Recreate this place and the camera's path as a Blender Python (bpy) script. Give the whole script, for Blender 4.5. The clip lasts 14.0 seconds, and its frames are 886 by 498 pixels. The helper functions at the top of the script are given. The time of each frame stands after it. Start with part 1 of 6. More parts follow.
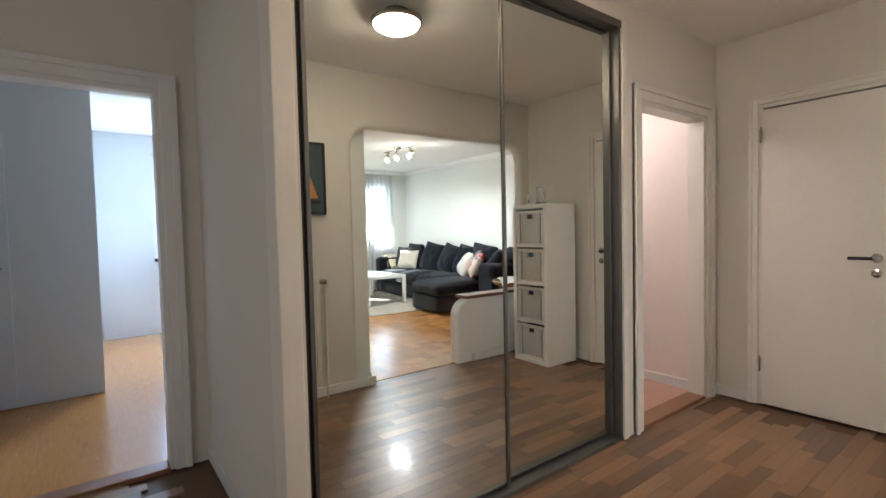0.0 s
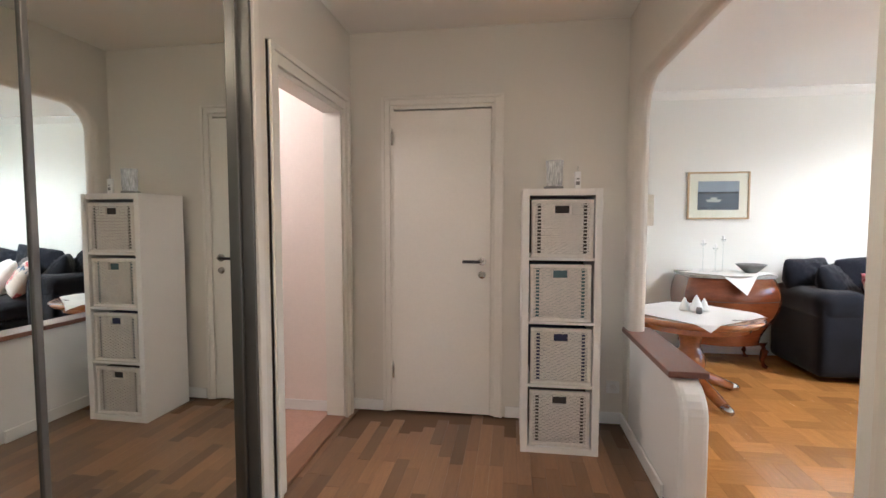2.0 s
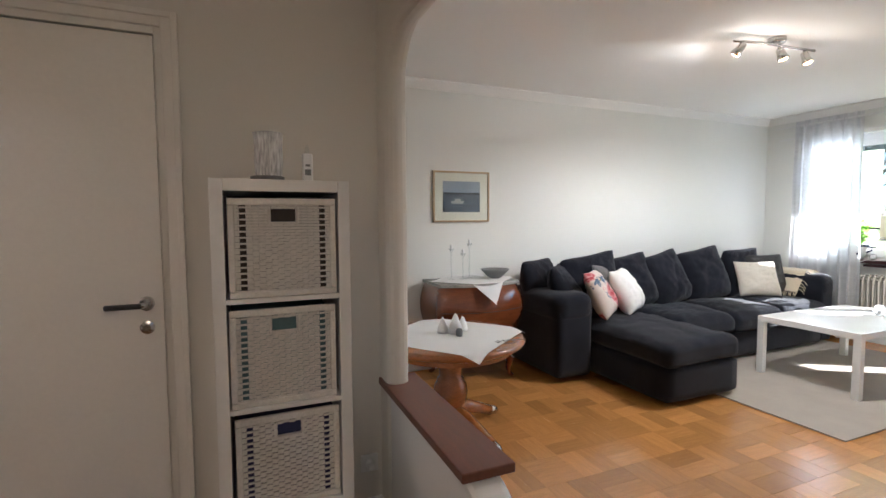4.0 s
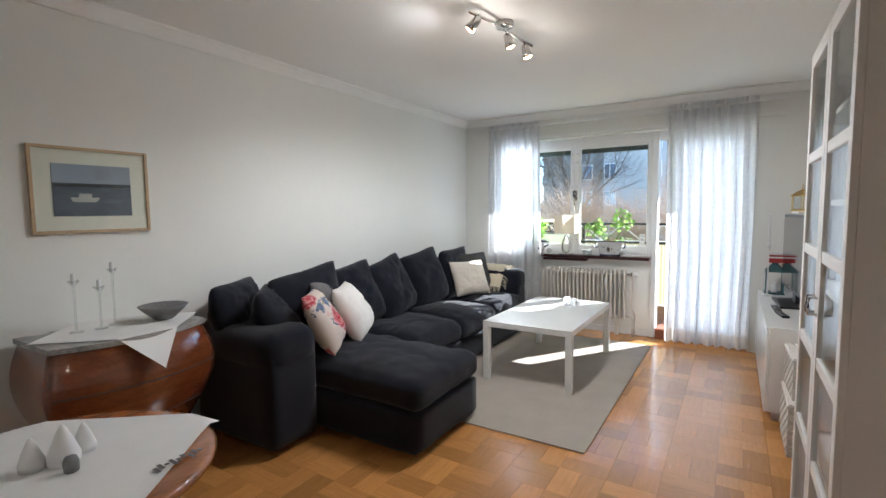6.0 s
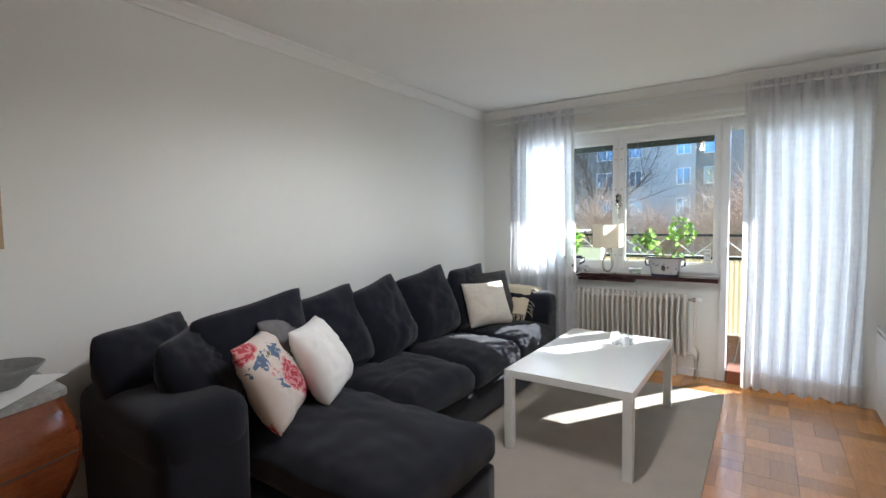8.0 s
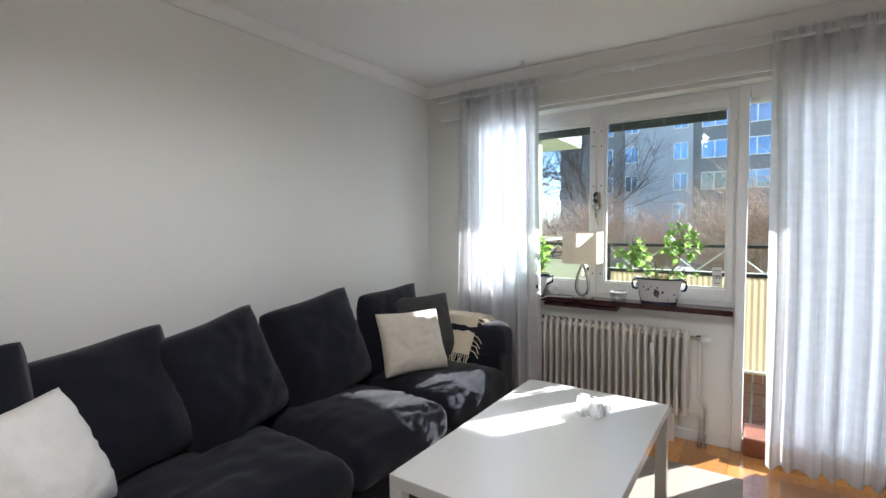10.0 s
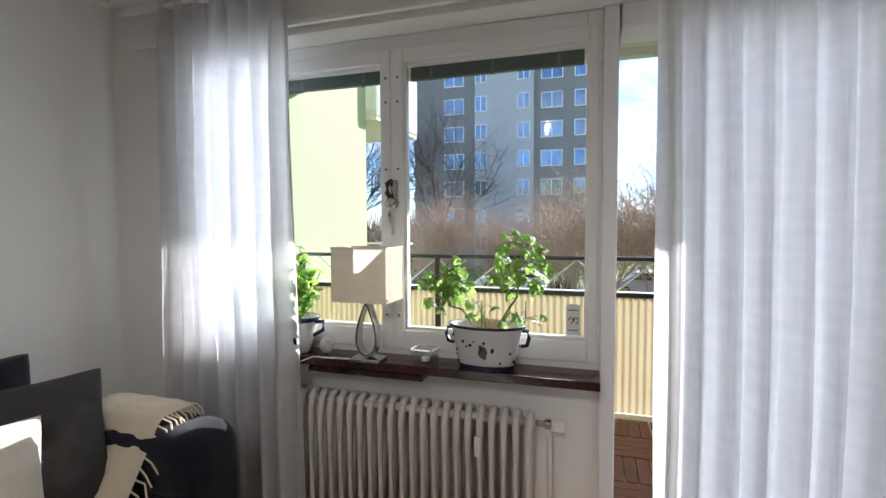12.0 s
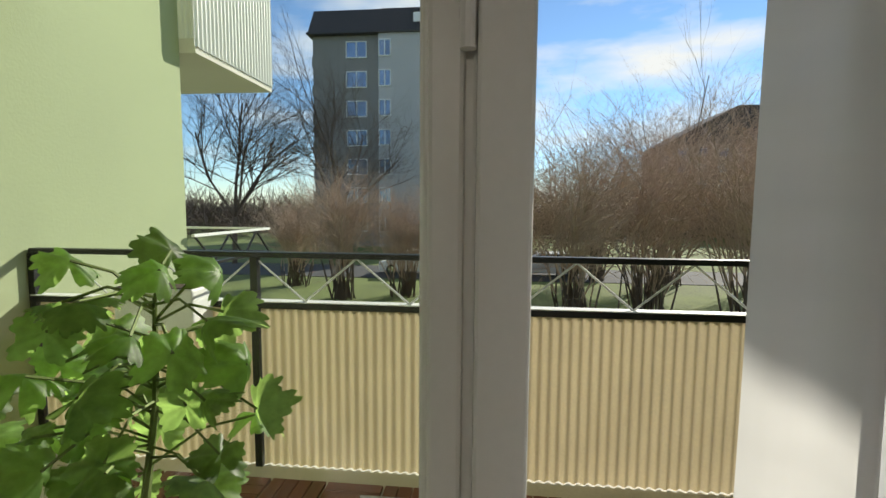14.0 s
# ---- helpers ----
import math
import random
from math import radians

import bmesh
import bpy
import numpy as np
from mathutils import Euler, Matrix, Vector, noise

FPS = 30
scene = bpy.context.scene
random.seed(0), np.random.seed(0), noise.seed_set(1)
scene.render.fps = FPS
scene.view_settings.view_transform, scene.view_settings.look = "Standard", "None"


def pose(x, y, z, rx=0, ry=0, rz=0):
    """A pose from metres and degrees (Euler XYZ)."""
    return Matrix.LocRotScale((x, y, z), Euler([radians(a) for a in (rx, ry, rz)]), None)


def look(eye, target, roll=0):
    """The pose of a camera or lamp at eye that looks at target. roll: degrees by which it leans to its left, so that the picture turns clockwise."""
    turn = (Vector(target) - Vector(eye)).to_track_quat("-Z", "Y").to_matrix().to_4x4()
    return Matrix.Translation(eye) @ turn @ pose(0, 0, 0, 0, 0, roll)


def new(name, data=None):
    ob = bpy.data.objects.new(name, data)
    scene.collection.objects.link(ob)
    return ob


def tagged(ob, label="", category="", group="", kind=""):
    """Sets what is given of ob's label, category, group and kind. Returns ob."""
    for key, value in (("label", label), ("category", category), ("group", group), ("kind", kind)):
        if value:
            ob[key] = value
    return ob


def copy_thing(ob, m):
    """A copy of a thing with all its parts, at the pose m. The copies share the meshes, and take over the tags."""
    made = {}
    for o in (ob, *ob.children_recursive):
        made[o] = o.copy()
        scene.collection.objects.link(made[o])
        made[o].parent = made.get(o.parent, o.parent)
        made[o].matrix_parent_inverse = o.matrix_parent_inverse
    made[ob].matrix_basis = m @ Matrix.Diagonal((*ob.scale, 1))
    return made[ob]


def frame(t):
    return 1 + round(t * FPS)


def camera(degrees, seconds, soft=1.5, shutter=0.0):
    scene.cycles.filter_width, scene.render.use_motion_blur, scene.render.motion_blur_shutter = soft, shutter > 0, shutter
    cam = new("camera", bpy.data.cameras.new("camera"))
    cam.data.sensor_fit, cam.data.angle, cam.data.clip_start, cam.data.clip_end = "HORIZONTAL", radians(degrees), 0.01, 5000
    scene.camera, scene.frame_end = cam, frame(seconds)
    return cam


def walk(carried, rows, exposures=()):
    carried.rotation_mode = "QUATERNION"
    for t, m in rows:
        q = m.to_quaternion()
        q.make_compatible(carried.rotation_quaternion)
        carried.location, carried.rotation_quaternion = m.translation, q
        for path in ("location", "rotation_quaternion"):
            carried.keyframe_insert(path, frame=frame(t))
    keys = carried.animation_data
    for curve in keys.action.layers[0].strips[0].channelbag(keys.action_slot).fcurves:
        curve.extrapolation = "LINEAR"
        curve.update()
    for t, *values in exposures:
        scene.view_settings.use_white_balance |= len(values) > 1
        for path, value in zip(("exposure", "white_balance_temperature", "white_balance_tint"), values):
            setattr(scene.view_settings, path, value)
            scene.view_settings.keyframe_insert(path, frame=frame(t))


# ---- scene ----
cam = camera(86.7, 14.0)
PATH = [
    (0, (1.263, 1.149, 1.263), (-0.334, 2.350, 1.181), -1.3),
    (0.5, (1.172, 1.256, 1.281), (-0.174, 2.727, 1.174), -1.3),
    (1, (1.118, 1.489, 1.364), (0.065, 3.183, 1.213), -0.8),
    (1.5, (0.863, 1.600, 1.307), (0.255, 3.501, 1.185), 0.3),
    (2, (0.786, 1.754, 1.302), (0.500, 3.729, 1.183), 0.0),
    (2.5, (0.767, 2.007, 1.325), (0.782, 4.002, 1.202), -0.2),
    (3, (0.776, 2.272, 1.330), (0.984, 4.258, 1.206), -0.2),
    (3.5, (0.823, 2.545, 1.347), (1.287, 4.486, 1.222), -0.4),
    (4, (0.944, 2.782, 1.351), (1.722, 4.620, 1.222), -0.3),
    (6.5, (1.773, 3.828, 1.424), (3.505, 4.814, 1.258), -0.7),
    (7, (1.987, 3.962, 1.421), (3.687, 5.004, 1.267), -0.9),
    (9.5, (3.397, 4.267, 1.401), (5.026, 5.422, 1.291), -0.6),
    (10, (3.734, 4.308, 1.409), (5.389, 5.427, 1.309), -0.4),
    (10.5, (4.086, 4.309, 1.453), (5.815, 5.308, 1.341), -0.5),
    (11, (4.448, 4.361, 1.421), (6.258, 5.206, 1.326), -0.3),
    (11.5, (4.840, 4.436, 1.479), (6.709, 5.134, 1.341), -0.4),
    (12, (5.267, 4.482, 1.438), (7.177, 5.067, 1.342), -0.2),
    (12.5, (5.642, 4.497, 1.440), (7.578, 4.983, 1.329), -0.2),
    (13, (6.011, 4.457, 1.427), (7.976, 4.792, 1.264), -0.8),
    (13.5, (6.344, 4.431, 1.440), (8.322, 4.667, 1.255), -0.1),
    (14, (6.656, 4.415, 1.454), (8.638, 4.618, 1.273), 0.4),
]
walk(cam, [(r[0], look(*r[1:])) for r in PATH], exposures=[(0.0, 3.6, 5600, 8), (1.5, 3.7, 5500, 9), (2.5, 3.65, 5550, 10), (3.0, 3.35, 5600, 10), (4.2, 2.75, 5650, 10), (6.5, 2.3, 5600, 9), (9.5, 1.9, 5650, 10), (11.0, 1.75, 5950, 12), (12.0, 1.42, 5950, 15), (12.5, 0.95, 5950, 17), (13.0, 0.75, 6050, 14), (13.5, 0.42, 6350, 9), (14.0, 0.4, 6800, 5)])
SKY_STRENGTH, SUN_STRENGTH = 0.125, 5.0
HALL_W, SPOT_W, BED_W, BACK_W, WASH_W = 7.0, 9.5, 6.0, 1.1, 2.3
GLOW_W, DOOR_W, PANE_W = 0.30, 1.95, 2.0
# ---- light ----
SUN = Vector((1.0, -0.66, 0.60)).normalized()
world = bpy.data.worlds.new("sky_world")
scene.world = world
world.use_nodes = True
wn, wl = world.node_tree.nodes, world.node_tree.links
sky = wn.new("ShaderNodeTexSky")
sky.sky_type, sky.sun_disc = "NISHITA", False
sky.sun_elevation, sky.sun_rotation = math.asin(SUN.z), math.atan2(SUN.x, SUN.y)
sky.air_density, sky.dust_density, sky.ozone_density = 0.9, 0.0, 4.5
wc = wn.new("ShaderNodeTexCoord")
wm = wn.new("ShaderNodeMapping")
wm.inputs["Scale"].default_value = (1.6, 1.6, 6.0)
cloud = wn.new("ShaderNodeTexNoise")
cloud.inputs["Scale"].default_value, cloud.inputs["Detail"].default_value = 2.2, 6.0
ramp = wn.new("ShaderNodeValToRGB")
ramp.color_ramp.elements[0].position, ramp.color_ramp.elements[1].position = 0.46, 0.71
mixc = wn.new("ShaderNodeMix")
mixc.data_type = "RGBA"
mixc.inputs[7].default_value = (5.6, 5.7, 5.9, 1)
wl.new(wc.outputs["Generated"], wm.inputs["Vector"])
wl.new(wm.outputs["Vector"], cloud.inputs["Vector"])
wl.new(cloud.outputs["Fac"], ramp.inputs["Fac"])
wl.new(ramp.outputs["Color"], mixc.inputs[0])
wl.new(sky.outputs["Color"], mixc.inputs[6])
wl.new(mixc.outputs[2], wn["Background"].inputs["Color"])
wn["Background"].inputs["Strength"].default_value = SKY_STRENGTH
sun_data = bpy.data.lights.new("sun", "SUN")
sun_data.energy, sun_data.angle, sun_data.color = SUN_STRENGTH, radians(0.53), (1.0, 0.94, 0.84)
sun = new("sun", sun_data)
sun.matrix_world = look(SUN * 60, (0, 0, 0))


def lamp(name, kind, place, energy, colour, size, target=None, size_y=None):
    data = bpy.data.lights.new(name, kind)
    data.energy, data.color = energy, colour
    ob = new(name, data)
    ob.matrix_world = look(place, target) if target else Matrix.Translation(place)
    if kind == "AREA":
        data.size = size
        if size_y:
            data.shape, data.size_y = "RECTANGLE", size_y
    else:
        data.shadow_soft_size = size
    return ob


# one head throws its beam at the wall behind the sofa, two look down
for sx, sy, aim, power, cone in ((3.98, 4.90, (3.62, 6.66, 1.90), 0.18, 112), (4.29, 4.87, (4.45, 4.75, 0.0), 1.0, 177), (4.53, 4.84, (4.65, 4.8, 0.0), 1.0, 177)):
    sb = lamp("spot_bulb", "SPOT", (sx, sy, 2.365), SPOT_W * power, (1.0, 0.93, 0.84), 0.02, aim)
    lamp("spot_glow", "POINT", (sx, sy, 2.365), GLOW_W, (1.0, 0.84, 0.68), 0.025)
    sb.data.spot_size, sb.data.spot_blend = radians(cone), 1.0 if cone < 100 else 0.5
# sky light in the two curtained openings of the window wall
lamp("door_sky_light", "AREA", (7.03, 3.89, 1.12), DOOR_W, (0.88, 0.94, 1.0), 0.56, (0.0, 3.89, 1.12), 1.9)
lamp("window_sky_light", "AREA", (7.0, 5.93, 1.56), PANE_W, (0.88, 0.94, 1.0), 0.40, (0.0, 5.93, 1.56), 1.15)
# daylight from the bedroom's window, and an added warm fill from behind the hall
lamp("bedroom_window_light", "AREA", (-5.65, 2.75, 1.6), BED_W, (0.80, 0.90, 1.0), 0.9, (-2.0, 1.3, 0.9), 1.2)
lamp("hall_back_fill", "AREA", (0.7, -1.55, 1.5), BACK_W, (1.0, 0.86, 0.72), 1.1, (0.7, 2.0, 1.2), 1.2)

# ---- materials ----


def material(name, colour, rough=0.5, metal=0.0, vary=0.06, scale=6.0, bump=0.05, fine=60.0, stretch=(1, 1, 1), random_value=0.0, spec=0.5, coat=0.0, sheen=0.0, dark=None):
    m = bpy.data.materials.new(name)
    m.use_nodes = True
    n, l = m.node_tree.nodes, m.node_tree.links
    p = n["Principled BSDF"]
    p.inputs["Roughness"].default_value, p.inputs["Metallic"].default_value = rough, metal
    p.inputs["Specular IOR Level"].default_value = spec
    p.inputs["Coat Weight"].default_value, p.inputs["Coat Roughness"].default_value = coat, 0.08
    p.inputs["Sheen Weight"].default_value = sheen
    tc = n.new("ShaderNodeTexCoord")
    mp = n.new("ShaderNodeMapping")
    mp.inputs["Scale"].default_value = stretch
    l.new(tc.outputs["Object"], mp.inputs["Vector"])
    info = n.new("ShaderNodeObjectInfo")
    off = n.new("ShaderNodeVectorMath")
    off.operation = "SCALE"
    off.inputs[0].default_value = (13.0, 7.0, 5.0)
    l.new(info.outputs["Random"], off.inputs["Scale"])
    l.new(off.outputs[0], mp.inputs["Location"])
    a = n.new("ShaderNodeTexNoise")
    a.inputs["Scale"].default_value, a.inputs["Detail"].default_value = scale, 3.0
    b = n.new("ShaderNodeTexNoise")
    b.inputs["Scale"].default_value, b.inputs["Detail"].default_value = fine, 4.0
    l.new(mp.outputs["Vector"], a.inputs["Vector"])
    l.new(mp.outputs["Vector"], b.inputs["Vector"])
    add = n.new("ShaderNodeMath")
    add.operation = "ADD"
    l.new(a.outputs["Fac"], add.inputs[0])
    l.new(b.outputs["Fac"], add.inputs[1])
    half = n.new("ShaderNodeMapRange")
    half.inputs["From Min"].default_value, half.inputs["From Max"].default_value = 0.6, 1.4
    l.new(add.outputs[0], half.inputs["Value"])
    mix = n.new("ShaderNodeMix")
    mix.data_type = "RGBA"
    low = dark or tuple(max(0.0, c * (1 - 2 * vary)) for c in colour)
    high = colour if dark else tuple(min(1.0, c * (1 + vary)) for c in colour)
    mix.inputs[6].default_value, mix.inputs[7].default_value = (*low, 1), (*high, 1)
    l.new(half.outputs["Result"], mix.inputs[0])
    out = mix.outputs[2]
    if random_value:
        hsv = n.new("ShaderNodeHueSaturation")
        mr = n.new("ShaderNodeMapRange")
        mr.inputs["To Min"].default_value, mr.inputs["To Max"].default_value = 1 - random_value, 1 + random_value
        l.new(info.outputs["Random"], mr.inputs["Value"])
        l.new(mr.outputs["Result"], hsv.inputs["Value"])
        l.new(out, hsv.inputs["Color"])
        out = hsv.outputs["Color"]
    l.new(out, p.inputs["Base Color"])
    rr = n.new("ShaderNodeMapRange")
    rr.inputs["To Min"].default_value, rr.inputs["To Max"].default_value = max(0.02, rough - 0.07), min(1.0, rough + 0.07)
    l.new(a.outputs["Fac"], rr.inputs["Value"])
    l.new(rr.outputs["Result"], p.inputs["Roughness"])
    if bump:
        bp = n.new("ShaderNodeBump")
        bp.inputs["Strength"].default_value, bp.inputs["Distance"].default_value = bump, 0.004
        l.new(b.outputs["Fac"], bp.inputs["Height"])
        l.new(bp.outputs["Normal"], p.inputs["Normal"])
    return m


def glowing(name, colour, strength):
    m = bpy.data.materials.new(name)
    m.use_nodes = True
    p = m.node_tree.nodes["Principled BSDF"]
    p.inputs["Base Color"].default_value = (*colour, 1)
    p.inputs["Emission Color"].default_value = (*colour, 1)
    p.inputs["Emission Strength"].default_value = strength
    return m


def pane_glass(name, tint=(0.97, 0.99, 0.98), gloss=1.0):
    m = bpy.data.materials.new(name)
    m.use_nodes = True
    n, l = m.node_tree.nodes, m.node_tree.links
    n.remove(n["Principled BSDF"])
    t, g, mx, f = n.new("ShaderNodeBsdfTransparent"), n.new("ShaderNodeBsdfGlossy"), n.new("ShaderNodeMixShader"), n.new("ShaderNodeMapRange")
    lw, pw = n.new("ShaderNodeLayerWeight"), n.new("ShaderNodeMath")
    pw.operation = "POWER"
    pw.inputs[1].default_value = 3.0
    t.inputs["Color"].default_value = (*tint, 1)
    g.inputs["Roughness"].default_value = 0.01
    f.inputs["To Min"].default_value, f.inputs["To Max"].default_value = 0.02 * gloss, 0.35 * gloss
    l.new(lw.outputs["Facing"], pw.inputs[0])
    l.new(pw.outputs[0], f.inputs["Value"])
    l.new(f.outputs[0], mx.inputs[0])
    l.new(t.outputs[0], mx.inputs[1])
    l.new(g.outputs[0], mx.inputs[2])
    l.new(mx.outputs[0], n["Material Output"].inputs["Surface"])
    return m


def sheer_cloth(name, colour, through_part, open_part):
    m = bpy.data.materials.new(name)
    m.use_nodes = True
    n, l = m.node_tree.nodes, m.node_tree.links
    n.remove(n["Principled BSDF"])
    d, t, tr = n.new("ShaderNodeBsdfDiffuse"), n.new("ShaderNodeBsdfTranslucent"), n.new("ShaderNodeBsdfTransparent")
    a, b = n.new("ShaderNodeMixShader"), n.new("ShaderNodeMixShader")
    tc, mp, w = n.new("ShaderNodeTexCoord"), n.new("ShaderNodeMapping"), n.new("ShaderNodeTexNoise")
    mp.inputs["Scale"].default_value = (1.0, 1.0, 0.12)
    w.inputs["Scale"].default_value, w.inputs["Detail"].default_value = 160.0, 4.0
    l.new(tc.outputs["Object"], mp.inputs["Vector"])
    l.new(mp.outputs["Vector"], w.inputs["Vector"])
    mr = n.new("ShaderNodeMapRange")
    mr.inputs["To Min"].default_value, mr.inputs["To Max"].default_value = 0.0, 2 * open_part
    l.new(w.outputs["Fac"], mr.inputs["Value"])
    # slubs of the weave, along and across
    slub = n.new("ShaderNodeTexNoise")
    slub.inputs["Scale"].default_value, slub.inputs["Detail"].default_value = 26.0, 3.0
    mp2 = n.new("ShaderNodeMapping")
    mp2.inputs["Scale"].default_value = (1.0, 1.0, 0.06)
    cross = n.new("ShaderNodeTexNoise")
    cross.inputs["Scale"].default_value = 18.0
    mp3 = n.new("ShaderNodeMapping")
    mp3.inputs["Scale"].default_value = (0.5, 0.5, 1.6)
    addn = n.new("ShaderNodeMath")
    addn.operation = "ADD"
    mrc = n.new("ShaderNodeMapRange")
    mrc.inputs["From Min"].default_value, mrc.inputs["From Max"].default_value = 0.7, 1.3
    mrc.inputs["To Min"].default_value, mrc.inputs["To Max"].default_value = 0.92, 1.04
    tint = n.new("ShaderNodeVectorMath")
    tint.operation = "SCALE"
    tint.inputs[0].default_value = colour
    for mpx, tex in ((mp2, slub), (mp3, cross)):
        l.new(tc.outputs["Object"], mpx.inputs["Vector"])
        l.new(mpx.outputs["Vector"], tex.inputs["Vector"])
    l.new(slub.outputs["Fac"], addn.inputs[0])
    l.new(cross.outputs["Fac"], addn.inputs[1])
    l.new(addn.outputs[0], mrc.inputs["Value"])
    l.new(mrc.outputs["Result"], tint.inputs["Scale"])
    l.new(tint.outputs["Vector"], d.inputs["Color"])
    l.new(tint.outputs["Vector"], t.inputs["Color"])
    a.inputs[0].default_value = through_part
    l.new(d.outputs[0], a.inputs[1])
    l.new(t.outputs[0], a.inputs[2])
    l.new(mr.outputs["Result"], b.inputs[0])
    l.new(a.outputs[0], b.inputs[1])
    l.new(tr.outputs[0], b.inputs[2])
    l.new(b.outputs[0], n["Material Output"].inputs["Surface"])
    return m


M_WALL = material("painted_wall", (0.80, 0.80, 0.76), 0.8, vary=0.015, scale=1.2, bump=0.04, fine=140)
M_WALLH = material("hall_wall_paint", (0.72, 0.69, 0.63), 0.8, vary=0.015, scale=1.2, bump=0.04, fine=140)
M_CEIL = material("ceiling_paint", (0.87, 0.86, 0.83), 0.85, vary=0.01, scale=1.0, bump=0.03, fine=120)
M_WHITE = material("white_paint", (0.80, 0.80, 0.79), 0.38, vary=0.015, scale=3, bump=0.015, fine=90)
M_DOOR = material("cream_door_paint", (0.77, 0.74, 0.68), 0.42, vary=0.02, scale=2, bump=0.02, fine=70)
M_HALF = material("half_wall_paint", (0.80, 0.80, 0.80), 0.75, vary=0.015, scale=2, bump=0.05, fine=120)
M_PINK = material("pink_white_paint", (0.80, 0.72, 0.665), 0.6, vary=0.02, scale=2, bump=0.02)
M_PINKFLOOR = material("terracotta_floor", (0.50, 0.30, 0.23), 0.45, vary=0.08, scale=8, bump=0.05)
M_BEDWALL = material("bedroom_wall_paint", (0.74, 0.77, 0.80), 0.8, vary=0.015, scale=1.5)
M_HALLWOOD = material("walnut_floor_wood", (0.215, 0.118, 0.058), 0.34, vary=0.12, scale=5, fine=40, stretch=(1.5, 14, 14), bump=0.06, random_value=0.42, coat=0.15)
M_OAK = material("oak_parquet_wood", (0.53, 0.25, 0.072), 0.24, vary=0.10, scale=5, fine=40, stretch=(1.5, 12, 12), bump=0.05, random_value=0.25, coat=0.25)
M_JOINT = material("floor_joint", (0.13, 0.075, 0.04), 0.7, vary=0.05)
M_CAP = material("mahogany_wood", (0.17, 0.060, 0.038), 0.35, vary=0.15, scale=6, stretch=(12, 1.5, 12), bump=0.05, coat=0.2)
M_THRESH = material("threshold_wood", (0.26, 0.13, 0.07), 0.4, vary=0.12, scale=6, stretch=(12, 1.5, 12))
M_MIRROR = material("mirror_silver", (0.74, 0.78, 0.75), 0.02, 1.0, vary=0.0, bump=0.0)
M_MIRROR.node_tree.nodes["Principled BSDF"].inputs["Roughness"].default_value = 0.0
for link in list(M_MIRROR.node_tree.links):
    if link.to_socket.name == "Roughness":
        M_MIRROR.node_tree.links.remove(link)
M_ALU = material("brushed_aluminium", (0.17, 0.165, 0.155), 0.42, 0.9, vary=0.05, scale=20, stretch=(20, 20, 1))
M_CHROME = material("polished_steel", (0.62, 0.60, 0.57), 0.18, 1.0, vary=0.02)
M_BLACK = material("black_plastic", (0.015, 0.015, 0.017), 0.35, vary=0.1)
M_GLASS = pane_glass("window_glass")
M_GLASSWARE = pane_glass("clear_glassware", (0.96, 0.975, 0.975), 2.8)
M_SOFA = material("charcoal_fabric", (0.0125, 0.0138, 0.0215), 0.92, vary=0.25, scale=4, bump=0.5, fine=380, sheen=0.16, spec=0.15)
M_CHERRY = material("polished_cherry_wood", (0.36, 0.125, 0.035), 0.22, vary=0.22, scale=3, stretch=(1.5, 6, 8), fine=24, bump=0.03, coat=0.5)
M_MAHOG = material("mahogany_veneer", (0.20, 0.056, 0.020), 0.16, vary=0.22, scale=7, stretch=(1, 1, 5), fine=50, bump=0.02, coat=0.8)
M_MARBLE = material("grey_marble", (0.35, 0.34, 0.32), 0.25, vary=0.25, scale=9, bump=0.0)
M_LINEN = material("white_linen", (0.80, 0.79, 0.77), 0.9, vary=0.03, scale=8, bump=0.2, fine=300)
M_RUG = material("light_grey_wool", (0.43, 0.385, 0.33), 0.95, vary=0.06, scale=5, bump=0.7, fine=260, spec=0.1)
M_LACQ = material("white_lacquer", (0.80, 0.80, 0.78), 0.22, vary=0.01, scale=3, bump=0.0)
M_SHELF = material("white_foil", (0.78, 0.76, 0.73), 0.45, vary=0.015, scale=4, bump=0.01)
M_WICKER = material("white_wicker", (0.74, 0.70, 0.65), 0.6, vary=0.08, scale=40, bump=0.25, fine=160)
# near-black that paints in the shade inside furniture and in gaps
M_INSHADE = material("inside_shade", (0.06, 0.05, 0.045), 0.9, vary=0.1)
M_CREAMPIL = material("cream_knit", (0.70, 0.64, 0.55), 0.95, vary=0.05, scale=10, bump=0.5, fine=240)
M_WHITEPIL = material("white_cotton", (0.80, 0.78, 0.74), 0.9, vary=0.04, scale=8, bump=0.3, fine=240)
M_GREYPIL = material("dark_grey_weave", (0.05, 0.048, 0.048), 0.95, vary=0.15, scale=14, bump=0.4, fine=300)
M_GREYPIL2 = material("mid_grey_weave", (0.16, 0.15, 0.15), 0.95, vary=0.15, scale=14, bump=0.4, fine=300)
M_THROW = material("cream_wool_throw", (0.66, 0.58, 0.44), 0.95, vary=0.08, scale=10, bump=0.5, fine=200)
M_CURTAIN = sheer_cloth("sheer_white_cotton", (0.75, 0.75, 0.755), 0.44, 0.012)
M_HEM = sheer_cloth("curtain_hem_cotton", (0.70, 0.66, 0.62), 0.35, 0.03)
M_SILL = material("dark_red_marble", (0.055, 0.021, 0.021), 0.16, vary=0.45, scale=14, bump=0.0, fine=60)
M_RADIATOR = material("radiator_enamel", (0.74, 0.70, 0.63), 0.4, vary=0.03, scale=6, bump=0.03)
M_PRESSED = sheer_cloth("pressed_glass", (0.82, 0.83, 0.84), 0.5, 0.5)
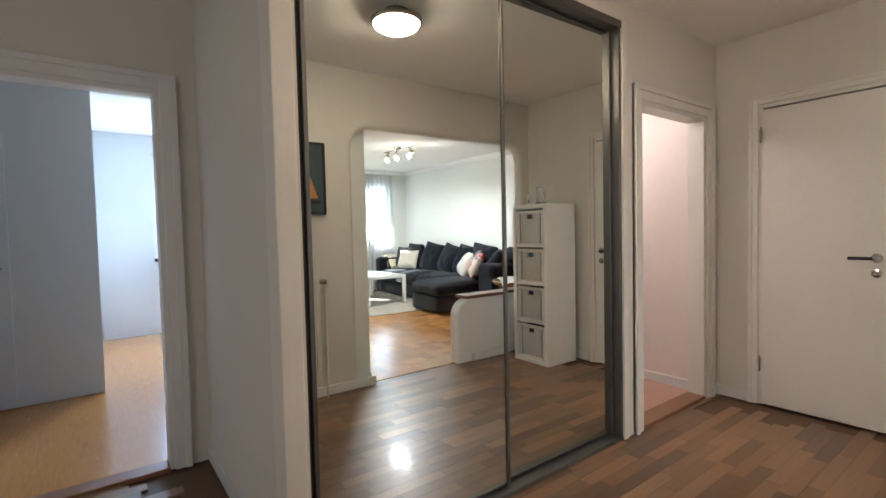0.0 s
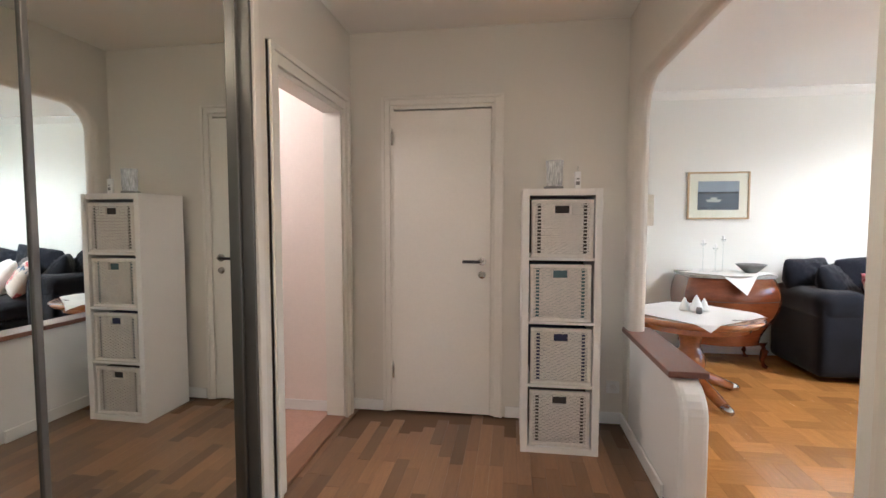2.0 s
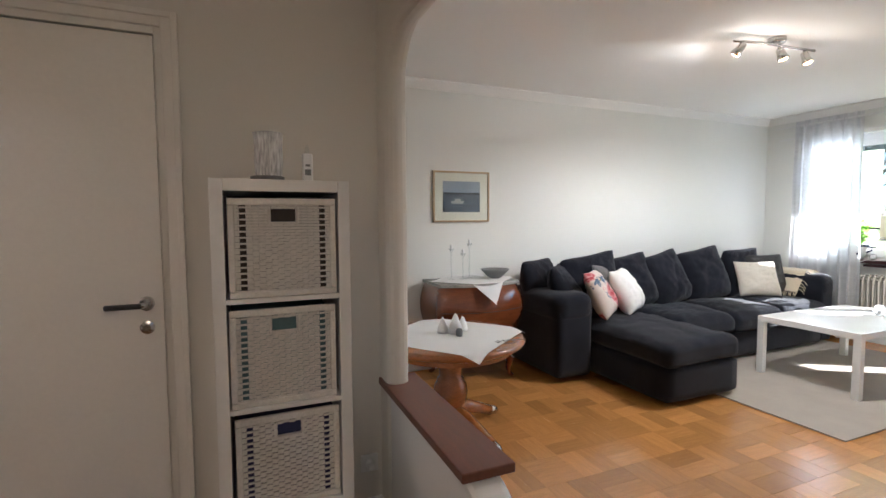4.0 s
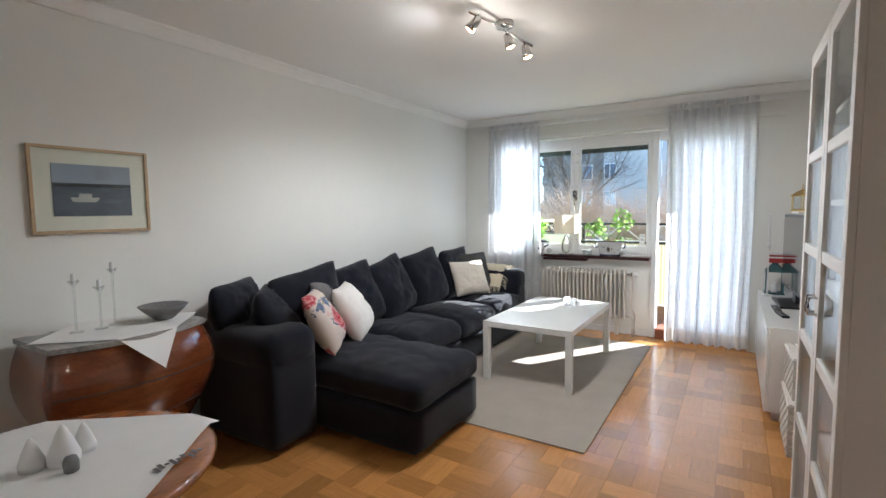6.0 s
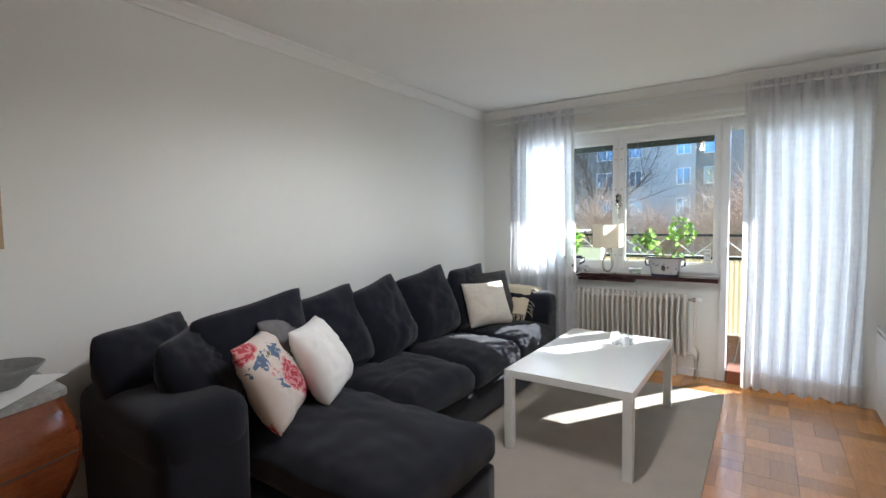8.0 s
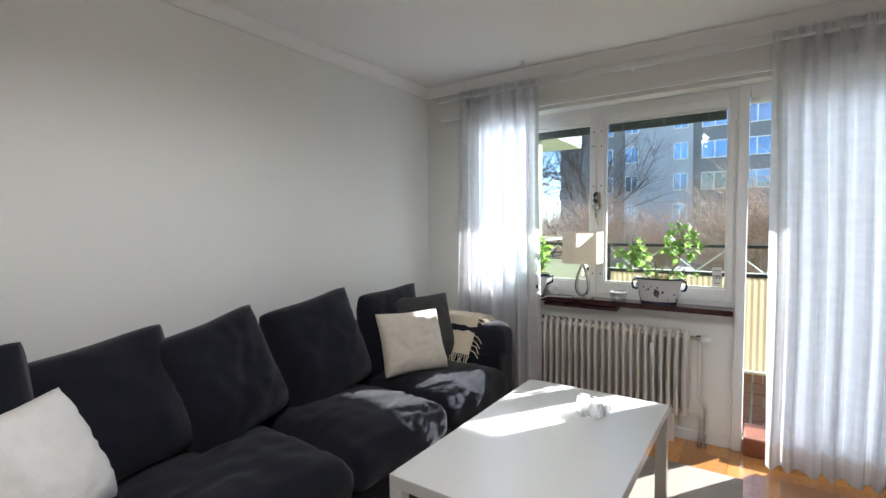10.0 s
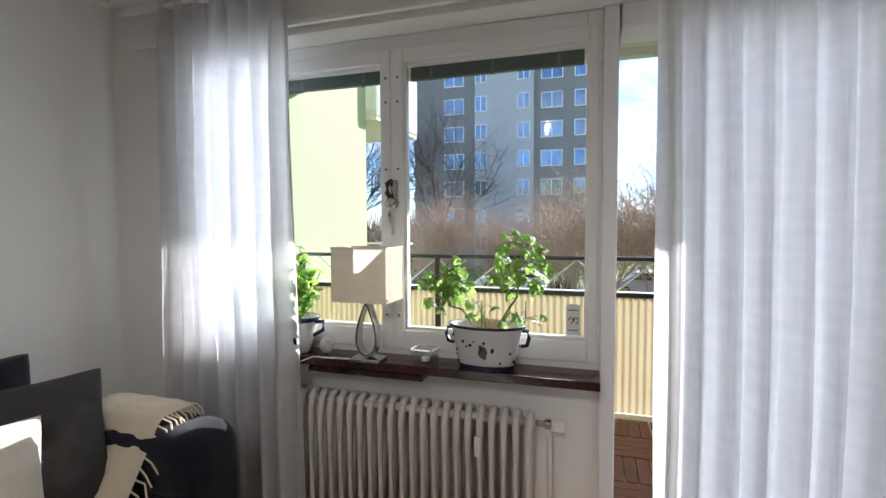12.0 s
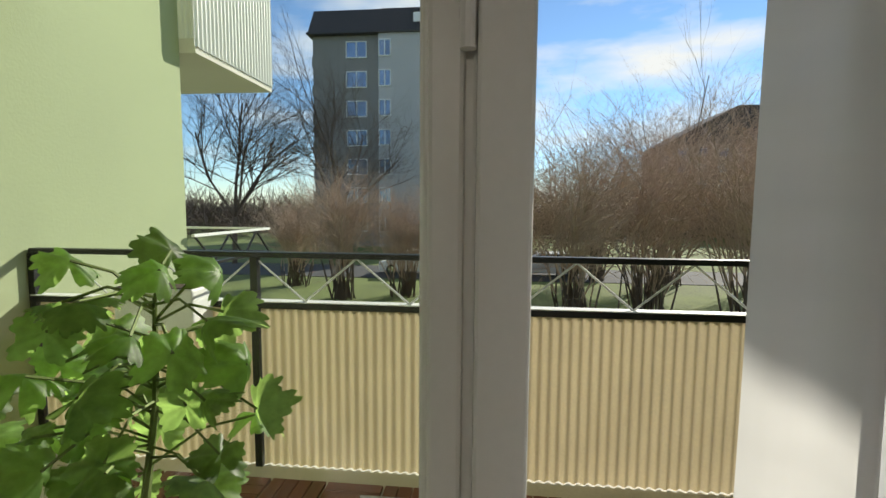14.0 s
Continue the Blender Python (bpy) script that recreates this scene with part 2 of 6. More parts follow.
M_SHADE = sheer_cloth("linen_lampshade", (0.76, 0.70, 0.60), 0.45, 0.0)
M_BLIND = material("grey_green_blind", (0.09, 0.12, 0.11), 0.6, vary=0.06)
M_LEAF = material("geranium_leaf", (0.066, 0.128, 0.032), 0.5, vary=0.25, scale=20, bump=0.2, fine=90, random_value=0.35)
M_LEAF2 = material("herb_leaf", (0.07, 0.16, 0.03), 0.6, vary=0.25, scale=20, random_value=0.3)
M_STEM = material("plant_stem", (0.17, 0.23, 0.07), 0.7, vary=0.2)
M_SOIL = material("potting_soil", (0.07, 0.045, 0.03), 0.95, vary=0.3, scale=30, bump=0.8)
M_CHINA = material("white_china", (0.55, 0.55, 0.55), 0.15, vary=0.03, coat=0.4)
M_BLUE = material("cobalt_glaze", (0.022, 0.027, 0.065), 0.2, vary=0.2)
M_GREEN = material("green_render", (0.36, 0.41, 0.245), 0.9, vary=0.05, scale=1.5, bump=0.3, fine=60)
M_CONCRETE = material("balcony_concrete", (0.62, 0.60, 0.54), 0.9, vary=0.06, scale=2, bump=0.2)
M_CORR = material("cream_corrugated_sheet", (0.66, 0.55, 0.36), 0.5, vary=0.05, scale=3, bump=0.03)
M_CORRW = material("white_corrugated_sheet", (0.76, 0.76, 0.74), 0.5, vary=0.03, scale=3, bump=0.03)
M_IRON = material("black_iron", (0.02, 0.02, 0.02), 0.4, 0.3, vary=0.1)
M_DECK = material("red_brown_deck", (0.20, 0.075, 0.05), 0.65, vary=0.2, scale=8, stretch=(1, 8, 8), bump=0.15, random_value=0.15)
M_GRASS = material("spring_grass", (0.15, 0.19, 0.05), 0.95, vary=0.3, scale=0.35, fine=9, bump=0.6)
M_BARK = material("bare_bark", (0.13, 0.095, 0.075), 0.95, vary=0.2, scale=6, bump=0.4)
M_TWIG = material("reddish_twigs", (0.52, 0.385, 0.30), 0.95, vary=0.2, scale=3)
M_BLDG = material("grey_render", (0.25, 0.245, 0.24), 0.9, vary=0.06, scale=0.4, fine=4)
M_BLDG2 = material("light_grey_render", (0.48, 0.48, 0.49), 0.9, vary=0.05, scale=0.4, fine=4)
M_ROOF = material("dark_sheet_roof", (0.025, 0.025, 0.027), 0.5, vary=0.1, scale=1)
M_BWIN = material("far_window_glass", (0.22, 0.30, 0.42), 0.08, 0.6, vary=0.35, scale=0.5)
M_ASPHALT = material("asphalt", (0.06, 0.06, 0.062), 0.9, vary=0.1, scale=1)
M_GOLD = material("brass", (0.70, 0.52, 0.24), 0.25, 1.0, vary=0.05)
M_TEAL = material("teal_metal", (0.05, 0.13, 0.15), 0.45, vary=0.1)
M_RED = material("red_card", (0.45, 0.04, 0.04), 0.5, vary=0.08)
M_TV = material("tv_screen", (0.012, 0.013, 0.015), 0.06, vary=0.05, coat=0.6)
M_STONE = material("grey_stone_bowl", (0.20, 0.20, 0.195), 0.6, vary=0.12, scale=12, bump=0.2)
M_FRAMEW = material("pale_wood_frame", (0.52, 0.38, 0.22), 0.45, vary=0.1, scale=12, stretch=(6, 6, 6))
M_MAT = material("cream_mount", (0.80, 0.77, 0.68), 0.85, vary=0.02)
M_BULB = glowing("lit_bulb", (1.0, 0.55, 0.26), 9.0)
M_BOWLLIGHT = glowing("lit_glass_bowl", (1.0, 0.74, 0.50), HALL_W)
# ---- shapes ----


def box(bm, x0, x1, y0, y1, z0, z1, r=0.0, seg=2):
    made = bmesh.ops.create_cube(bm, size=1.0, matrix=Matrix.Translation(((x0 + x1) / 2, (y0 + y1) / 2, (z0 + z1) / 2)) @ Matrix.Diagonal((abs(x1 - x0), abs(y1 - y0), abs(z1 - z0), 1)))
    if r:
        edges = list({e for v in made["verts"] for e in v.link_edges})
        bmesh.ops.bevel(bm, geom=edges, offset=r, segments=seg, profile=0.5, affect="EDGES")
    return bm


def boxes(*rows, r=0.0):
    bm = bmesh.new()
    for row in rows:
        box(bm, *row, r=r)
    return bm


def rod(bm, a, b, r0, r1=None, seg=10):
    a, b = Vector(a), Vector(b)
    d = b - a
    m = Matrix.Translation((a + b) / 2) @ d.to_track_quat("Z", "Y").to_matrix().to_4x4()
    bmesh.ops.create_cone(bm, cap_ends=True, segments=seg, radius1=r0, radius2=r0 if r1 is None else r1, depth=d.length, matrix=m)
    return bm


def lathe(bm, profile, at=(0, 0, 0), seg=28, sx=1.0, sy=1.0, close=True):
    rings = []
    for r, z in profile:
        rings.append([bm.verts.new((at[0] + r * sx * math.cos(2 * math.pi * k / seg), at[1] + r * sy * math.sin(2 * math.pi * k / seg), at[2] + z)) for k in range(seg)])
    for p, q in zip(rings, rings[1:]):
        for k in range(seg):
            bm.faces.new((p[k], p[(k + 1) % seg], q[(k + 1) % seg], q[k]))
    if close:
        bm.faces.new(rings[0][::-1])
        bm.faces.new(rings[-1])
    return bm


def tube(bm, points, r, seg=8):
    points = [Vector(p) for p in points]
    rings = []
    for i, p in enumerate(points):
        d = (points[min(i + 1, len(points) - 1)] - points[max(i - 1, 0)]).normalized()
        q = d.to_track_quat("Z", "Y")
        rad = r[i] if isinstance(r, (list, tuple)) else r
        rings.append([bm.verts.new(p + q @ Vector((rad * math.cos(2 * math.pi * k / seg), rad * math.sin(2 * math.pi * k / seg), 0))) for k in range(seg)])
    for p, q in zip(rings, rings[1:]):
        for k in range(seg):
            bm.faces.new((p[k], p[(k + 1) % seg], q[(k + 1) % seg], q[k]))
    bm.faces.new(rings[0][::-1])
    bm.faces.new(rings[-1])
    return bm


def prism(bm, outline, axis, lo, hi):
    """An outline in the plane across an axis, pushed from lo to hi along it."""
    def place(u, v, w):
        return {"x": (w, u, v), "y": (u, w, v), "z": (u, v, w)}[axis]
    a = [bm.verts.new(place(u, v, lo)) for u, v in outline]
    b = [bm.verts.new(place(u, v, hi)) for u, v in outline]
    n = len(outline)
    bm.faces.new(a)
    bm.faces.new(b[::-1])
    for k in range(n):
        bm.faces.new((a[k], b[k], b[(k + 1) % n], a[(k + 1) % n]))
    bmesh.ops.recalc_face_normals(bm, faces=bm.faces[:])
    return bm


def soft_box(bm, x0, x1, y0, y1, z0, z1, r, cuts=8, puff=0.0, rough=0.0, seed=0.0):
    """An upholstered block: rounded edges, a crowned top and an uneven cover."""
    c = Vector(((x0 + x1) / 2, (y0 + y1) / 2, (z0 + z1) / 2))
    h = Vector(((x1 - x0) / 2, (y1 - y0) / 2, (z1 - z0) / 2))
    bmesh.ops.create_cube(bm, size=2.0)
    bmesh.ops.subdivide_edges(bm, edges=bm.edges[:], cuts=cuts, use_grid_fill=True)
    verts = bm.verts[:]
    for v in verts:
        u = v.co.copy()
        p = Vector((u.x * h.x, u.y * h.y, u.z * h.z))
        core = Vector([max(-(h[i] - r), min(h[i] - r, p[i])) for i in range(3)])
        d = p - core
        if d.length > 1e-6:
            p = core + d.normalized() * min(r, d.length)
        swell = puff * (1 - u.x ** 4) * (1 - u.y ** 4)
        if u.z > 0:
            p.z += swell * u.z
        nn = noise.noise_vector((p + c) * 3.5 + Vector((seed, seed, 0))) + 0.5 * noise.noise_vector((p + c) * 9 + Vector((seed, 0, seed)))
        fold = abs(noise.noise(Vector((u.x * 1.4 + seed, u.y * 4.5 + u.x, 2.0 + seed))))
        crease = max(0.0, 0.16 - fold) / 0.16 if u.z > 0.5 and puff else 0.0
        v.co = c + p + nn * rough - Vector((0, 0, 0.013 * crease * (1 - u.y ** 4)))
    return bm


def cushion(w, h, d, n=24, wrinkle=0.012, seed=0.0, droop=0.0, ear=0.0):
    """A stuffed cushion standing on its lower edge: width along x, height along z."""
    bm = bmesh.new()
    sides = []
    for s in (1, -1):
        g = []
        for i in range(n + 1):
            row = []
            for j in range(n + 1):
                u, v = 2 * i / n - 1, 2 * j / n - 1
                t = max(0.0, (1 - abs(u) ** 3) * (1 - abs(v) ** 3)) ** 0.6
                pin = 1 - (0.07 + ear) * (1 - abs(v) ** 2) * abs(u) ** 3
                pinv = 1 - (0.07 + ear) * (1 - abs(u) ** 2) * abs(v) ** 3
                corner = 1 - (0.09 - 1.4 * ear) * (u * v) ** 4
                pin, pinv = pin * corner, pinv * corner
                k = noise.noise(Vector((u * 2.2 + seed, v * 2.2, s + seed))) + 0.5 * noise.noise(Vector((u * 6 + seed, v * 6, s)))
                fold = abs(noise.noise(Vector((u * 2.6 + v * 1.2 + seed, v * 5.5 - u * 0.8, s * 2 + seed))))
                k -= 0.8 * max(0.0, 0.22 - fold) / 0.22
                bulge = s * d / 2 * t * (1 + 0.25 * -v) + wrinkle * k * t
                row.append(bm.verts.new((u * w / 2 * pin, bulge - droop * max(0, v) ** 2, h / 2 + v * h / 2 * pinv - 0.12 * h * droop * max(0, v) * (1 - abs(u)))))
            g.append(row)
        sides.append(g)
        for i in range(n):
            for j in range(n):
                f = (g[i][j], g[i + 1][j], g[i + 1][j + 1], g[i][j + 1])
                bm.faces.new(f if s < 0 else f[::-1])
    bmesh.ops.remove_doubles(bm, verts=bm.verts[:], dist=0.0006)
    return bm


def sheet(fn, nu, nv):
    bm = bmesh.new()
    g = [[bm.verts.new(fn(i / nu, j / nv)) for j in range(nv + 1)] for i in range(nu + 1)]
    for i in range(nu):
        for j in range(nv):
            bm.faces.new((g[i][j], g[i + 1][j], g[i + 1][j + 1], g[i][j + 1]))
    return bm


def mesh_of(name, bm, mat, smooth=False):
    me = bpy.data.meshes.new(name)
    bm.to_mesh(me)
    bm.free()
    me.materials.append(mat)
    if smooth:
        me.shade_smooth()
    return me


def thing(name, at, label, category, group="", rz=0.0, kind=""):
    ob = new(name)
    ob.empty_display_size = 0.05
    ob.matrix_basis = pose(*at, 0, 0, rz)
    return tagged(ob, label, category, group, kind)


def part(name, bm, mat, parent, label="", smooth=False, spot=None):
    """One mesh under a thing or a part, in that thing's own axes."""
    ob = new(name, mesh_of(name, bm, mat, smooth))
    ob.parent = parent
    if spot is not None:
        ob.matrix_basis = spot
    return tagged(ob, label)


def piece(name, me, parent, m):
    ob = new(name, me)
    ob.parent = parent
    ob.matrix_basis = m
    return ob


def single(name, bm, mat, label, category, group="", smooth=False, at=(0, 0, 0), rz=0.0):
    ob = new(name, mesh_of(name, bm, mat, smooth))
    ob.matrix_basis = pose(*at, 0, 0, rz)
    return tagged(ob, label, category, group)


def structure(name, bm, mat, label, smooth=False):
    ob = new(name, mesh_of(name, bm, mat, smooth))
    return tagged(ob, label, kind="structure")


def arc(cy, cz, r, a0, a1, n=8):
    return [(cy + r * math.cos(radians(a0 + (a1 - a0) * k / n)), cz + r * math.sin(radians(a0 + (a1 - a0) * k / n))) for k in range(n + 1)]


# ---- the plan ----
H = 2.545            # ceilings
XL, XH = -0.29, 1.50  # hall: wardrobe side, living-room side
YD = 4.835           # hall's end wall with the closed door
XR = 1.60            # living room's face of the wall between
YS, YT = 6.66, 2.965  # sofa wall, television wall
YF = 3.04            # line of the furniture backs on that side
XW = 6.99            # window wall
XN = 7.12            # window niche
XB = -1.62           # wall with the bedroom door
YB = -1.7            # far end of the hall

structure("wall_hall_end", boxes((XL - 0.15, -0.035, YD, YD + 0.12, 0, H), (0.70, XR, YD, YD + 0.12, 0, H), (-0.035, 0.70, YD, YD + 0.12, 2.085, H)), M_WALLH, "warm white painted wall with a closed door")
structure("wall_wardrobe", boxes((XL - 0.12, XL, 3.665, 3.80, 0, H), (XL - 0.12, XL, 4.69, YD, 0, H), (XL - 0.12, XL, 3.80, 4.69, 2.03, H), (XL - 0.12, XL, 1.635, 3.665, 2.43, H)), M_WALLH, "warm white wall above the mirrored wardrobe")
# unseen slab, added to stop light leaking round the door leaf
structure("wall_behind_door", boxes((-0.30, 1.0, YD + 0.121, YD + 0.18, -0.1, H)), M_INSHADE, "unseen dark slab that blocks light behind the closed door")
structure("wall_wardrobe_side", boxes((XB, XL - 0.03, 1.645, 1.735, 0, H)), M_WALLH, "warm white side wall of the built-in wardrobe")
structure("wall_wardrobe_back", boxes((XL - 0.70, XL - 0.62, 1.735, 3.60, 0, H), (XL - 0.62, XL - 0.13, 3.60, 3.66, 0, H)), M_INSHADE, "dark filling for the shaded inside of the wardrobe")
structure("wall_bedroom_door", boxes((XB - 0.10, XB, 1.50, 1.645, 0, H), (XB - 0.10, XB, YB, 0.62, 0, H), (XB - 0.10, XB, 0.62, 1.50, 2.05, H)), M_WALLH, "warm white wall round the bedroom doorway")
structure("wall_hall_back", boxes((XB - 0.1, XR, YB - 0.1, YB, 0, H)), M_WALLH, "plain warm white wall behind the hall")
bm = bmesh.new()
y0, y1, zt, rr = 2.81, 4.70, 2.10, 0.18
outline = [(YB, 0), (y0, 0)] + arc(y0 + rr, zt - rr, rr, 180, 90) + arc(y1 - rr, zt - rr, rr, 90, 0) + [(y1, 0), (YD, 0), (YD, H), (YB, H)]
prism(bm, outline, "x", XH, XR)
edges = [e for e in bm.edges if all(y0 - 0.01 < v.co.y < y1 + 0.01 and v.co.z < zt + 0.01 for v in e.verts) and abs(e.verts[0].co.x - e.verts[1].co.x) < 1e-4]
bmesh.ops.bevel(bm, geom=edges, offset=0.046, segments=4, profile=0.5, affect="EDGES")
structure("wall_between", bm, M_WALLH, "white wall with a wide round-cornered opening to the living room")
structure("wall_living_west", boxes((XR - 0.12, XR - 0.003, YD + 0.12, YS, 0, H)), M_WALL, "white wall beside the dining corner")
bm = bmesh.new()
prism(bm, [(3.83, 0), (4.70, 0), (4.70, 0.60), (3.99, 0.60)] + arc(3.99, 0.44, 0.16, 90, 180, 8), "x", XH + 0.008, XR + 0.03)
edges = [e for e in bm.edges if all(v.co.y < 4.0 for v in e.verts) and abs(e.verts[0].co.x - e.verts[1].co.x) < 1e-4]
bmesh.ops.bevel(bm, geom=edges, offset=0.03, segments=3, profile=0.5, affect="EDGES")
half = structure("wall_half", bm, M_HALF, "low white half wall with a rounded end")
part("wall_cap", boxes((1.488, 1.662, 3.935, 4.83, 0.602, 0.632), r=0.004), M_CAP, half, "dark reddish-brown wooden capping board")

structure("wall_sofa", boxes((XR - 0.12, XW + 0.35, YS, YS + 0.15, -0.1, H)), M_WALL, "pale greenish white wall behind the sofa")
structure("wall_television", boxes((XR, XW + 0.35, YT - 0.15, YT, -0.1, H)), M_WALL, "pale white wall behind the television")
structure("wall_window", boxes((XW, XW + 0.34, 6.23, YS, 0, H), (XW, XW + 0.34, YT, 3.52, 0, H), (XW, XW + 0.34, 3.52, 6.23, 2.235, H), (XN, XW + 0.34, 4.43, 6.23, 0, 0.86)), M_WALL, "pale wall round the window niche and balcony door")
structure("ceiling", boxes((XB - 4.4, XR - 0.004, YB - 0.1, YS + 0.2, H, H + 0.1), (XR - 0.004, XW + 0.34, YT - 0.15, YS + 0.15, H, H + 0.1)), M_CEIL, "plain white ceiling")
structure("floor_base", boxes((XB - 0.1, XH + 0.07, YB - 0.1, YD + 0.1, -0.2, -0.012), (XH + 0.07, XW + 0.34, YT - 0.15, YS + 0.15, -0.2, -0.012)), M_JOINT, "dark joints under the wooden floors")

# coving of the living room
bm = bmesh.new()
prof = [(0, 0), (0.0, -0.075), (0.012, -0.075), (0.02, -0.06), (0.055, -0.022), (0.07, -0.012), (0.07, 0)]
prism(bm, [(YS - a, H + b) for a, b in prof], "x", XR, XW - 0.001)
prism(bm, [(YT + a, H + b) for a, b in prof], "x", XR, XW - 0.001)
prism(bm, [(XW - a, H - 0.001 + b) for a, b in prof], "y", YT + 0.001, YS - 0.001)
structure("trim_cornice", bm, M_CEIL, "white moulded cornice along the ceiling")

# skirting
bm = bmesh.new()
for r in ((-0.29, -0.07, YD - 0.014, YD), (0.755, XH, YD - 0.014, YD), (XH - 0.014, XH, 4.0, YD - 0.014), (XH - 0.014, XH, YB, 2.96), (XL, XL + 0.014, 4.80, YD - 0.014)):
    box(bm, *r, 0, 0.075, r=0.004)
for r in ((XR, 6.9, YS - 0.015, YS), (XR - 0.002, XR + 0.012, YD + 0.02, YS - 0.016), (XR, 6.9, YT, YT + 0.015), (XW - 0.015, XW, 6.24, YS), (XN - 0.014, XN, 4.45, 6.2)):
    box(bm, *r, 0, 0.07, r=0.004)
box(bm, XB + 0.0, XL - 0.03, 1.631, 1.645, 0, 0.075, r=0.004)
structure("baseboard", bm, M_WHITE, "white painted skirting board")


def architrave(name, axis, at, lo, hi, top, w, depth, mat, label, outer_depth=0.12):
    """A door frame with moulded trim on the side that the hall sees. axis: the way the wall's face looks."""
    bm = bmesh.new()
    s = 1 if axis == "+x" else -1
    def put(u0, u1, d0, d1, z0, z1, r=0.003):
        a, b = sorted((at + s * d0, at + s * d1))
        if axis == "+x":
            box(bm, a, b, u0, u1, z0, z1, r=r)
        else:
            box(bm, u0, u1, a, b, z0, z1, r=r)
    for d, o in ((depth, 0.0), (depth * 1.6, w * 0.62)):
        put(lo - w + 0.0, lo - o, 0.0, d, 0, top + w)
        put(hi + o, hi + w, 0.0, d, 0, top + w)
        put(lo - o, hi + o, 0.0, d - 0.001, top + o, top + w)
    put(lo - 0.02, lo + 0.025, -outer_depth, -0.001, 0, top + 0.02)
    put(hi - 0.025, hi + 0.02, -outer_depth, -0.001, 0, top + 0.02)
    put(lo + 0.025, hi - 0.025, -outer_depth, -0.001, top - 0.025, top + 0.02)
    return structure(name, bm, mat, label)


architrave("door_frame_1", "-y", YD, -0.015, 0.68, 2.062, 0.055, 0.016, M_DOOR, "cream painted frame of the closed door")
architrave("door_frame_2", "+x", XL, 3.815, 4.675, 2.015, 0.085, 0.018, M_DOOR, "cream painted frame of the open washroom doorway")
architrave("door_frame_3", "+x", XB, 0.64, 1.47, 2.03, 0.08, 0.018, M_WHITE, "white painted frame of the bedroom doorway")

# closed door
door = thing("door_1", (0.0, YD + 0.005, 0.0), "closed flat cream interior door with a lever handle", "door", kind="structure")
part("door_leaf", boxes((0.012, 0.655, -0.022, 0.02, 0.012, 2.024), r=0.003), M_DOOR, door)
part("rose", lathe(bmesh.new(), [(0.027, 0), (0.027, 0.008), (0.022, 0.012)], seg=20), M_CHROME, door, spot=pose(0.60, -0.022, 1.04, 90))
bm = tube(bmesh.new(), [(0.60, -0.03, 1.04), (0.60, -0.062, 1.04), (0.585, -0.068, 1.04)], 0.010)
part("lever_neck", bm, M_CHROME, door, smooth=True)
part("door_handle", boxes((0.475, 0.592, -0.078, -0.06, 1.028, 1.048), r=0.006), M_BLACK, door, "dark wooden lever grip")
part("keyhole_plate", lathe(bmesh.new(), [(0.025, 0), (0.025, 0.006), (0.012, 0.011)], seg=20), M_CHROME, door, spot=pose(0.60, -0.022, 0.95, 90))
for z in (0.24, 1.80):
    part("hinge", lathe(bmesh.new(), [(0.008, 0), (0.008, 0.045), (0.009, 0.047), (0.009, 0.085), (0.005, 0.1), (0.003, 0.11)], seg=10), M_CHROME, door, spot=pose(0.004, -0.032, z))

# washroom beyond the open doorway
structure("floor_washroom", boxes((-2.0, XL - 0.12, 3.3, 4.80, -0.03, -0.004)), M_PINKFLOOR, "dull terracotta-pink washroom floor")
structure("threshold_washroom", boxes((XL - 0.125, XL + 0.005, 3.83, 4.66, -0.01, 0.02), r=0.006), M_THRESH, "worn brown wooden doorway threshold")
structure("wall_washroom", boxes((-2.1, -1.0, 4.70, 4.80, 0, H), (-1.0, XL - 0.12, 4.765, 4.83, 0, H), (-2.1, -2.0, 3.3, 4.70, 0, H), (-2.1, XL - 0.12, 3.2, 3.3, 0, H)), M_PINK, "pinkish white painted washroom wall")
bm = boxes((-1.0, XL - 0.13, 4.752, 4.765, 0, 0.07), (-2.0, -1.0, 4.687, 4.70, 0, 0.07))
structure("baseboard_washroom", bm, M_WHITE, "white skirting board in the washroom")
# added fill light without a fixture, brightens the washroom
lamp("washroom_fill", "POINT", (-1.2, 4.0, 2.3), WASH_W, (1.0, 0.82, 0.70), 0.12)

# bedroom beyond the hall
structure("floor_bedroom", boxes((-6.0, XB - 0.05, -0.6, 3.4, -0.2, -0.004)), M_OAK, "light oak bedroom floor")
structure("wall_bedroom", boxes((-5.9, -5.8, -0.6, 1.82, 0, H), (-5.9, -5.8, 1.82, 2.9, 0, 0.98), (-5.9, -5.8, 1.82, 2.9, 2.3, H), (-5.9, -5.8, 2.9, 3.4, 0, H), (-5.9, XB, 3.3, 3.4, 0, H), (-5.9, XB, -0.7, -0.6, 0, H), (-5.8, -3.45, -0.6, 1.20, 0, H)), M_BEDWALL, "cool white bedroom wall with a window")
structure("bedroom_window_sill", boxes((-5.82, -5.66, 1.80, 2.95, 0.94, 0.978), r=0.005), M_SILL, "dark stone window sill in the bedroom")
structure("bedroom_window_frame", boxes((-5.87, -5.83, 1.82, 1.855, 0.98, 2.3), (-5.87, -5.83, 2.84, 2.9, 0.98, 2.3), (-5.87, -5.83, 1.855, 2.84, 0.98, 1.04), (-5.87, -5.83, 1.855, 2.84, 2.24, 2.3)), M_WHITE, "white window frame in the bedroom")
bdoor = thing("door_2", (XB - 0.1, 0.66, 0.0), "open flat white bedroom door with a lever handle", "door", rz=182, kind="structure")
part("door_leaf", boxes((0.0, 0.80, -0.02, 0.02, 0.012, 2.02), r=0.003), M_BEDWALL, bdoor)
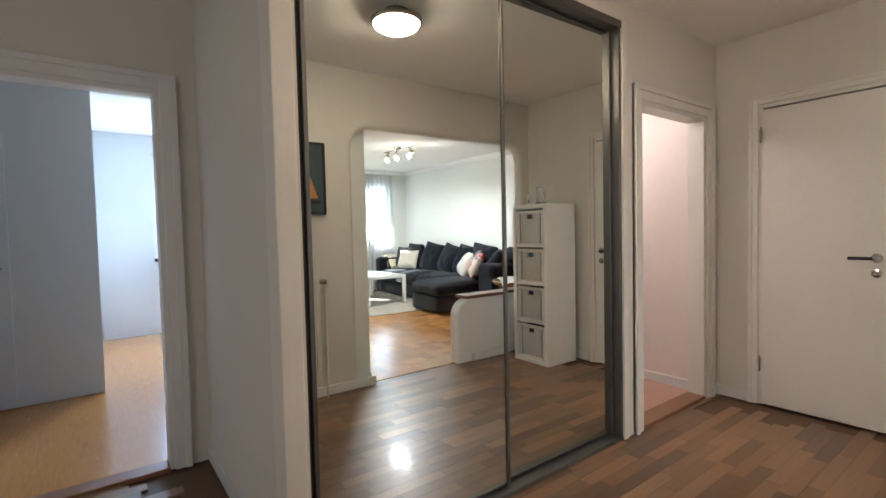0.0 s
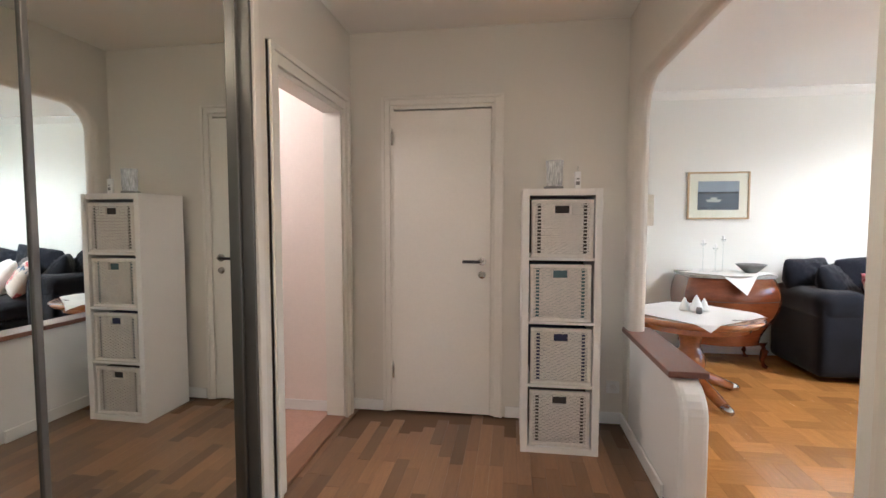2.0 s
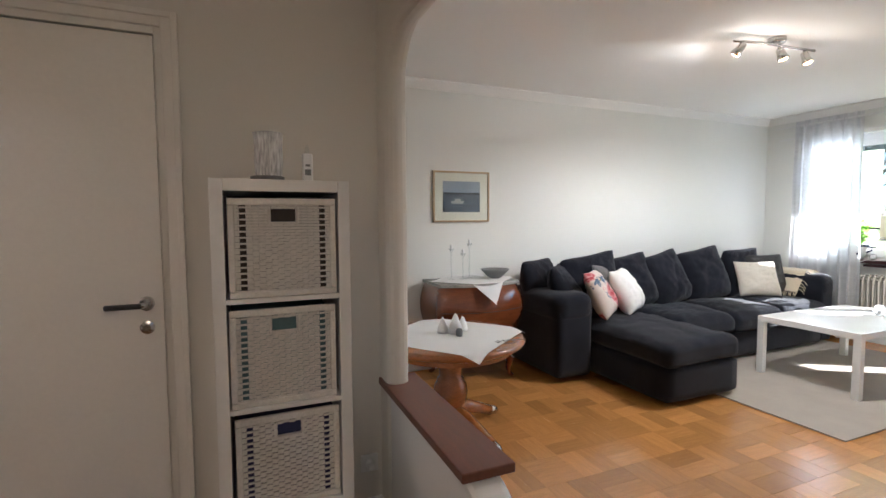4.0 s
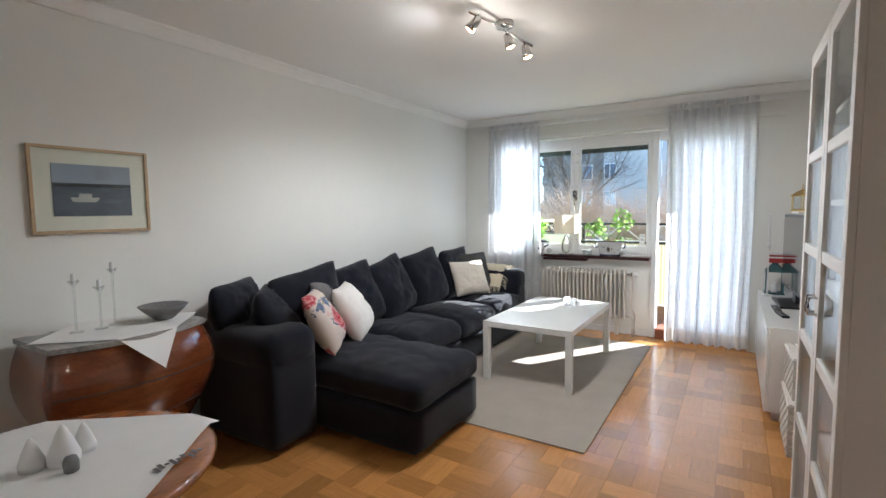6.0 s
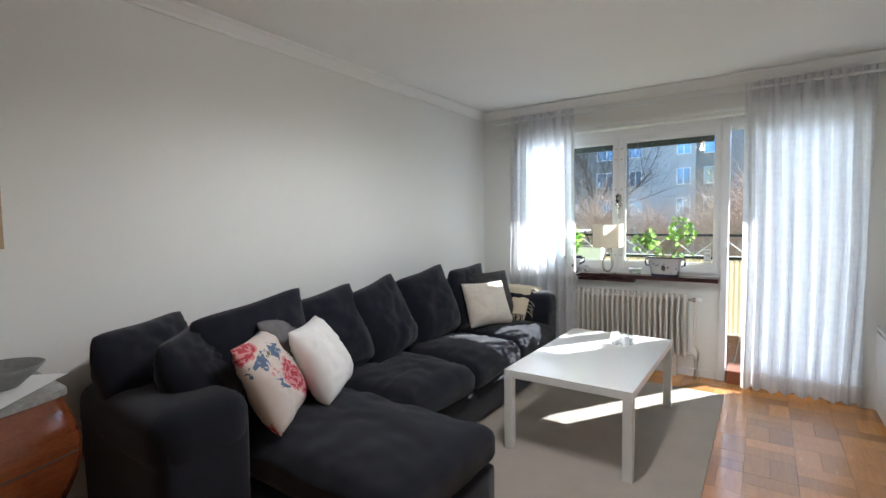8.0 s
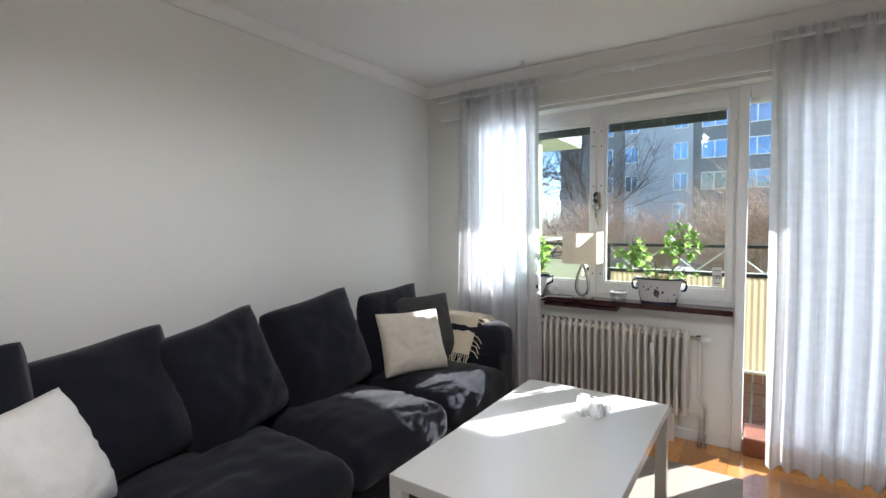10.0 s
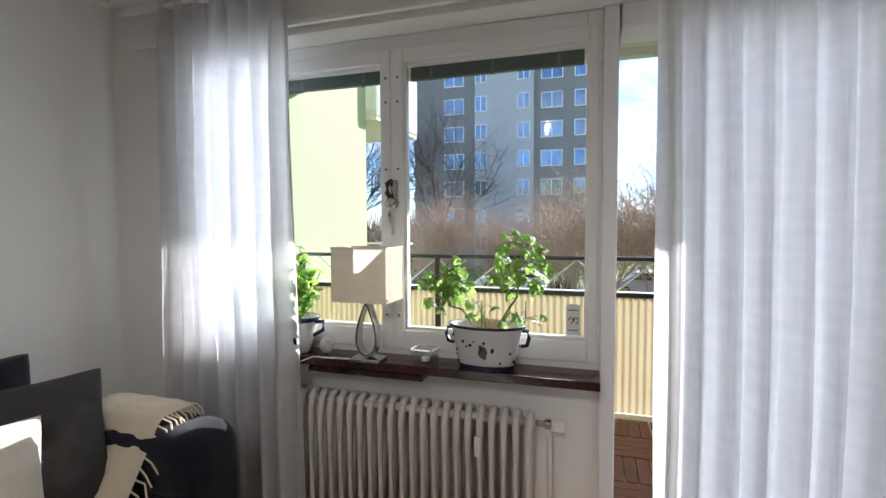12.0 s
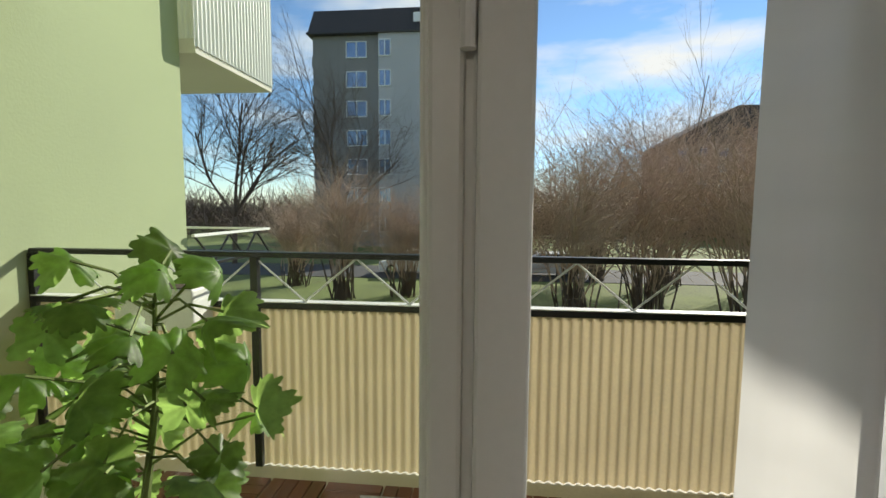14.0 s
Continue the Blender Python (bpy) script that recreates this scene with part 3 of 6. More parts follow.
part("door_handle", tube(bmesh.new(), [(0.73, -0.02, 1.03), (0.73, -0.065, 1.03), (0.62, -0.068, 1.03)], 0.009), M_CHROME, bdoor, smooth=True)
closet = thing("closet_door", (-3.45, 0.62, 0.0), "flat white closet door with a lever handle", "door", kind="structure")
part("door_leaf", boxes((0.003, 0.018, -0.75, 0.05, 0.01, 2.05), r=0.003), M_BEDWALL, closet)
part("door_handle", tube(bmesh.new(), [(0.018, 0.0, 1.05), (0.06, 0.0, 1.05), (0.065, -0.11, 1.05)], 0.010), M_CHROME, closet, smooth=True)
structure("threshold_bedroom", boxes((XB - 0.105, XB + 0.01, 0.665, 1.445, -0.01, 0.018), r=0.006), M_THRESH, "worn wooden bedroom threshold")
structure("threshold_living", boxes((XH + 0.055, XH + 0.085, 2.84, 3.83, -0.012, 0.004), r=0.002), M_OAK, "thin oak strip between the two floors")

# mirrored sliding doors
ward = thing("mirror_wardrobe", (XL, 1.635, 0.0), "built-in wardrobe with two mirrored sliding doors in grey metal frames", "wardrobe")
part("jamb", boxes((-0.10, 0.012, 0.0, 0.075, 0, 2.43), r=0.004), M_DOOR, ward, "cream painted side post")
part("jamb", boxes((-0.10, 0.012, 1.985, 2.03, 0, 2.43), r=0.004), M_DOOR, ward, "cream painted side post")
# black box that fills the recess in place of its shade
part("shadow_gap", boxes((-0.11, -0.045, 0.075, 0.12, 0, 2.43)), M_BLACK, ward, "black strip for the shade in the recess beside the sliding door")
part("top_track", boxes((-0.10, 0.006, 0.075, 1.985, 2.385, 2.43), r=0.003), M_ALU, ward)
part("bottom_track", boxes((-0.10, 0.004, 0.12, 1.985, 0.0, 0.022), r=0.003), M_ALU, ward)
part("side_channel", boxes((-0.09, 0.0, 1.967, 1.985, 0.022, 2.385), r=0.003), M_ALU, ward)
for a, b, x, swing in ((0.118, 1.085, -0.045, -0.5), (1.07, 1.967, -0.062, -0.7)):
    sd = part("sliding_door", boxes((x - 0.02, x - 0.006, a + 0.012, b - 0.012, 0.03, 2.38)), M_INSHADE, ward, "mirrored sliding door")
    glass = boxes((x - 0.006, x, a + 0.018, b - 0.018, 0.04, 2.37))
    mid = Matrix.Translation((x, (a + b) / 2, 0))
    glass.transform(mid @ Matrix.Rotation(radians(swing), 4, "Z") @ mid.inverted())
    part("mirror", glass, M_MIRROR, sd, "clear mirror glass")
    part("edge_profile", boxes((x - 0.016, x + 0.012, a, a + 0.018, 0.024, 2.384), r=0.003), M_ALU, sd)
    part("edge_profile", boxes((x - 0.016, x + 0.012, b - 0.018, b, 0.024, 2.384), r=0.003), M_ALU, sd)

# hall ceiling lamp
cl = thing("ceiling_lamp", (0.45, 2.62, H), "lit round ceiling lamp with a frosted glass bowl", "ceiling lamp")
part("canopy", lathe(bmesh.new(), [(0.07, 0.0), (0.075, -0.05), (0.06, -0.06)], seg=24), M_CHROME, cl, smooth=True)
part("rim", lathe(bmesh.new(), [(0.142, -0.075), (0.15, -0.07), (0.15, -0.055), (0.138, -0.05)], seg=36), M_CHROME, cl, smooth=True)
part("glass_bowl", lathe(bmesh.new(), [(0.138, -0.072), (0.128, -0.092), (0.095, -0.112), (0.045, -0.124), (0.004, -0.126)], seg=36), M_BOWLLIGHT, cl, "glowing frosted glass bowl", smooth=True)

# hall radiator and sailing-boat painting on the wall beside the opening
rad = thing("hall_radiator", (XH - 0.06, 2.01, 0.0), "white panel radiator with a valve pipe on the hall wall", "radiator")
part("panel", boxes((-0.012, 0.012, -0.45, 0.47, 0.20, 0.94), r=0.006), M_RADIATOR, rad)
for k in range(22):
    part("flute", boxes((-0.02, -0.011, -0.43 + k * 0.041, -0.407 + k * 0.041, 0.23, 0.91), r=0.003), M_RADIATOR, rad)
part("valve", lathe(bmesh.new(), [(0.014, 0), (0.02, 0.02), (0.02, 0.055), (0.012, 0.06)], seg=14), M_CHROME, rad, spot=pose(-0.0, 0.47, 0.89, -90))
part("pipe", tube(bmesh.new(), [(0, 0.50, 0.89), (0, 0.515, 0.86), (0, 0.515, 0.02), (0, 0.515, 0.0)], 0.009), M_RADIATOR, rad, smooth=True)
for y in (-0.3, 0.3):
    part("bracket", boxes((0.012, 0.06, y, y + 0.03, 0.3, 0.8)), M_RADIATOR, rad)
pt = thing("sailboat_painting", (XH, 2.34, 1.40), "dark framed painting of an orange-sailed boat on blue-green", "painting")
part("canvas", boxes((-0.022, -0.012, -0.21, 0.21, 0.02, 0.52)), material("dark_blue_green_paint", (0.045, 0.075, 0.085), 0.6, vary=0.2), pt)
part("frame", boxes((-0.03, -0.001, -0.23, -0.21, 0, 0.54), (-0.03, -0.001, 0.21, 0.23, 0, 0.54), (-0.03, -0.001, -0.21, 0.21, 0, 0.02), (-0.03, -0.001, -0.21, 0.21, 0.52, 0.54)), M_BLACK, pt, "thin black frame")
bm = bmesh.new()
prism(bm, [(0.02, 0.12), (0.17, 0.12), (0.06, 0.42)], "x", -0.0245, -0.0225)
part("sail", bm, material("orange_sail_paint", (0.55, 0.25, 0.06), 0.6, vary=0.15), pt)
part("hull", boxes((-0.0245, -0.0225, -0.05, 0.19, 0.08, 0.105)), M_BLACK, pt)
# ---- hall: shelf with four baskets ----
shelf = thing("cube_shelf", (0.848, 4.37, 0.0), "tall narrow white shelf of four cubes holding wicker baskets", "shelf")
SW, SD, SH = 0.425, 0.39, 1.478
part("side_panel", boxes((0, 0.038, 0, SD, 0, SH), r=0.002), M_SHELF, shelf)
part("side_panel", boxes((SW - 0.038, SW, 0, SD, 0, SH), r=0.002), M_SHELF, shelf)
part("top_panel", boxes((0.038, SW - 0.038, 0.001, SD, SH - 0.038, SH), r=0.002), M_SHELF, shelf)
part("bottom_panel", boxes((0.038, SW - 0.038, 0.001, SD, 0, 0.038), r=0.002), M_SHELF, shelf)
# back of the white shelf, coloured dark for the shade in its cubes
part("back_panel", boxes((0.038, SW - 0.038, SD - 0.008, SD - 0.002, 0.038, SH - 0.038)), M_INSHADE, shelf)
CELL = (SH - 0.076 - 3 * 0.016) / 4
for k in range(3):
    z = 0.038 + (k + 1) * CELL + k * 0.016
    part("shelf_board", boxes((0.038, SW - 0.038, 0.002, SD - 0.01, z, z + 0.016), r=0.001), M_SHELF, shelf)


def wicker_front(w, h, cols, rows, hole):
    """A woven front: upright stakes with strands that pass before and behind, leaving a hand hole."""
    bm = bmesh.new()
    hx0, hx1, hz0, hz1 = hole
    for r in range(rows):
        z = (r + 0.5) / rows * h
        for c in range(cols):
            x = (c + 0.5) / cols * w
            if hx0 - 0.006 < x < hx1 + 0.006 and hz0 - 0.005 < z < hz1 + 0.005:
                continue
            edge = c in (1, cols - 2)
            if edge and r % 2:
                continue
            y = 0.004 if (r + c) % 2 else -0.003
            dz = 0.30 if edge else 0.46
            box(bm, x - w / cols * 0.49, x + w / cols * 0.49, y, y + 0.006, z - h / rows * dz, z + h / rows * dz)
    return bm


BW, BH, BD = SW - 0.076 - 0.018, CELL - 0.022, SD - 0.04
HOLE = (BW / 2 - 0.04, BW / 2 + 0.04, BH - 0.075, BH - 0.035)
front_mesh = mesh_of("woven_front", wicker_front(BW - 0.03, BH - 0.03, 16, 30, (HOLE[0] - 0.015, HOLE[1] - 0.015, HOLE[2] - 0.015, HOLE[3] - 0.015)), M_WICKER)
rng = random.Random(5)
for k in range(4):
    z = 0.038 + k * (CELL + 0.016) + 0.001
    bk = thing("wicker_basket", (0.848 + 0.038 + 0.009 + rng.uniform(-0.004, 0.004), 4.372 + rng.uniform(0.0, 0.012), z), "white woven wicker basket with a hand hole, in the shelf", "basket", "baskets in the cube shelf", rz=rng.uniform(-1.4, 1.4))
    part("rim", boxes((0, BW, -0.004, 0.014, BH - 0.022, BH), (0, BW, -0.004, 0.014, 0, 0.02), (0, 0.02, -0.004, 0.014, 0.02, BH - 0.022), (BW - 0.02, BW, -0.004, 0.014, 0.02, BH - 0.022), r=0.004), M_WICKER, bk, "plaited edge")
    ob = piece("woven_front", front_mesh, bk, pose(0.015, 0.004, 0.015))
    # solid block behind the weave; its dark colour stands for the basket's shaded inside
    part("lining", boxes((0.01, BW - 0.01, 0.018, BD, 0.004, BH - 0.02)), M_INSHADE if k in (0, 3) else material("basket_content", [(0, 0, 0), (0.03, 0.035, 0.10), (0.10, 0.17, 0.19), (0, 0, 0)][k], 0.8), bk, "dark filling for the shaded inside")
    part("hole_rim", boxes((HOLE[0] - 0.008, HOLE[0], -0.004, 0.016, HOLE[2] - 0.008, HOLE[3] + 0.008), (HOLE[1], HOLE[1] + 0.008, -0.004, 0.016, HOLE[2] - 0.008, HOLE[3] + 0.008), (HOLE[0], HOLE[1], -0.004, 0.016, HOLE[2] - 0.008, HOLE[2]), r=0.002), M_WICKER, bk, "framed hand hole")

dish = single("stone_dish", lathe(bmesh.new(), [(0.045, 0), (0.055, 0.006), (0.055, 0.018), (0.05, 0.02)], seg=24), M_STONE, "flat dark grey candle plate on the shelf", "plate", at=(0.848 + 0.175, 4.50, SH), smooth=True)
single("glass_hurricane", lathe(bmesh.new(), [(0.042, 0.0), (0.047, 0.05), (0.045, 0.10), (0.049, 0.145)], seg=28, close=False), M_PRESSED, "clear glass candle holder on a grey plate", "candle holder", at=(0.848 + 0.18, 4.50, SH + 0.02), smooth=True)
tin = thing("white_bottle", (0.848 + 0.305, 4.48, SH), "small white bottle with a grey printed label", "bottle")
part("body", boxes((-0.017, 0.017, -0.012, 0.012, 0, 0.10), r=0.004), M_WHITE, tin)
part("cap", lathe(bmesh.new(), [(0.007, 0.10), (0.007, 0.115), (0.003, 0.13)], seg=12), M_GLASSWARE, tin)
part("label", boxes((-0.010, 0.010, -0.0135, -0.0125, 0.025, 0.045), (-0.008, 0.008, -0.0135, -0.0125, 0.055, 0.062)), M_STONE, tin)
sock = thing("wall_socket", (1.44, YD, 0.20), "small white wall socket with a plug beside the shelf", "socket")
part("plate", boxes((-0.04, 0.04, -0.012, 0, 0, 0.08), r=0.004), M_WHITE, sock)
part("plug", lathe(bmesh.new(), [(0.02, 0), (0.02, 0.03), (0.012, 0.04)], seg=14), M_WHITE, sock, spot=pose(0, -0.012, 0.04, 90))

# ---- dining corner ----
pic = thing("framed_photograph", (2.485, YS, 1.32), "sea photograph of a small boat in a pale wooden frame", "picture")
PW, PH = 0.56, 0.455
part("frame", boxes((0, 0.016, -0.025, -0.002, 0, PH), (PW - 0.016, PW, -0.025, -0.002, 0, PH), (0.016, PW - 0.016, -0.025, -0.002, 0, 0.016), (0.016, PW - 0.016, -0.025, -0.002, PH - 0.016, PH), r=0.002), M_FRAMEW, pic, "thin pale wooden frame")
part("mount", boxes((0.016, PW - 0.016, -0.014, -0.006, 0.016, PH - 0.016)), M_MAT, pic, "cream paper mount")
part("sea", boxes((0.095, PW - 0.095, -0.017, -0.0145, 0.09, 0.245)), material("grey_blue_sea", (0.09, 0.11, 0.15), 0.35, vary=0.35, scale=10, stretch=(1, 1, 5)), pic, "grey-blue water")
part("sky", boxes((0.095, PW - 0.095, -0.017, -0.0145, 0.265, 0.365)), material("pale_photo_sky", (0.30, 0.34, 0.42), 0.35, vary=0.12, scale=8), pic, "pale blue sky")
part("shore", boxes((0.095, PW - 0.095, -0.0172, -0.0145, 0.245, 0.265)), material("dark_shore", (0.03, 0.035, 0.04), 0.4), pic, "dark far shore")
bm = bmesh.new()
prism(bm, [(0.18, 0.165), (0.29, 0.165), (0.31, 0.19), (0.17, 0.19)], "y", -0.0185, -0.0175)
box(bm, 0.21, 0.27, -0.0185, -0.0175, 0.19, 0.21)
part("boat", bm, material("photo_boat", (0.45, 0.44, 0.42), 0.5), pic, "small white boat")
pg = part("glazing", boxes((0.016, PW - 0.016, -0.0215, -0.0205, 0.016, PH - 0.016)), M_GLASS, pic)
pg.visible_shadow = False

# bombe chest
chest = thing("bombe_chest", (2.73, 6.38, 0.0), "curved glossy red-brown veneered chest with a marble top", "chest of drawers")


def bombe(u, v):
    """u runs round the front, v from bottom to top."""
    z = 0.20 + v * 0.60
    swell = 0.075 * math.sin(math.pi * min(1, max(0, (v - 0.12) / 0.96)) ** 1.15) + 0.01 * v - 0.045 * (1 - v) ** 2
    a = -1 + 2 * u
    hw = 0.315 + swell
    fd = 0.20 + swell * 1.1 + 0.03 * math.cos(a * math.pi)
    if a < -0.55:
        t = (a + 1) / 0.45
        return (-hw, 0.22 - t * (0.22 + fd * 0.72), z)
    if a > 0.55:
        t = (1 - a) / 0.45
        return (hw, 0.22 - t * (0.22 + fd * 0.72), z)
    s = a / 0.55
    return (hw * s * (1 - 0.02 * (1 - abs(s))), -fd * (0.72 + 0.28 * math.cos(s * math.pi / 2) ** 0.7), z)


part("carcass", sheet(bombe, 44, 18), M_MAHOG, chest, smooth=True)
part("back", boxes((-0.315, 0.315, 0.215, 0.225, 0.18, 0.80)), M_MAHOG, chest)
bm = bmesh.new()
top_line = [Vector(bombe(k / 44, 1.0)) for k in range(45)]
prism(bm, [(p.x * 1.05, p.y * 1.06 if p.y < 0 else 0.225) for p in top_line], "z", 0.80, 0.825)
part("top", bm, M_MARBLE, chest, "patterned grey-brown top slab")
bm = bmesh.new()
low_line = [Vector(bombe(k / 44, 0.0)) for k in range(45)]
prism(bm, [(p.x, p.y) for p in low_line], "z", 0.185, 0.205)
part("apron", bm, M_MAHOG, chest)
for x, y in ((-0.275, -0.15), (0.275, -0.15), (-0.275, 0.18), (0.275, 0.18)):
    s = 1 if x > 0 else -1
    f = -1 if y < 0 else 1
    part("leg", tube(bmesh.new(), [(x, y, 0.22), (x + s * 0.012, y + f * 0.012, 0.15), (x, y, 0.07), (x + s * 0.012, y + f * 0.01, 0.02), (x + s * 0.03, y + f * 0.02, 0.0)], [0.042, 0.034, 0.022, 0.018, 0.022]), M_MAHOG, chest, smooth=True)
for z, label in ((0.40, ""), (0.60, "")):
    part("drawer_gap", tube(bmesh.new(), [Vector(bombe(0.24 + 0.52 * k / 20, (z - 0.2) / 0.6)) + Vector((0, -0.0015, 0)) for k in range(21)], 0.003, 5), M_INSHADE, chest)


def drape(cx, cy, z, half, turn, drop_at, drop, seed):
    """A square cloth laid corner-wise, its overhanging corners falling."""
    c, s = math.cos(turn), math.sin(turn)
    def fn(u, v):
        a, b = (2 * u - 1) * half, (2 * v - 1) * half
        x, y = a * c - b * s, a * s + b * c
        over = drop_at(x, y)
        wave = 0.006 * noise.noise(Vector((x * 7 + seed, y * 7, 0)))
        fall = min(max(over, 0.0), drop)
        pull = 1.0
        return (cx + x * pull, cy + y * pull, z + 0.004 + abs(wave) * 0.6 - fall)
    return sheet(fn, 40, 40)


runner = drape(2.75, 6.38, 0.825, 0.285, radians(45), lambda x, y: (-y - 0.262) * 1.1 if y < -0.262 else -1, 0.3, 2.0)
single("chest_cloth", runner, M_LINEN, "white linen cloth hanging over the chest's front edge", "tablecloth", smooth=True)
single("stone_bowl", lathe(bmesh.new(), [(0.04, 0.0), (0.05, 0.004), (0.10, 0.05), (0.125, 0.078), (0.118, 0.08), (0.095, 0.055), (0.045, 0.012), (0.005, 0.010)], seg=32), M_STONE, "grey stone bowl on the cloth of the chest", "bowl", smooth=True, at=(2.95, 6.36, 0.832))
for x, y, h in ((2.66, 6.40, 0.22), (2.74, 6.44, 0.30), (2.56, 6.42, 0.26)):
    cs = thing("glass_candlestick", (x, y, 0.834), "tall clear glass candlestick with a short white candle", "candlestick", "candlesticks on the chest")
    part("stem", lathe(bmesh.new(), [(0.03, 0), (0.028, 0.005), (0.006, 0.012), (0.005, h * 0.5), (0.007, h - 0.03), (0.026, h), (0.022, h), (0.004, h - 0.022)], seg=18), M_GLASSWARE, cs, smooth=True)
    part("candle", lathe(bmesh.new(), [(0.010, h - 0.018), (0.010, h + 0.03), (0.006, h + 0.034)], seg=12), M_WHITE, cs)

# pedestal table
table = thing("pedestal_table", (2.12, 5.45, 0.0), "round polished cherry pedestal table on carved feet", "table")
part("tabletop", lathe(bmesh.new(), [(0.40, 0.565), (0.445, 0.575), (0.465, 0.59), (0.47, 0.605), (0.462, 0.617), (0.445, 0.620)], seg=56), M_CHERRY, table, smooth=True)
part("apron", lathe(bmesh.new(), [(0.37, 0.525), (0.385, 0.53), (0.385, 0.566), (0.37, 0.567)], seg=44), M_CHERRY, table)
part("column", lathe(bmesh.new(), [(0.11, 0.53), (0.12, 0.515), (0.10, 0.49), (0.075, 0.42), (0.07, 0.36), (0.085, 0.345), (0.085, 0.33), (0.10, 0.31), (0.11, 0.26), (0.10, 0.20), (0.07, 0.16), (0.085, 0.14), (0.085, 0.11), (0.06, 0.10)], seg=28), M_CHERRY, table, "turned column", smooth=True)
for k in range(4):
    a = radians(-72 + 90 * k)
    ft = part("foot", tube(bmesh.new(), [(0.03 * math.cos(a), 0.03 * math.sin(a), 0.14), (0.14 * math.cos(a), 0.14 * math.sin(a), 0.125), (0.27 * math.cos(a), 0.27 * math.sin(a), 0.075), (0.36 * math.cos(a), 0.36 * math.sin(a), 0.04)], [0.05, 0.045, 0.038, 0.032]), M_CHERRY, table, "curved carved foot", smooth=True)
    part("toe_cap", tube(bmesh.new(), [(0.355 * math.cos(a), 0.355 * math.sin(a), 0.038), (0.40 * math.cos(a), 0.40 * math.sin(a), 0.028), (0.425 * math.cos(a), 0.425 * math.sin(a), 0.022)], [0.034, 0.030, 0.02]), M_CHROME, ft, "metal toe cap", smooth=True)
cloth = drape(2.12, 5.45, 0.620, 0.375, radians(38), lambda x, y: (math.hypot(x, y) - 0.462) * 0.55, 0.12, 7.0)
cl_ob = single("table_cloth", cloth, M_LINEN, "white square cloth with drooping corners and dark print", "tablecloth", smooth=True)
bm = bmesh.new()
for k in range(9):
    box(bm, 2.28 + k * 0.018, 2.292 + k * 0.018, 5.13 + (k % 3) * 0.012, 5.165 + (k % 2) * 0.012, 0.6285, 0.6295)
part("printed_pattern", bm, M_GREYPIL2, cl_ob, "dark grey printed border")
for x, y, s, m in ((2.09, 5.50, 1.0, M_WHITE), (2.16, 5.46, 1.25, M_WHITE), (2.23, 5.50, 0.95, M_WHITE)):
    single("ceramic_tree", lathe(bmesh.new(), [(0.035 * s, 0), (0.036 * s, 0.02 * s), (0.026 * s, 0.05 * s), (0.012 * s, 0.085 * s), (0.003 * s, 0.10 * s)], seg=18), m, "small white ceramic cone on the table cloth", "ornament", "ornaments on the round table", smooth=True, at=(x, y, 0.627))
single("grey_tealight", lathe(bmesh.new(), [(0.02, 0), (0.022, 0.03), (0.016, 0.045)], seg=14), M_STONE, "small grey candle cup among the ornaments", "ornament", at=(2.15, 5.38, 0.627), smooth=True)

fl = thing("floor_lamp", (1.92, 6.34, 0.0), "slim floor lamp with a white drum shade", "floor lamp")
part("base", lathe(bmesh.new(), [(0.13, 0), (0.13, 0.015), (0.02, 0.03)], seg=28), M_CHROME, fl)
part("pole", rod(bmesh.new(), (0, 0, 0.02), (0, 0, 1.35), 0.010), M_CHROME, fl)
part("shade", lathe(bmesh.new(), [(0.165, 1.26), (0.165, 1.54), (0.162, 1.54), (0.162, 1.26)], seg=36, close=False), M_SHADE, fl, "white fabric drum shade", smooth=True)

# ---- sofa group ----
sofa = thing("corner_sofa", (3.45, 6.62, 0.0), "charcoal fabric corner sofa with a chaise and loose cushions", "sofa")


def sofa_part(name, *a, label="", **k):
    bm = soft_box(bmesh.new(), *a, **k)
    bm.transform(Matrix.Translation((-3.45, -6.62, 0)))
    return part(name, bm, M_SOFA, sofa, label, smooth=True)


sofa_part("chaise_base", 3.625, 4.37, 5.125, 6.45, 0.035, 0.29, r=0.035, cuts=7, rough=0.004)
sofa_part("seat_base", 4.37, 6.48, 5.70, 6.45, 0.035, 0.29, r=0.03, cuts=8, rough=0.004)
sofa_part("chaise_cushion", 3.63, 4.385, 5.115, 6.30, 0.285, 0.455, r=0.06, cuts=26, puff=0.04, rough=0.010, seed=3)
for k, (a, b) in enumerate(((4.385, 5.09), (5.09, 5.79), (5.79, 6.49))):
    sofa_part("seat_cushion", a, b, 5.645, 6.36, 0.285, 0.455, r=0.065, cuts=24, puff=0.055, rough=0.012, seed=11 * k)
for x0, x1, y0, top, sd in ((3.235, 3.60, 5.83, 0.735, 0.0), (6.46, 6.70, 5.70, 0.745, 4.0)):
    arm = sofa_part("armrest", x0 + 0.004, x1 - 0.004, y0 + 0.012, 6.60, 0.035, top - 0.10, r=0.045, cuts=12, rough=0.005, seed=sd, label="padded rolled armrest")
    roll = soft_box(bmesh.new(), x0 - 0.012, x1 + 0.010, y0, 6.61, top - 0.25, top, r=0.095, cuts=16, rough=0.006, seed=sd + 1)
    roll.transform(Matrix.Translation((-3.45, -6.62, 0)))
    part("arm_roll", roll, M_SOFA, arm, smooth=True)
sofa_part("backrest", 3.60, 6.50, 6.41, 6.62, 0.035, 0.74, r=0.06, cuts=10, rough=0.004)
for x in (3.5, 4.3, 5.5, 6.6):
    part("foot", boxes((x - 3.48, x - 3.42, -0.12, -0.06, 0, 0.04)), M_BLACK, sofa)
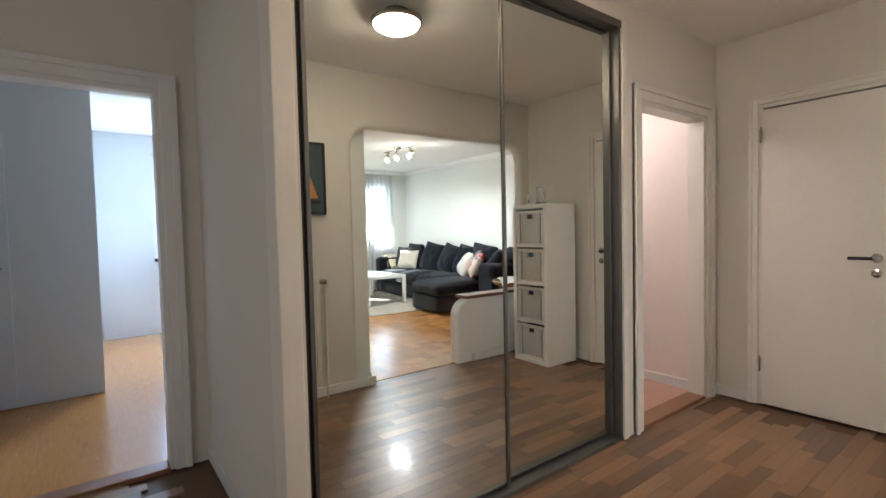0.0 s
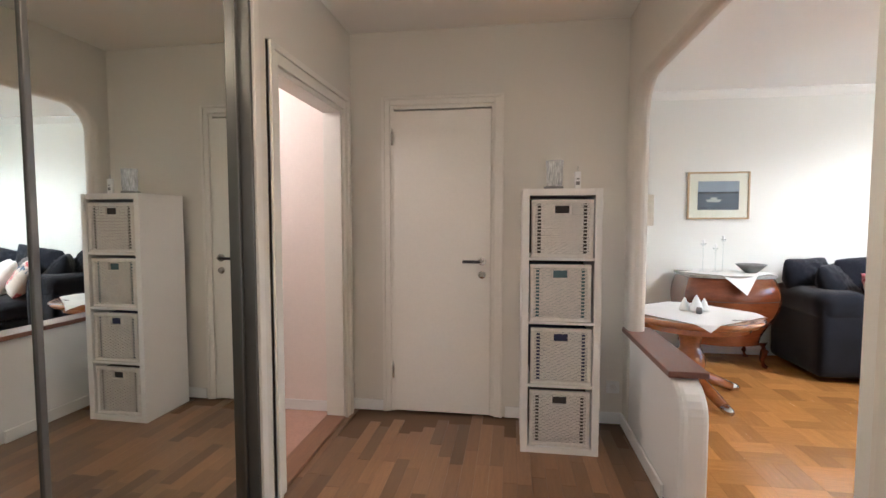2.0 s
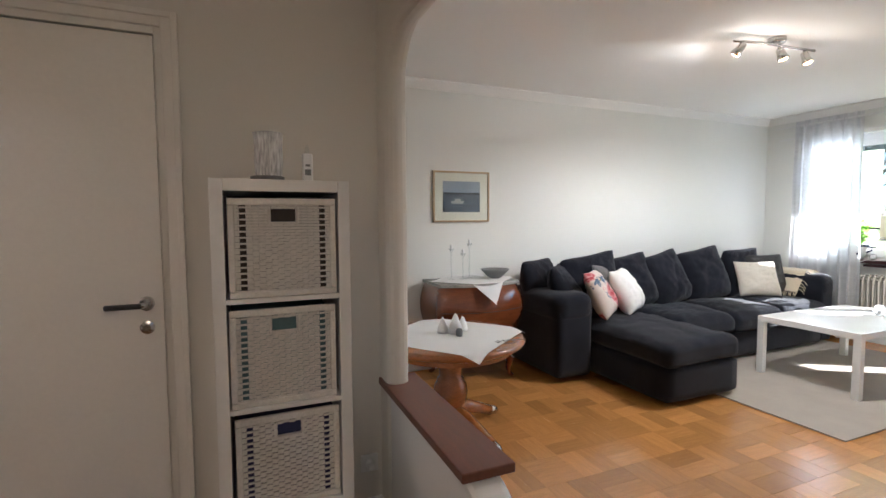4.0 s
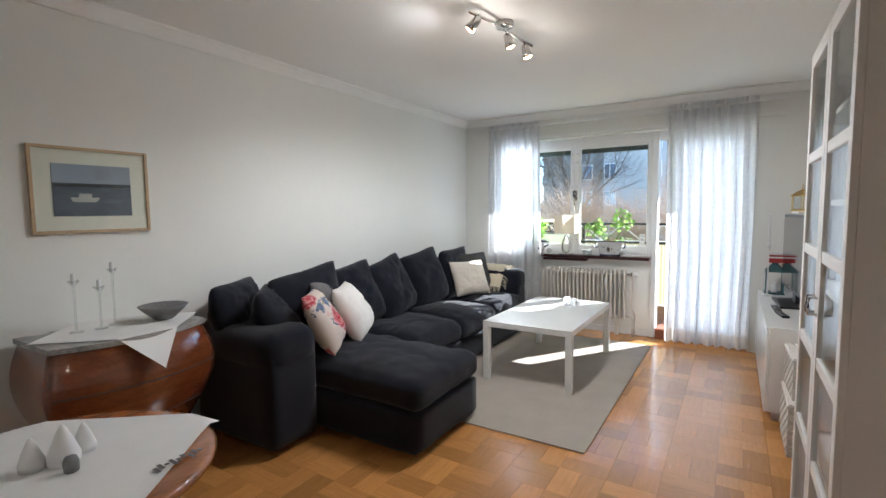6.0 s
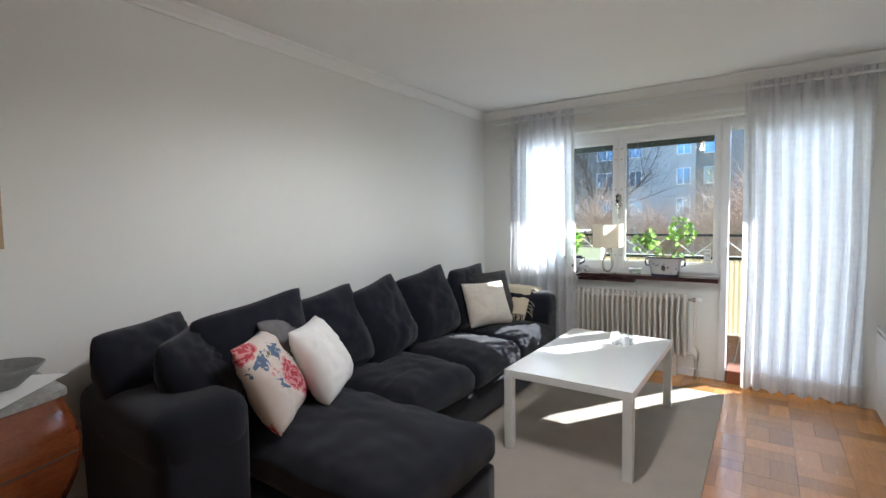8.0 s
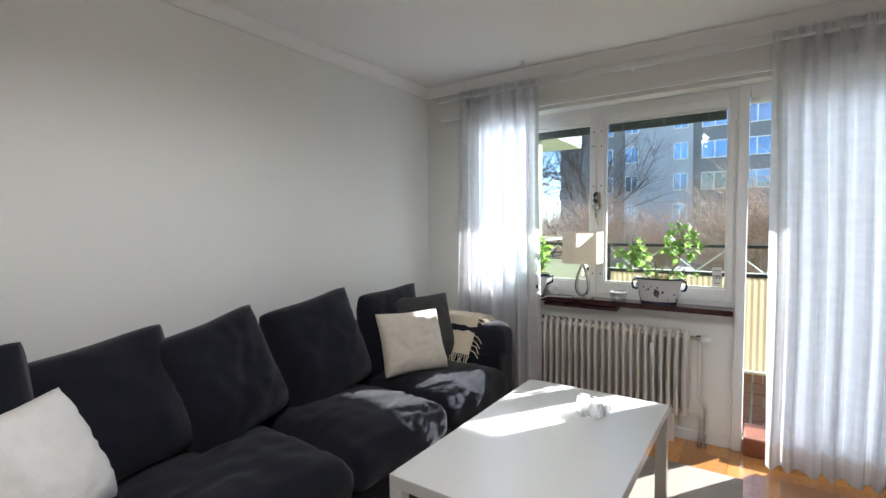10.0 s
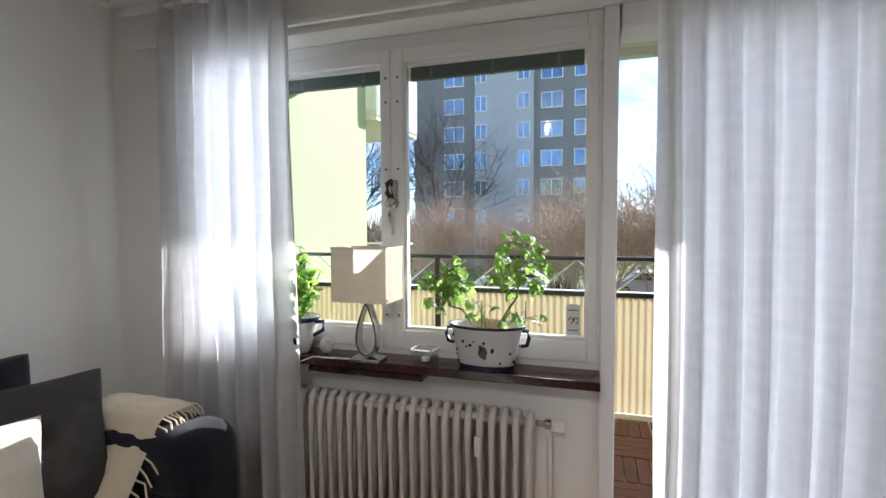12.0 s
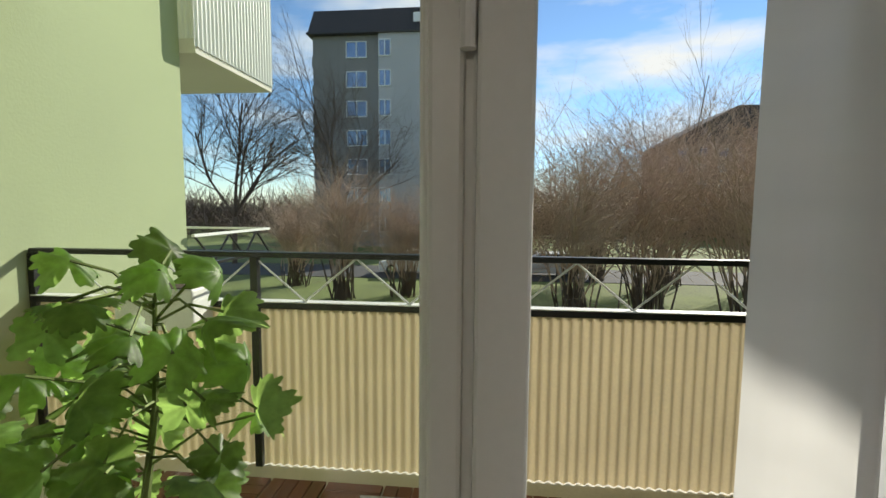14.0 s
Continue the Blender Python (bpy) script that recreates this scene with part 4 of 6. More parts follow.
for k, (cx, w, h, d, tilt, turn, roll) in enumerate(((3.97, 0.70, 0.585, 0.18, -13, 3, -7), (4.47, 0.62, 0.565, 0.24, -22, -4, -9), (4.97, 0.56, 0.585, 0.25, -21, 6, -11), (5.52, 0.62, 0.60, 0.25, -19, -3, -9), (6.13, 0.64, 0.565, 0.17, -12, 2, -2))):
    part("back_cushion", cushion(w, h - 0.01, d * 1.12, seed=k * 3.1, wrinkle=0.017, droop=0.05, ear=0.004), M_SOFA, sofa, smooth=True, spot=pose(cx - 3.45, (-0.40 + 0.02 * (k % 2)) if k < 4 else -0.33, 0.455, tilt, roll, turn))
for k, (cx, cy, w, h, tilt, turn) in enumerate(((3.55, 6.36, 0.62, 0.52, -24, 30), (3.67, 6.14, 0.54, 0.50, -30, 46))):
    part("back_cushion", cushion(w, h, 0.24, seed=20 + k, wrinkle=0.02, droop=0.05), M_SOFA, sofa, smooth=True, spot=pose(cx - 3.45, cy - 6.62, 0.48, tilt, 0, turn))

# a flowered cushion: blooms in red, pink and slate on cream
m = bpy.data.materials.new("flowered_cotton")
m.use_nodes = True
n, l = m.node_tree.nodes, m.node_tree.links
tc = n.new("ShaderNodeTexCoord")
wob = n.new("ShaderNodeTexNoise")
wob.inputs["Scale"].default_value, wob.inputs["Detail"].default_value = 34.0, 3.0
warp = n.new("ShaderNodeMix")
warp.data_type = "RGBA"
warp.inputs[0].default_value = 0.07
l.new(tc.outputs["Object"], wob.inputs["Vector"])
l.new(tc.outputs["Object"], warp.inputs[6])
l.new(wob.outputs["Color"], warp.inputs[7])
cloth_col = (0.60, 0.52, 0.46, 1)


def bloom(scale, stops, share, ground):
    """Round flower heads in rings of colour, on a share of the cells."""
    v = n.new("ShaderNodeTexVoronoi")
    v.inputs["Scale"].default_value, v.inputs["Randomness"].default_value = scale, 0.85
    l.new(warp.outputs[2], v.inputs["Vector"])
    r = n.new("ShaderNodeValToRGB")
    r.color_ramp.interpolation = "CONSTANT"
    r.color_ramp.elements[0].position, r.color_ramp.elements[0].color = 0.0, stops[0][1]
    r.color_ramp.elements[1].position, r.color_ramp.elements[1].color = stops[1]
    for pos, col in stops[2:]:
        r.color_ramp.elements.new(pos).color = col
    edge = n.new("ShaderNodeMath")
    edge.operation = "LESS_THAN"
    edge.inputs[1].default_value = 0.50
    pick = n.new("ShaderNodeMath")
    pick.operation = "LESS_THAN"
    pick.inputs[1].default_value = share
    both = n.new("ShaderNodeMath")
    both.operation = "MULTIPLY"
    sep = n.new("ShaderNodeSeparateColor")
    mxn = n.new("ShaderNodeMix")
    mxn.data_type = "RGBA"
    l.new(v.outputs["Distance"], r.inputs["Fac"])
    l.new(v.outputs["Distance"], edge.inputs[0])
    l.new(v.outputs["Color"], sep.inputs["Color"])
    l.new(sep.outputs["Green"], pick.inputs[0])
    l.new(edge.outputs[0], both.inputs[0])
    l.new(pick.outputs[0], both.inputs[1])
    l.new(both.outputs[0], mxn.inputs[0])
    l.new(r.outputs["Color"], mxn.inputs[7])
    if ground is None:
        mxn.inputs[6].default_value = cloth_col
    else:
        l.new(ground, mxn.inputs[6])
    return mxn.outputs[2]


RED, ROSE, DEEP, SLATE, PALE, SAGE = (0.40, 0.045, 0.06, 1), (0.58, 0.25, 0.25, 1), (0.16, 0.02, 0.03, 1), (0.10, 0.14, 0.22, 1), (0.32, 0.40, 0.47, 1), (0.16, 0.17, 0.08, 1)
small = bloom(10.0, ((0.0, SAGE), (0.30, cloth_col), (0.36, SAGE), (0.44, cloth_col)), 0.40, None)
leaves = bloom(6.5, ((0.0, PALE), (0.09, SLATE), (0.22, PALE), (0.27, SLATE), (0.42, cloth_col)), 0.75, small)
heads = bloom(5.0, ((0.0, DEEP), (0.07, ROSE), (0.16, RED), (0.24, ROSE), (0.31, RED), (0.37, ROSE), (0.42, cloth_col)), 0.88, leaves)
l.new(heads, n["Principled BSDF"].inputs["Base Color"])
n["Principled BSDF"].inputs["Roughness"].default_value = 0.9
M_FLOWER = m


def pillow(name, label, mat, x, y, z, w, h, d, tilt, turn, seed, lean=0):
    ob = new(name, mesh_of(name, cushion(w, h, d * 1.1, n=32, seed=seed, wrinkle=0.014, ear=0.03), mat, True))
    ob.matrix_basis = pose(x, y, z, tilt, lean, turn)
    return tagged(ob, label, "cushion", "loose cushions on the sofa")


pillow("flowered_cushion", "cream cushion with red and slate flowers on the sofa", M_FLOWER, 3.87, 5.93, 0.49, 0.46, 0.45, 0.15, -27, 38, 31)
pillow("white_cushion", "plump white cotton cushion leaning on the sofa", M_WHITEPIL, 4.225, 6.0, 0.485, 0.45, 0.44, 0.18, -27, 32, 35)
pillow("grey_cushion", "grey woven cushion behind the white one", M_GREYPIL2, 4.12, 6.13, 0.50, 0.42, 0.47, 0.13, -24, 34, 38)
pillow("cream_cushion", "cream knitted cushion in the sofa's corner", M_CREAMPIL, 5.99, 6.02, 0.50, 0.45, 0.41, 0.15, -24, -26, 41)
pillow("dark_grey_cushion", "dark grey woven cushion in the sofa's corner", M_GREYPIL, 6.24, 6.11, 0.50, 0.47, 0.47, 0.13, -20, -24, 45)

throw = thing("fringed_throw", (6.56, 6.05, 0.762), "cream woollen throw with a fringe over the armrest", "throw blanket")


def throw_fn(u, v):
    x = -0.19 + 0.30 * v
    y = -0.16 + 0.38 * u
    top = 0.012 + 0.012 * noise.noise(Vector((x * 20, y * 12, 3)))
    return (x, y, top - max(0.0, (-x - 0.05)) * 1.6)


part("blanket", sheet(throw_fn, 18, 14), M_THROW, throw, smooth=True)
bm = bmesh.new()
rng = random.Random(8)
for k in range(24):
    y = -0.16 + 0.38 * k / 23
    tube(bm, [(-0.19, y, -0.215), (-0.205 + rng.uniform(-.01, .01), y + rng.uniform(-.01, .01), -0.25), (-0.20 + rng.uniform(-.01, .01), y + rng.uniform(-.015, .015), -0.30)], 0.0035, 5)
for k in range(16):
    x = -0.17 + 0.27 * k / 15
    z0 = 0.01 - max(0.0, (-x - 0.05)) * 1.6
    tube(bm, [(x, -0.16, z0), (x + rng.uniform(-.008, .008), -0.19, z0 - 0.012), (x + rng.uniform(-.01, .01), -0.215, z0 - 0.05)], 0.0035, 5)
part("fringe", bm, M_THROW, throw, "knotted wool fringe")

single("area_rug", soft_box(bmesh.new(), 4.22, 6.72, 4.355, 5.90, 0.0, 0.013, r=0.006, cuts=20, rough=0.0008), M_RUG, "large light grey wool rug under the coffee table", "rug")
ct = thing("coffee_table", (5.64, 5.04, 0.013), "white lacquered rectangular coffee table with square legs", "coffee table")
TX, TY = 0.635, 0.372
part("tabletop", boxes((-TX, TX, -TY, TY, 0.445, 0.492), r=0.003), M_LACQ, ct)
for x, y in ((-1, -1), (1, -1), (-1, 1), (1, 1)):
    part("leg", boxes((min(x * TX, x * (TX - 0.052)), max(x * TX, x * (TX - 0.052)), min(y * TY, y * (TY - 0.052)), max(y * TY, y * (TY - 0.052)), 0.0, 0.4455), r=0.003), M_LACQ, ct)
og = thing("glass_bowl", (5.94, 4.95, 0.506), "cluster of clear glass candle holders on the coffee table", "candle holder")
for k in range(5):
    a = 2 * math.pi * k / 5
    r = 0.05
    part("glass_petal", lathe(bmesh.new(), [(0.012, 0.0), (0.03, 0.012), (0.036, 0.04), (0.028, 0.062 + 0.02 * (k % 2))], seg=14, close=False), M_PRESSED, og, smooth=True, spot=pose(r * math.cos(a), r * math.sin(a), 0.0))
for k in range(3):
    part("candle", lathe(bmesh.new(), [(0.018, 0.012), (0.018, 0.045), (0.004, 0.05)], seg=12), M_WHITE, og, spot=pose(0.05 * math.cos(k * 2.513), 0.05 * math.sin(k * 2.513), 0.001))

# ceiling spots
sp = thing("spot_rail", (4.27, 4.88, H), "chrome ceiling rail with three lit spotlights", "ceiling lamp", rz=-4)
part("canopy", lathe(bmesh.new(), [(0.055, 0), (0.055, -0.028), (0.05, -0.032)], seg=24), M_CHROME, sp, smooth=True)
part("rail", tube(bmesh.new(), [(-0.36, 0.02, -0.05), (-0.15, 0.0, -0.045), (0.0, 0, -0.045), (0.15, 0.0, -0.045), (0.34, -0.02, -0.05)], 0.009), M_CHROME, sp, smooth=True)
for x, tx, ty in ((-0.29, 40, 14), (0.02, -14, -16), (0.26, -14, -12)):
    hd = part("spot_head", lathe(bmesh.new(), [(0.012, 0.0), (0.022, -0.01), (0.026, -0.05), (0.036, -0.085), (0.034, -0.085), (0.02, -0.05)], seg=20), M_CHROME, sp, smooth=True, spot=pose(x, 0, -0.06, tx, ty, 0))
    part("bulb", lathe(bmesh.new(), [(0.012, -0.05), (0.026, -0.07), (0.026, -0.082), (0.014, -0.09)], seg=16), M_BULB, hd, "glowing bulb", smooth=True)
    part("arm", rod(bmesh.new(), (x, 0, -0.045), (x, 0, -0.066), 0.006), M_CHROME, sp)

# ---- television side ----
bench = thing("media_bench", (5.27, YF + 0.04, 0.0), "long white media bench with glossy doors", "media bench")
part("body", boxes((0, 1.62, 0, 0.36, 0.06, 0.615), r=0.002), M_SHELF, bench)
part("plinth", boxes((0.03, 1.59, 0.02, 0.33, 0, 0.06)), M_SHELF, bench)
for k in range(3):
    part("door", boxes((0.003 + k * 0.54, 0.537 + k * 0.54, 0.362, 0.38, 0.062, 0.592), r=0.002), M_LACQ, bench, "glossy white door")
part("top", boxes((-0.002, 1.622, -0.0, 0.382, 0.615, 0.632), r=0.002), M_LACQ, bench)
tv = thing("television", (6.22, YF + 0.20, 0.632), "flat black television on a stand on the bench", "television", rz=4)
part("screen_case", boxes((-0.50, 0.50, -0.028, 0.015, 0.10, 0.72), r=0.008), M_BLACK, tv)
part("screen", boxes((-0.48, 0.48, 0.0155, 0.0175, 0.125, 0.70)), M_TV, tv, "dark glossy screen")
part("neck", boxes((-0.06, 0.06, -0.03, 0.0, 0.02, 0.12), r=0.004), M_BLACK, tv)
part("foot", boxes((-0.22, 0.22, -0.10, 0.12, 0.0, 0.02), r=0.006), M_BLACK, tv)
rc = thing("remote_control", (5.72, YF + 0.31, 0.632), "black remote controls lying on the bench", "remote control", "remote controls", rz=10)
part("case", boxes((-0.10, 0.10, -0.024, 0.024, 0, 0.018), r=0.006), M_BLACK, rc)
for k in range(6):
    part("button", boxes((-0.08 + k * 0.025, -0.066 + k * 0.025, -0.012, 0.012, 0.018, 0.021)), M_GREYPIL2, rc)
copy_thing(rc, pose(5.95, YF + 0.33, 0.632, 0, 0, 4))
cab = thing("cable_tangle", (5.66, YF + 0.09, 0.633), "tangle of black cables behind the television", "cable")
rng = random.Random(3)
for k in range(5):
    part("cable", tube(bmesh.new(), [(0.04 * math.sin(k + 2.2 * j) + 0.03 * j, 0.01 * math.cos(3 * j + k), 0.005 + 0.055 * j * (1 + 0.15 * k) - 0.007 * j * j) for j in range(7)], 0.0035, 6), M_BLACK, cab, smooth=True)
lan = thing("teal_lantern", (6.76, YF + 0.30, 0.632), "teal metal lantern with glass sides on the bench", "lantern")
for x in (-0.06, 0.06):
    for y in (-0.06, 0.06):
        part("post", boxes((x - 0.007, x + 0.007, y - 0.007, y + 0.007, 0.012, 0.20)), M_TEAL, lan)
part("base", boxes((-0.075, 0.075, -0.075, 0.075, 0, 0.015), r=0.003), M_TEAL, lan)
part("roof", lathe(bmesh.new(), [(0.105, 0.20), (0.10, 0.215), (0.035, 0.27), (0.03, 0.285)], seg=4), M_TEAL, lan, spot=pose(0, 0, 0, 0, 0, 45))
part("candle", lathe(bmesh.new(), [(0.025, 0.015), (0.025, 0.10)], seg=16), M_WHITE, lan)
bx = thing("red_white_box", (6.76, YF + 0.30, 0.917), "small red and white box on top of the lantern", "box")
part("carton", boxes((-0.05, 0.05, -0.05, 0.05, 0, 0.04), r=0.002), M_RED, bx)
part("lid", boxes((-0.052, 0.052, -0.052, 0.052, 0.04, 0.09), r=0.002), M_WHITE, bx)
part("band", boxes((-0.053, 0.053, -0.053, 0.053, 0.055, 0.07)), M_RED, bx)
cst = thing("white_candlestick", (6.60, YF + 0.36, 0.632), "tall slim white candlestick on the bench", "candlestick")
part("stem", lathe(bmesh.new(), [(0.04, 0), (0.038, 0.008), (0.006, 0.02), (0.005, 0.42), (0.014, 0.44), (0.014, 0.46)], seg=16), M_WHITE, cst, smooth=True)
part("candle", lathe(bmesh.new(), [(0.010, 0.455), (0.009, 0.72), (0.003, 0.73)], seg=12), M_WHITE, cst)
part_shelf = thing("wall_shelf", (6.30, YT, 1.36), "narrow white shelf on the wall above the television", "wall shelf")
part("board", boxes((-0.25, 0.25, 0.0, 0.29, 0, 0.02), r=0.002), M_SHELF, part_shelf)
part("bracket", boxes((-0.18, -0.16, 0.0, 0.12, -0.06, 0.0)), M_SHELF, part_shelf)
part("bracket", boxes((0.16, 0.18, 0.0, 0.12, -0.06, 0.0)), M_SHELF, part_shelf)
gl = thing("brass_lantern", (6.30, YF + 0.17, 1.38), "small brass lantern with glass sides", "lantern")
part("base", lathe(bmesh.new(), [(0.085, 0), (0.085, 0.014), (0.075, 0.02)], seg=6), M_GOLD, gl)
part("glass", lathe(bmesh.new(), [(0.07, 0.02), (0.07, 0.12)], seg=6), M_GLASSWARE, gl)
part("roof", lathe(bmesh.new(), [(0.09, 0.12), (0.085, 0.132), (0.03, 0.165), (0.012, 0.172), (0.012, 0.18)], seg=6), M_GOLD, gl)
part("ring", tube(bmesh.new(), [(0.02 * math.cos(a * 0.5236), 0, 0.198 + 0.02 * math.sin(a * 0.5236)) for a in range(13)], 0.003, 6), M_GOLD, gl)
for k in range(6):
    a = math.pi * k / 3
    part("post", rod(bmesh.new(), (0.073 * math.cos(a), 0.073 * math.sin(a), 0.018), (0.073 * math.cos(a), 0.073 * math.sin(a), 0.122), 0.004), M_GOLD, gl)


def slat_basket(w, d, h):
    bm = boxes((0, w, 0, d, 0, 0.012), r=0)
    rows = max(4, round(h / 0.03))
    for r in range(rows):
        z0, z1 = 0.012 + r * (h - 0.012) / rows, 0.012 + (r + 0.72) * (h - 0.012) / rows
        cols = 9
        for k in range(cols):
            a, b = k * w / cols + 0.004, (k + 0.74) * w / cols + 0.004
            o = 0.004 * ((r + k) % 2)
            box(bm, a, b, -o, 0.012 - o, z0, z1)
            box(bm, a, b, d - 0.012 + o, d + o, z0, z1)
            c0, c1 = k * d / cols + 0.004, (k + 0.74) * d / cols + 0.004
            box(bm, -o, 0.012 - o, c0, c1, z0, z1)
            box(bm, w - 0.012 + o, w + o, c0, c1, z0, z1)
        box(bm, 0.002, w - 0.002, 0.002, d - 0.002, z1 - 0.002, z1 + 0.004) if r == rows - 1 else None
    for x in (0, w - 0.014):
        for y in (0, d - 0.014):
            box(bm, x, x + 0.014, y, y + 0.014, 0, h)
    return bm


for (x, y, z, w, d, h, rz) in ((4.78, YF - 0.02, 0.0, 0.44, 0.35, 0.28, 0), (4.86, YF + 0.0, 0.307, 0.37, 0.31, 0.22, 2)):
    wb = thing("storage_basket", (x, y, z), "white woven lidded storage basket stacked beside the bench", "basket", "stacked storage baskets", rz=rz)
    part("weave", slat_basket(w, d, h), M_WICKER, wb)
    part("lining", boxes((0.014, w - 0.014, 0.014, d - 0.014, 0.012, h - 0.01)), M_WICKER, wb)
    lid = part("lid", boxes((-0.006, w + 0.006, -0.006, d + 0.006, h, h + 0.02), r=0.004), M_WICKER, wb, "woven lid")
    for k in range(7):
        part("slat", boxes((-0.004, w + 0.004, 0.012 + k * d / 7, 0.012 + (k + 0.7) * d / 7, h + 0.02, h + 0.027), r=0.002), M_WICKER, lid)

vit = thing("glass_cabinet", (3.24, YF + 0.01, 0.0), "tall white cabinet with two glazed grid doors", "cabinet")
VW, VD, VH = 0.96, 0.33, 2.06
part("side", boxes((0, 0.02, 0, VD, 0, VH)), M_SHELF, vit)
part("side", boxes((VW - 0.02, VW, 0, VD, 0, VH)), M_SHELF, vit)
part("back", boxes((0.02, VW - 0.02, 0, 0.01, 0.06, VH)), M_SHELF, vit)
part("top", boxes((0.02, VW - 0.02, 0.0, VD, VH - 0.02, VH)), M_SHELF, vit)
part("plinth", boxes((0.02, VW - 0.02, 0.01, VD - 0.02, 0, 0.08)), M_SHELF, vit)
for k in range(5):
    part("shelf_board", boxes((0.02, VW - 0.02, 0.01, VD - 0.03, 0.40 + k * 0.34, 0.42 + k * 0.34)), M_SHELF, vit)
for k in range(2):
    a = 0.004 + k * (VW / 2)
    b = a + VW / 2 - 0.008
    dr = part("door", boxes((a, a + 0.05, VD, VD + 0.02, 0.03, VH), (b - 0.05, b, VD, VD + 0.02, 0.03, VH), (a + 0.05, b - 0.05, VD, VD + 0.02, VH - 0.06, VH), (a + 0.05, b - 0.05, VD, VD + 0.02, 0.03, 0.10), r=0.002), M_SHELF, vit, "glazed door")
    for j in range(4):
        z = 0.10 + (j + 1) * (VH - 0.16) / 5
        part("glazing_bar", boxes((a + 0.05, b - 0.05, VD + 0.002, VD + 0.018, z - 0.02, z + 0.02), r=0.002), M_SHELF, dr)
    g = part("pane", boxes((a + 0.045, b - 0.045, VD + 0.008, VD + 0.012, 0.09, VH - 0.05)), M_GLASS, dr)
    g.visible_shadow = False
    hx = VW / 2 + (-0.03 if k == 0 else 0.03)
    part("handle", tube(bmesh.new(), [(hx, VD + 0.02, 1.03), (hx, VD + 0.045, 1.03), (hx, VD + 0.045, 1.05), (hx, VD + 0.045, 1.09), (hx, VD + 0.02, 1.09)], 0.005), M_CHROME, dr, "small metal handle", smooth=True)
for k in range(5):
    rng2 = random.Random(40 + k)
    for j in range(4):
        h = rng2.uniform(0.09, 0.2)
        single("glass_tumbler", lathe(bmesh.new(), [(0.028, 0), (0.036, h)], seg=14, close=False), M_GLASSWARE if rng2.random() < 0.5 else M_CHINA, "glassware and white crockery standing behind the cabinet's panes", "glass", "crockery in the cabinet", at=(3.24 + 0.16 + j * 0.21 + rng2.uniform(-.03, .03), YF + 0.18, 0.42 + k * 0.34 if k < 5 else 0.08), smooth=True)
# ---- window, balcony door, curtains ----
win = thing("window_1", (7.17, 4.43, 0.86), "white two-part casement window with a grey blind box", "window", kind="structure")
YW = 1.78
fr = boxes((-0.05, 0.09, 0.0, 0.055, 0.0, 1.375), (-0.05, 0.09, YW - 0.055, YW, 0.0, 1.375), (-0.05, 0.09, 0.055, YW - 0.055, 1.305, 1.375), (-0.05, 0.09, 0.055, YW - 0.055, 0.0, 0.075), (-0.05, 0.09, 0.823, 0.869, 0.075, 1.305), r=0.004)
part("window_frame", fr, M_WHITE, win, "white painted outer frame")
for a, b, sa, sb in ((0.012, 0.834, 0.036, 0.043), (0.848, YW - 0.014, 0.043, 0.05)):
    cs = part("casement", boxes((-0.03, 0.03, a, a + sa, 0.055, 1.32), (-0.03, 0.03, b - sb, b, 0.055, 1.32), (-0.03, 0.03, a + sa, b - sb, 1.262, 1.32), (-0.03, 0.03, a + sa, b - sb, 0.055, 0.138), r=0.005), M_WHITE, win, "white casement sash")
    cs.location.x = -0.028
    part("glazing_bead", boxes((-0.012, 0.02, a + sa, a + sa + 0.01, 0.138, 1.262), (-0.012, 0.02, b - sb - 0.01, b - sb, 0.138, 1.262), (-0.012, 0.02, a + sa + 0.01, b - sb - 0.01, 0.138, 0.15), (-0.012, 0.02, a + sa + 0.01, b - sb - 0.01, 1.25, 1.262), r=0.002), M_WHITE, cs)
    g = part("pane", boxes((-0.002, 0.002, a + sa - 0.004, b - sb + 0.004, 0.13, 1.27)), M_GLASS, cs, "clear window pane")
    g.visible_shadow = False
    bl = part("blind_box", boxes((0.03, 0.055, a + 0.055, b - 0.055, 1.20, 1.255), r=0.004), M_BLIND, cs, "rolled grey-green blind")
    for j in range(3):
        y = a + 0.15 + j * (b - a - 0.3) / 2
        part("blind_clip", boxes((0.024, 0.03, y - 0.006, y + 0.006, 1.19, 1.26)), M_STONE, bl)
    for z in (0.16, 0.74, 1.18):
        part("hinge", rod(bmesh.new(), (-0.035, a - 0.003 if a < 0.5 else b + 0.002, z), (-0.035, a - 0.003 if a < 0.5 else b + 0.002, z + 0.045), 0.008), M_WHITE, cs)
    for z in (0.2, 0.33, 0.68, 0.82, 1.1, 1.2):
        yy = b - 0.02 if a < 0.5 else a + 0.02
        part("screw_cover", lathe(bmesh.new(), [(0.006, 0), (0.005, 0.003)], seg=10), M_STONE, cs, spot=pose(-0.03, yy, z, 0, -90, 0))
hd = part("espagnolette", boxes((-0.070, -0.056, 0.812, 0.848, 0.655, 0.775), r=0.007), M_CHROME, win, "chrome window catch")
part("catch_hook", tube(bmesh.new(), [(-0.066, 0.842, 0.772), (-0.085, 0.852, 0.755), (-0.088, 0.852, 0.72), (-0.078, 0.838, 0.69)], [0.010, 0.012, 0.012, 0.008]), M_BLACK, hd, "dark catch hook", smooth=True)
part("handle", tube(bmesh.new(), [(-0.066, 0.83, 0.69), (-0.098, 0.835, 0.685), (-0.106, 0.838, 0.66), (-0.10, 0.836, 0.62), (-0.092, 0.832, 0.575), (-0.088, 0.826, 0.545)], [0.014, 0.015, 0.014, 0.010, 0.008, 0.006]), M_CHROME, hd, smooth=True)
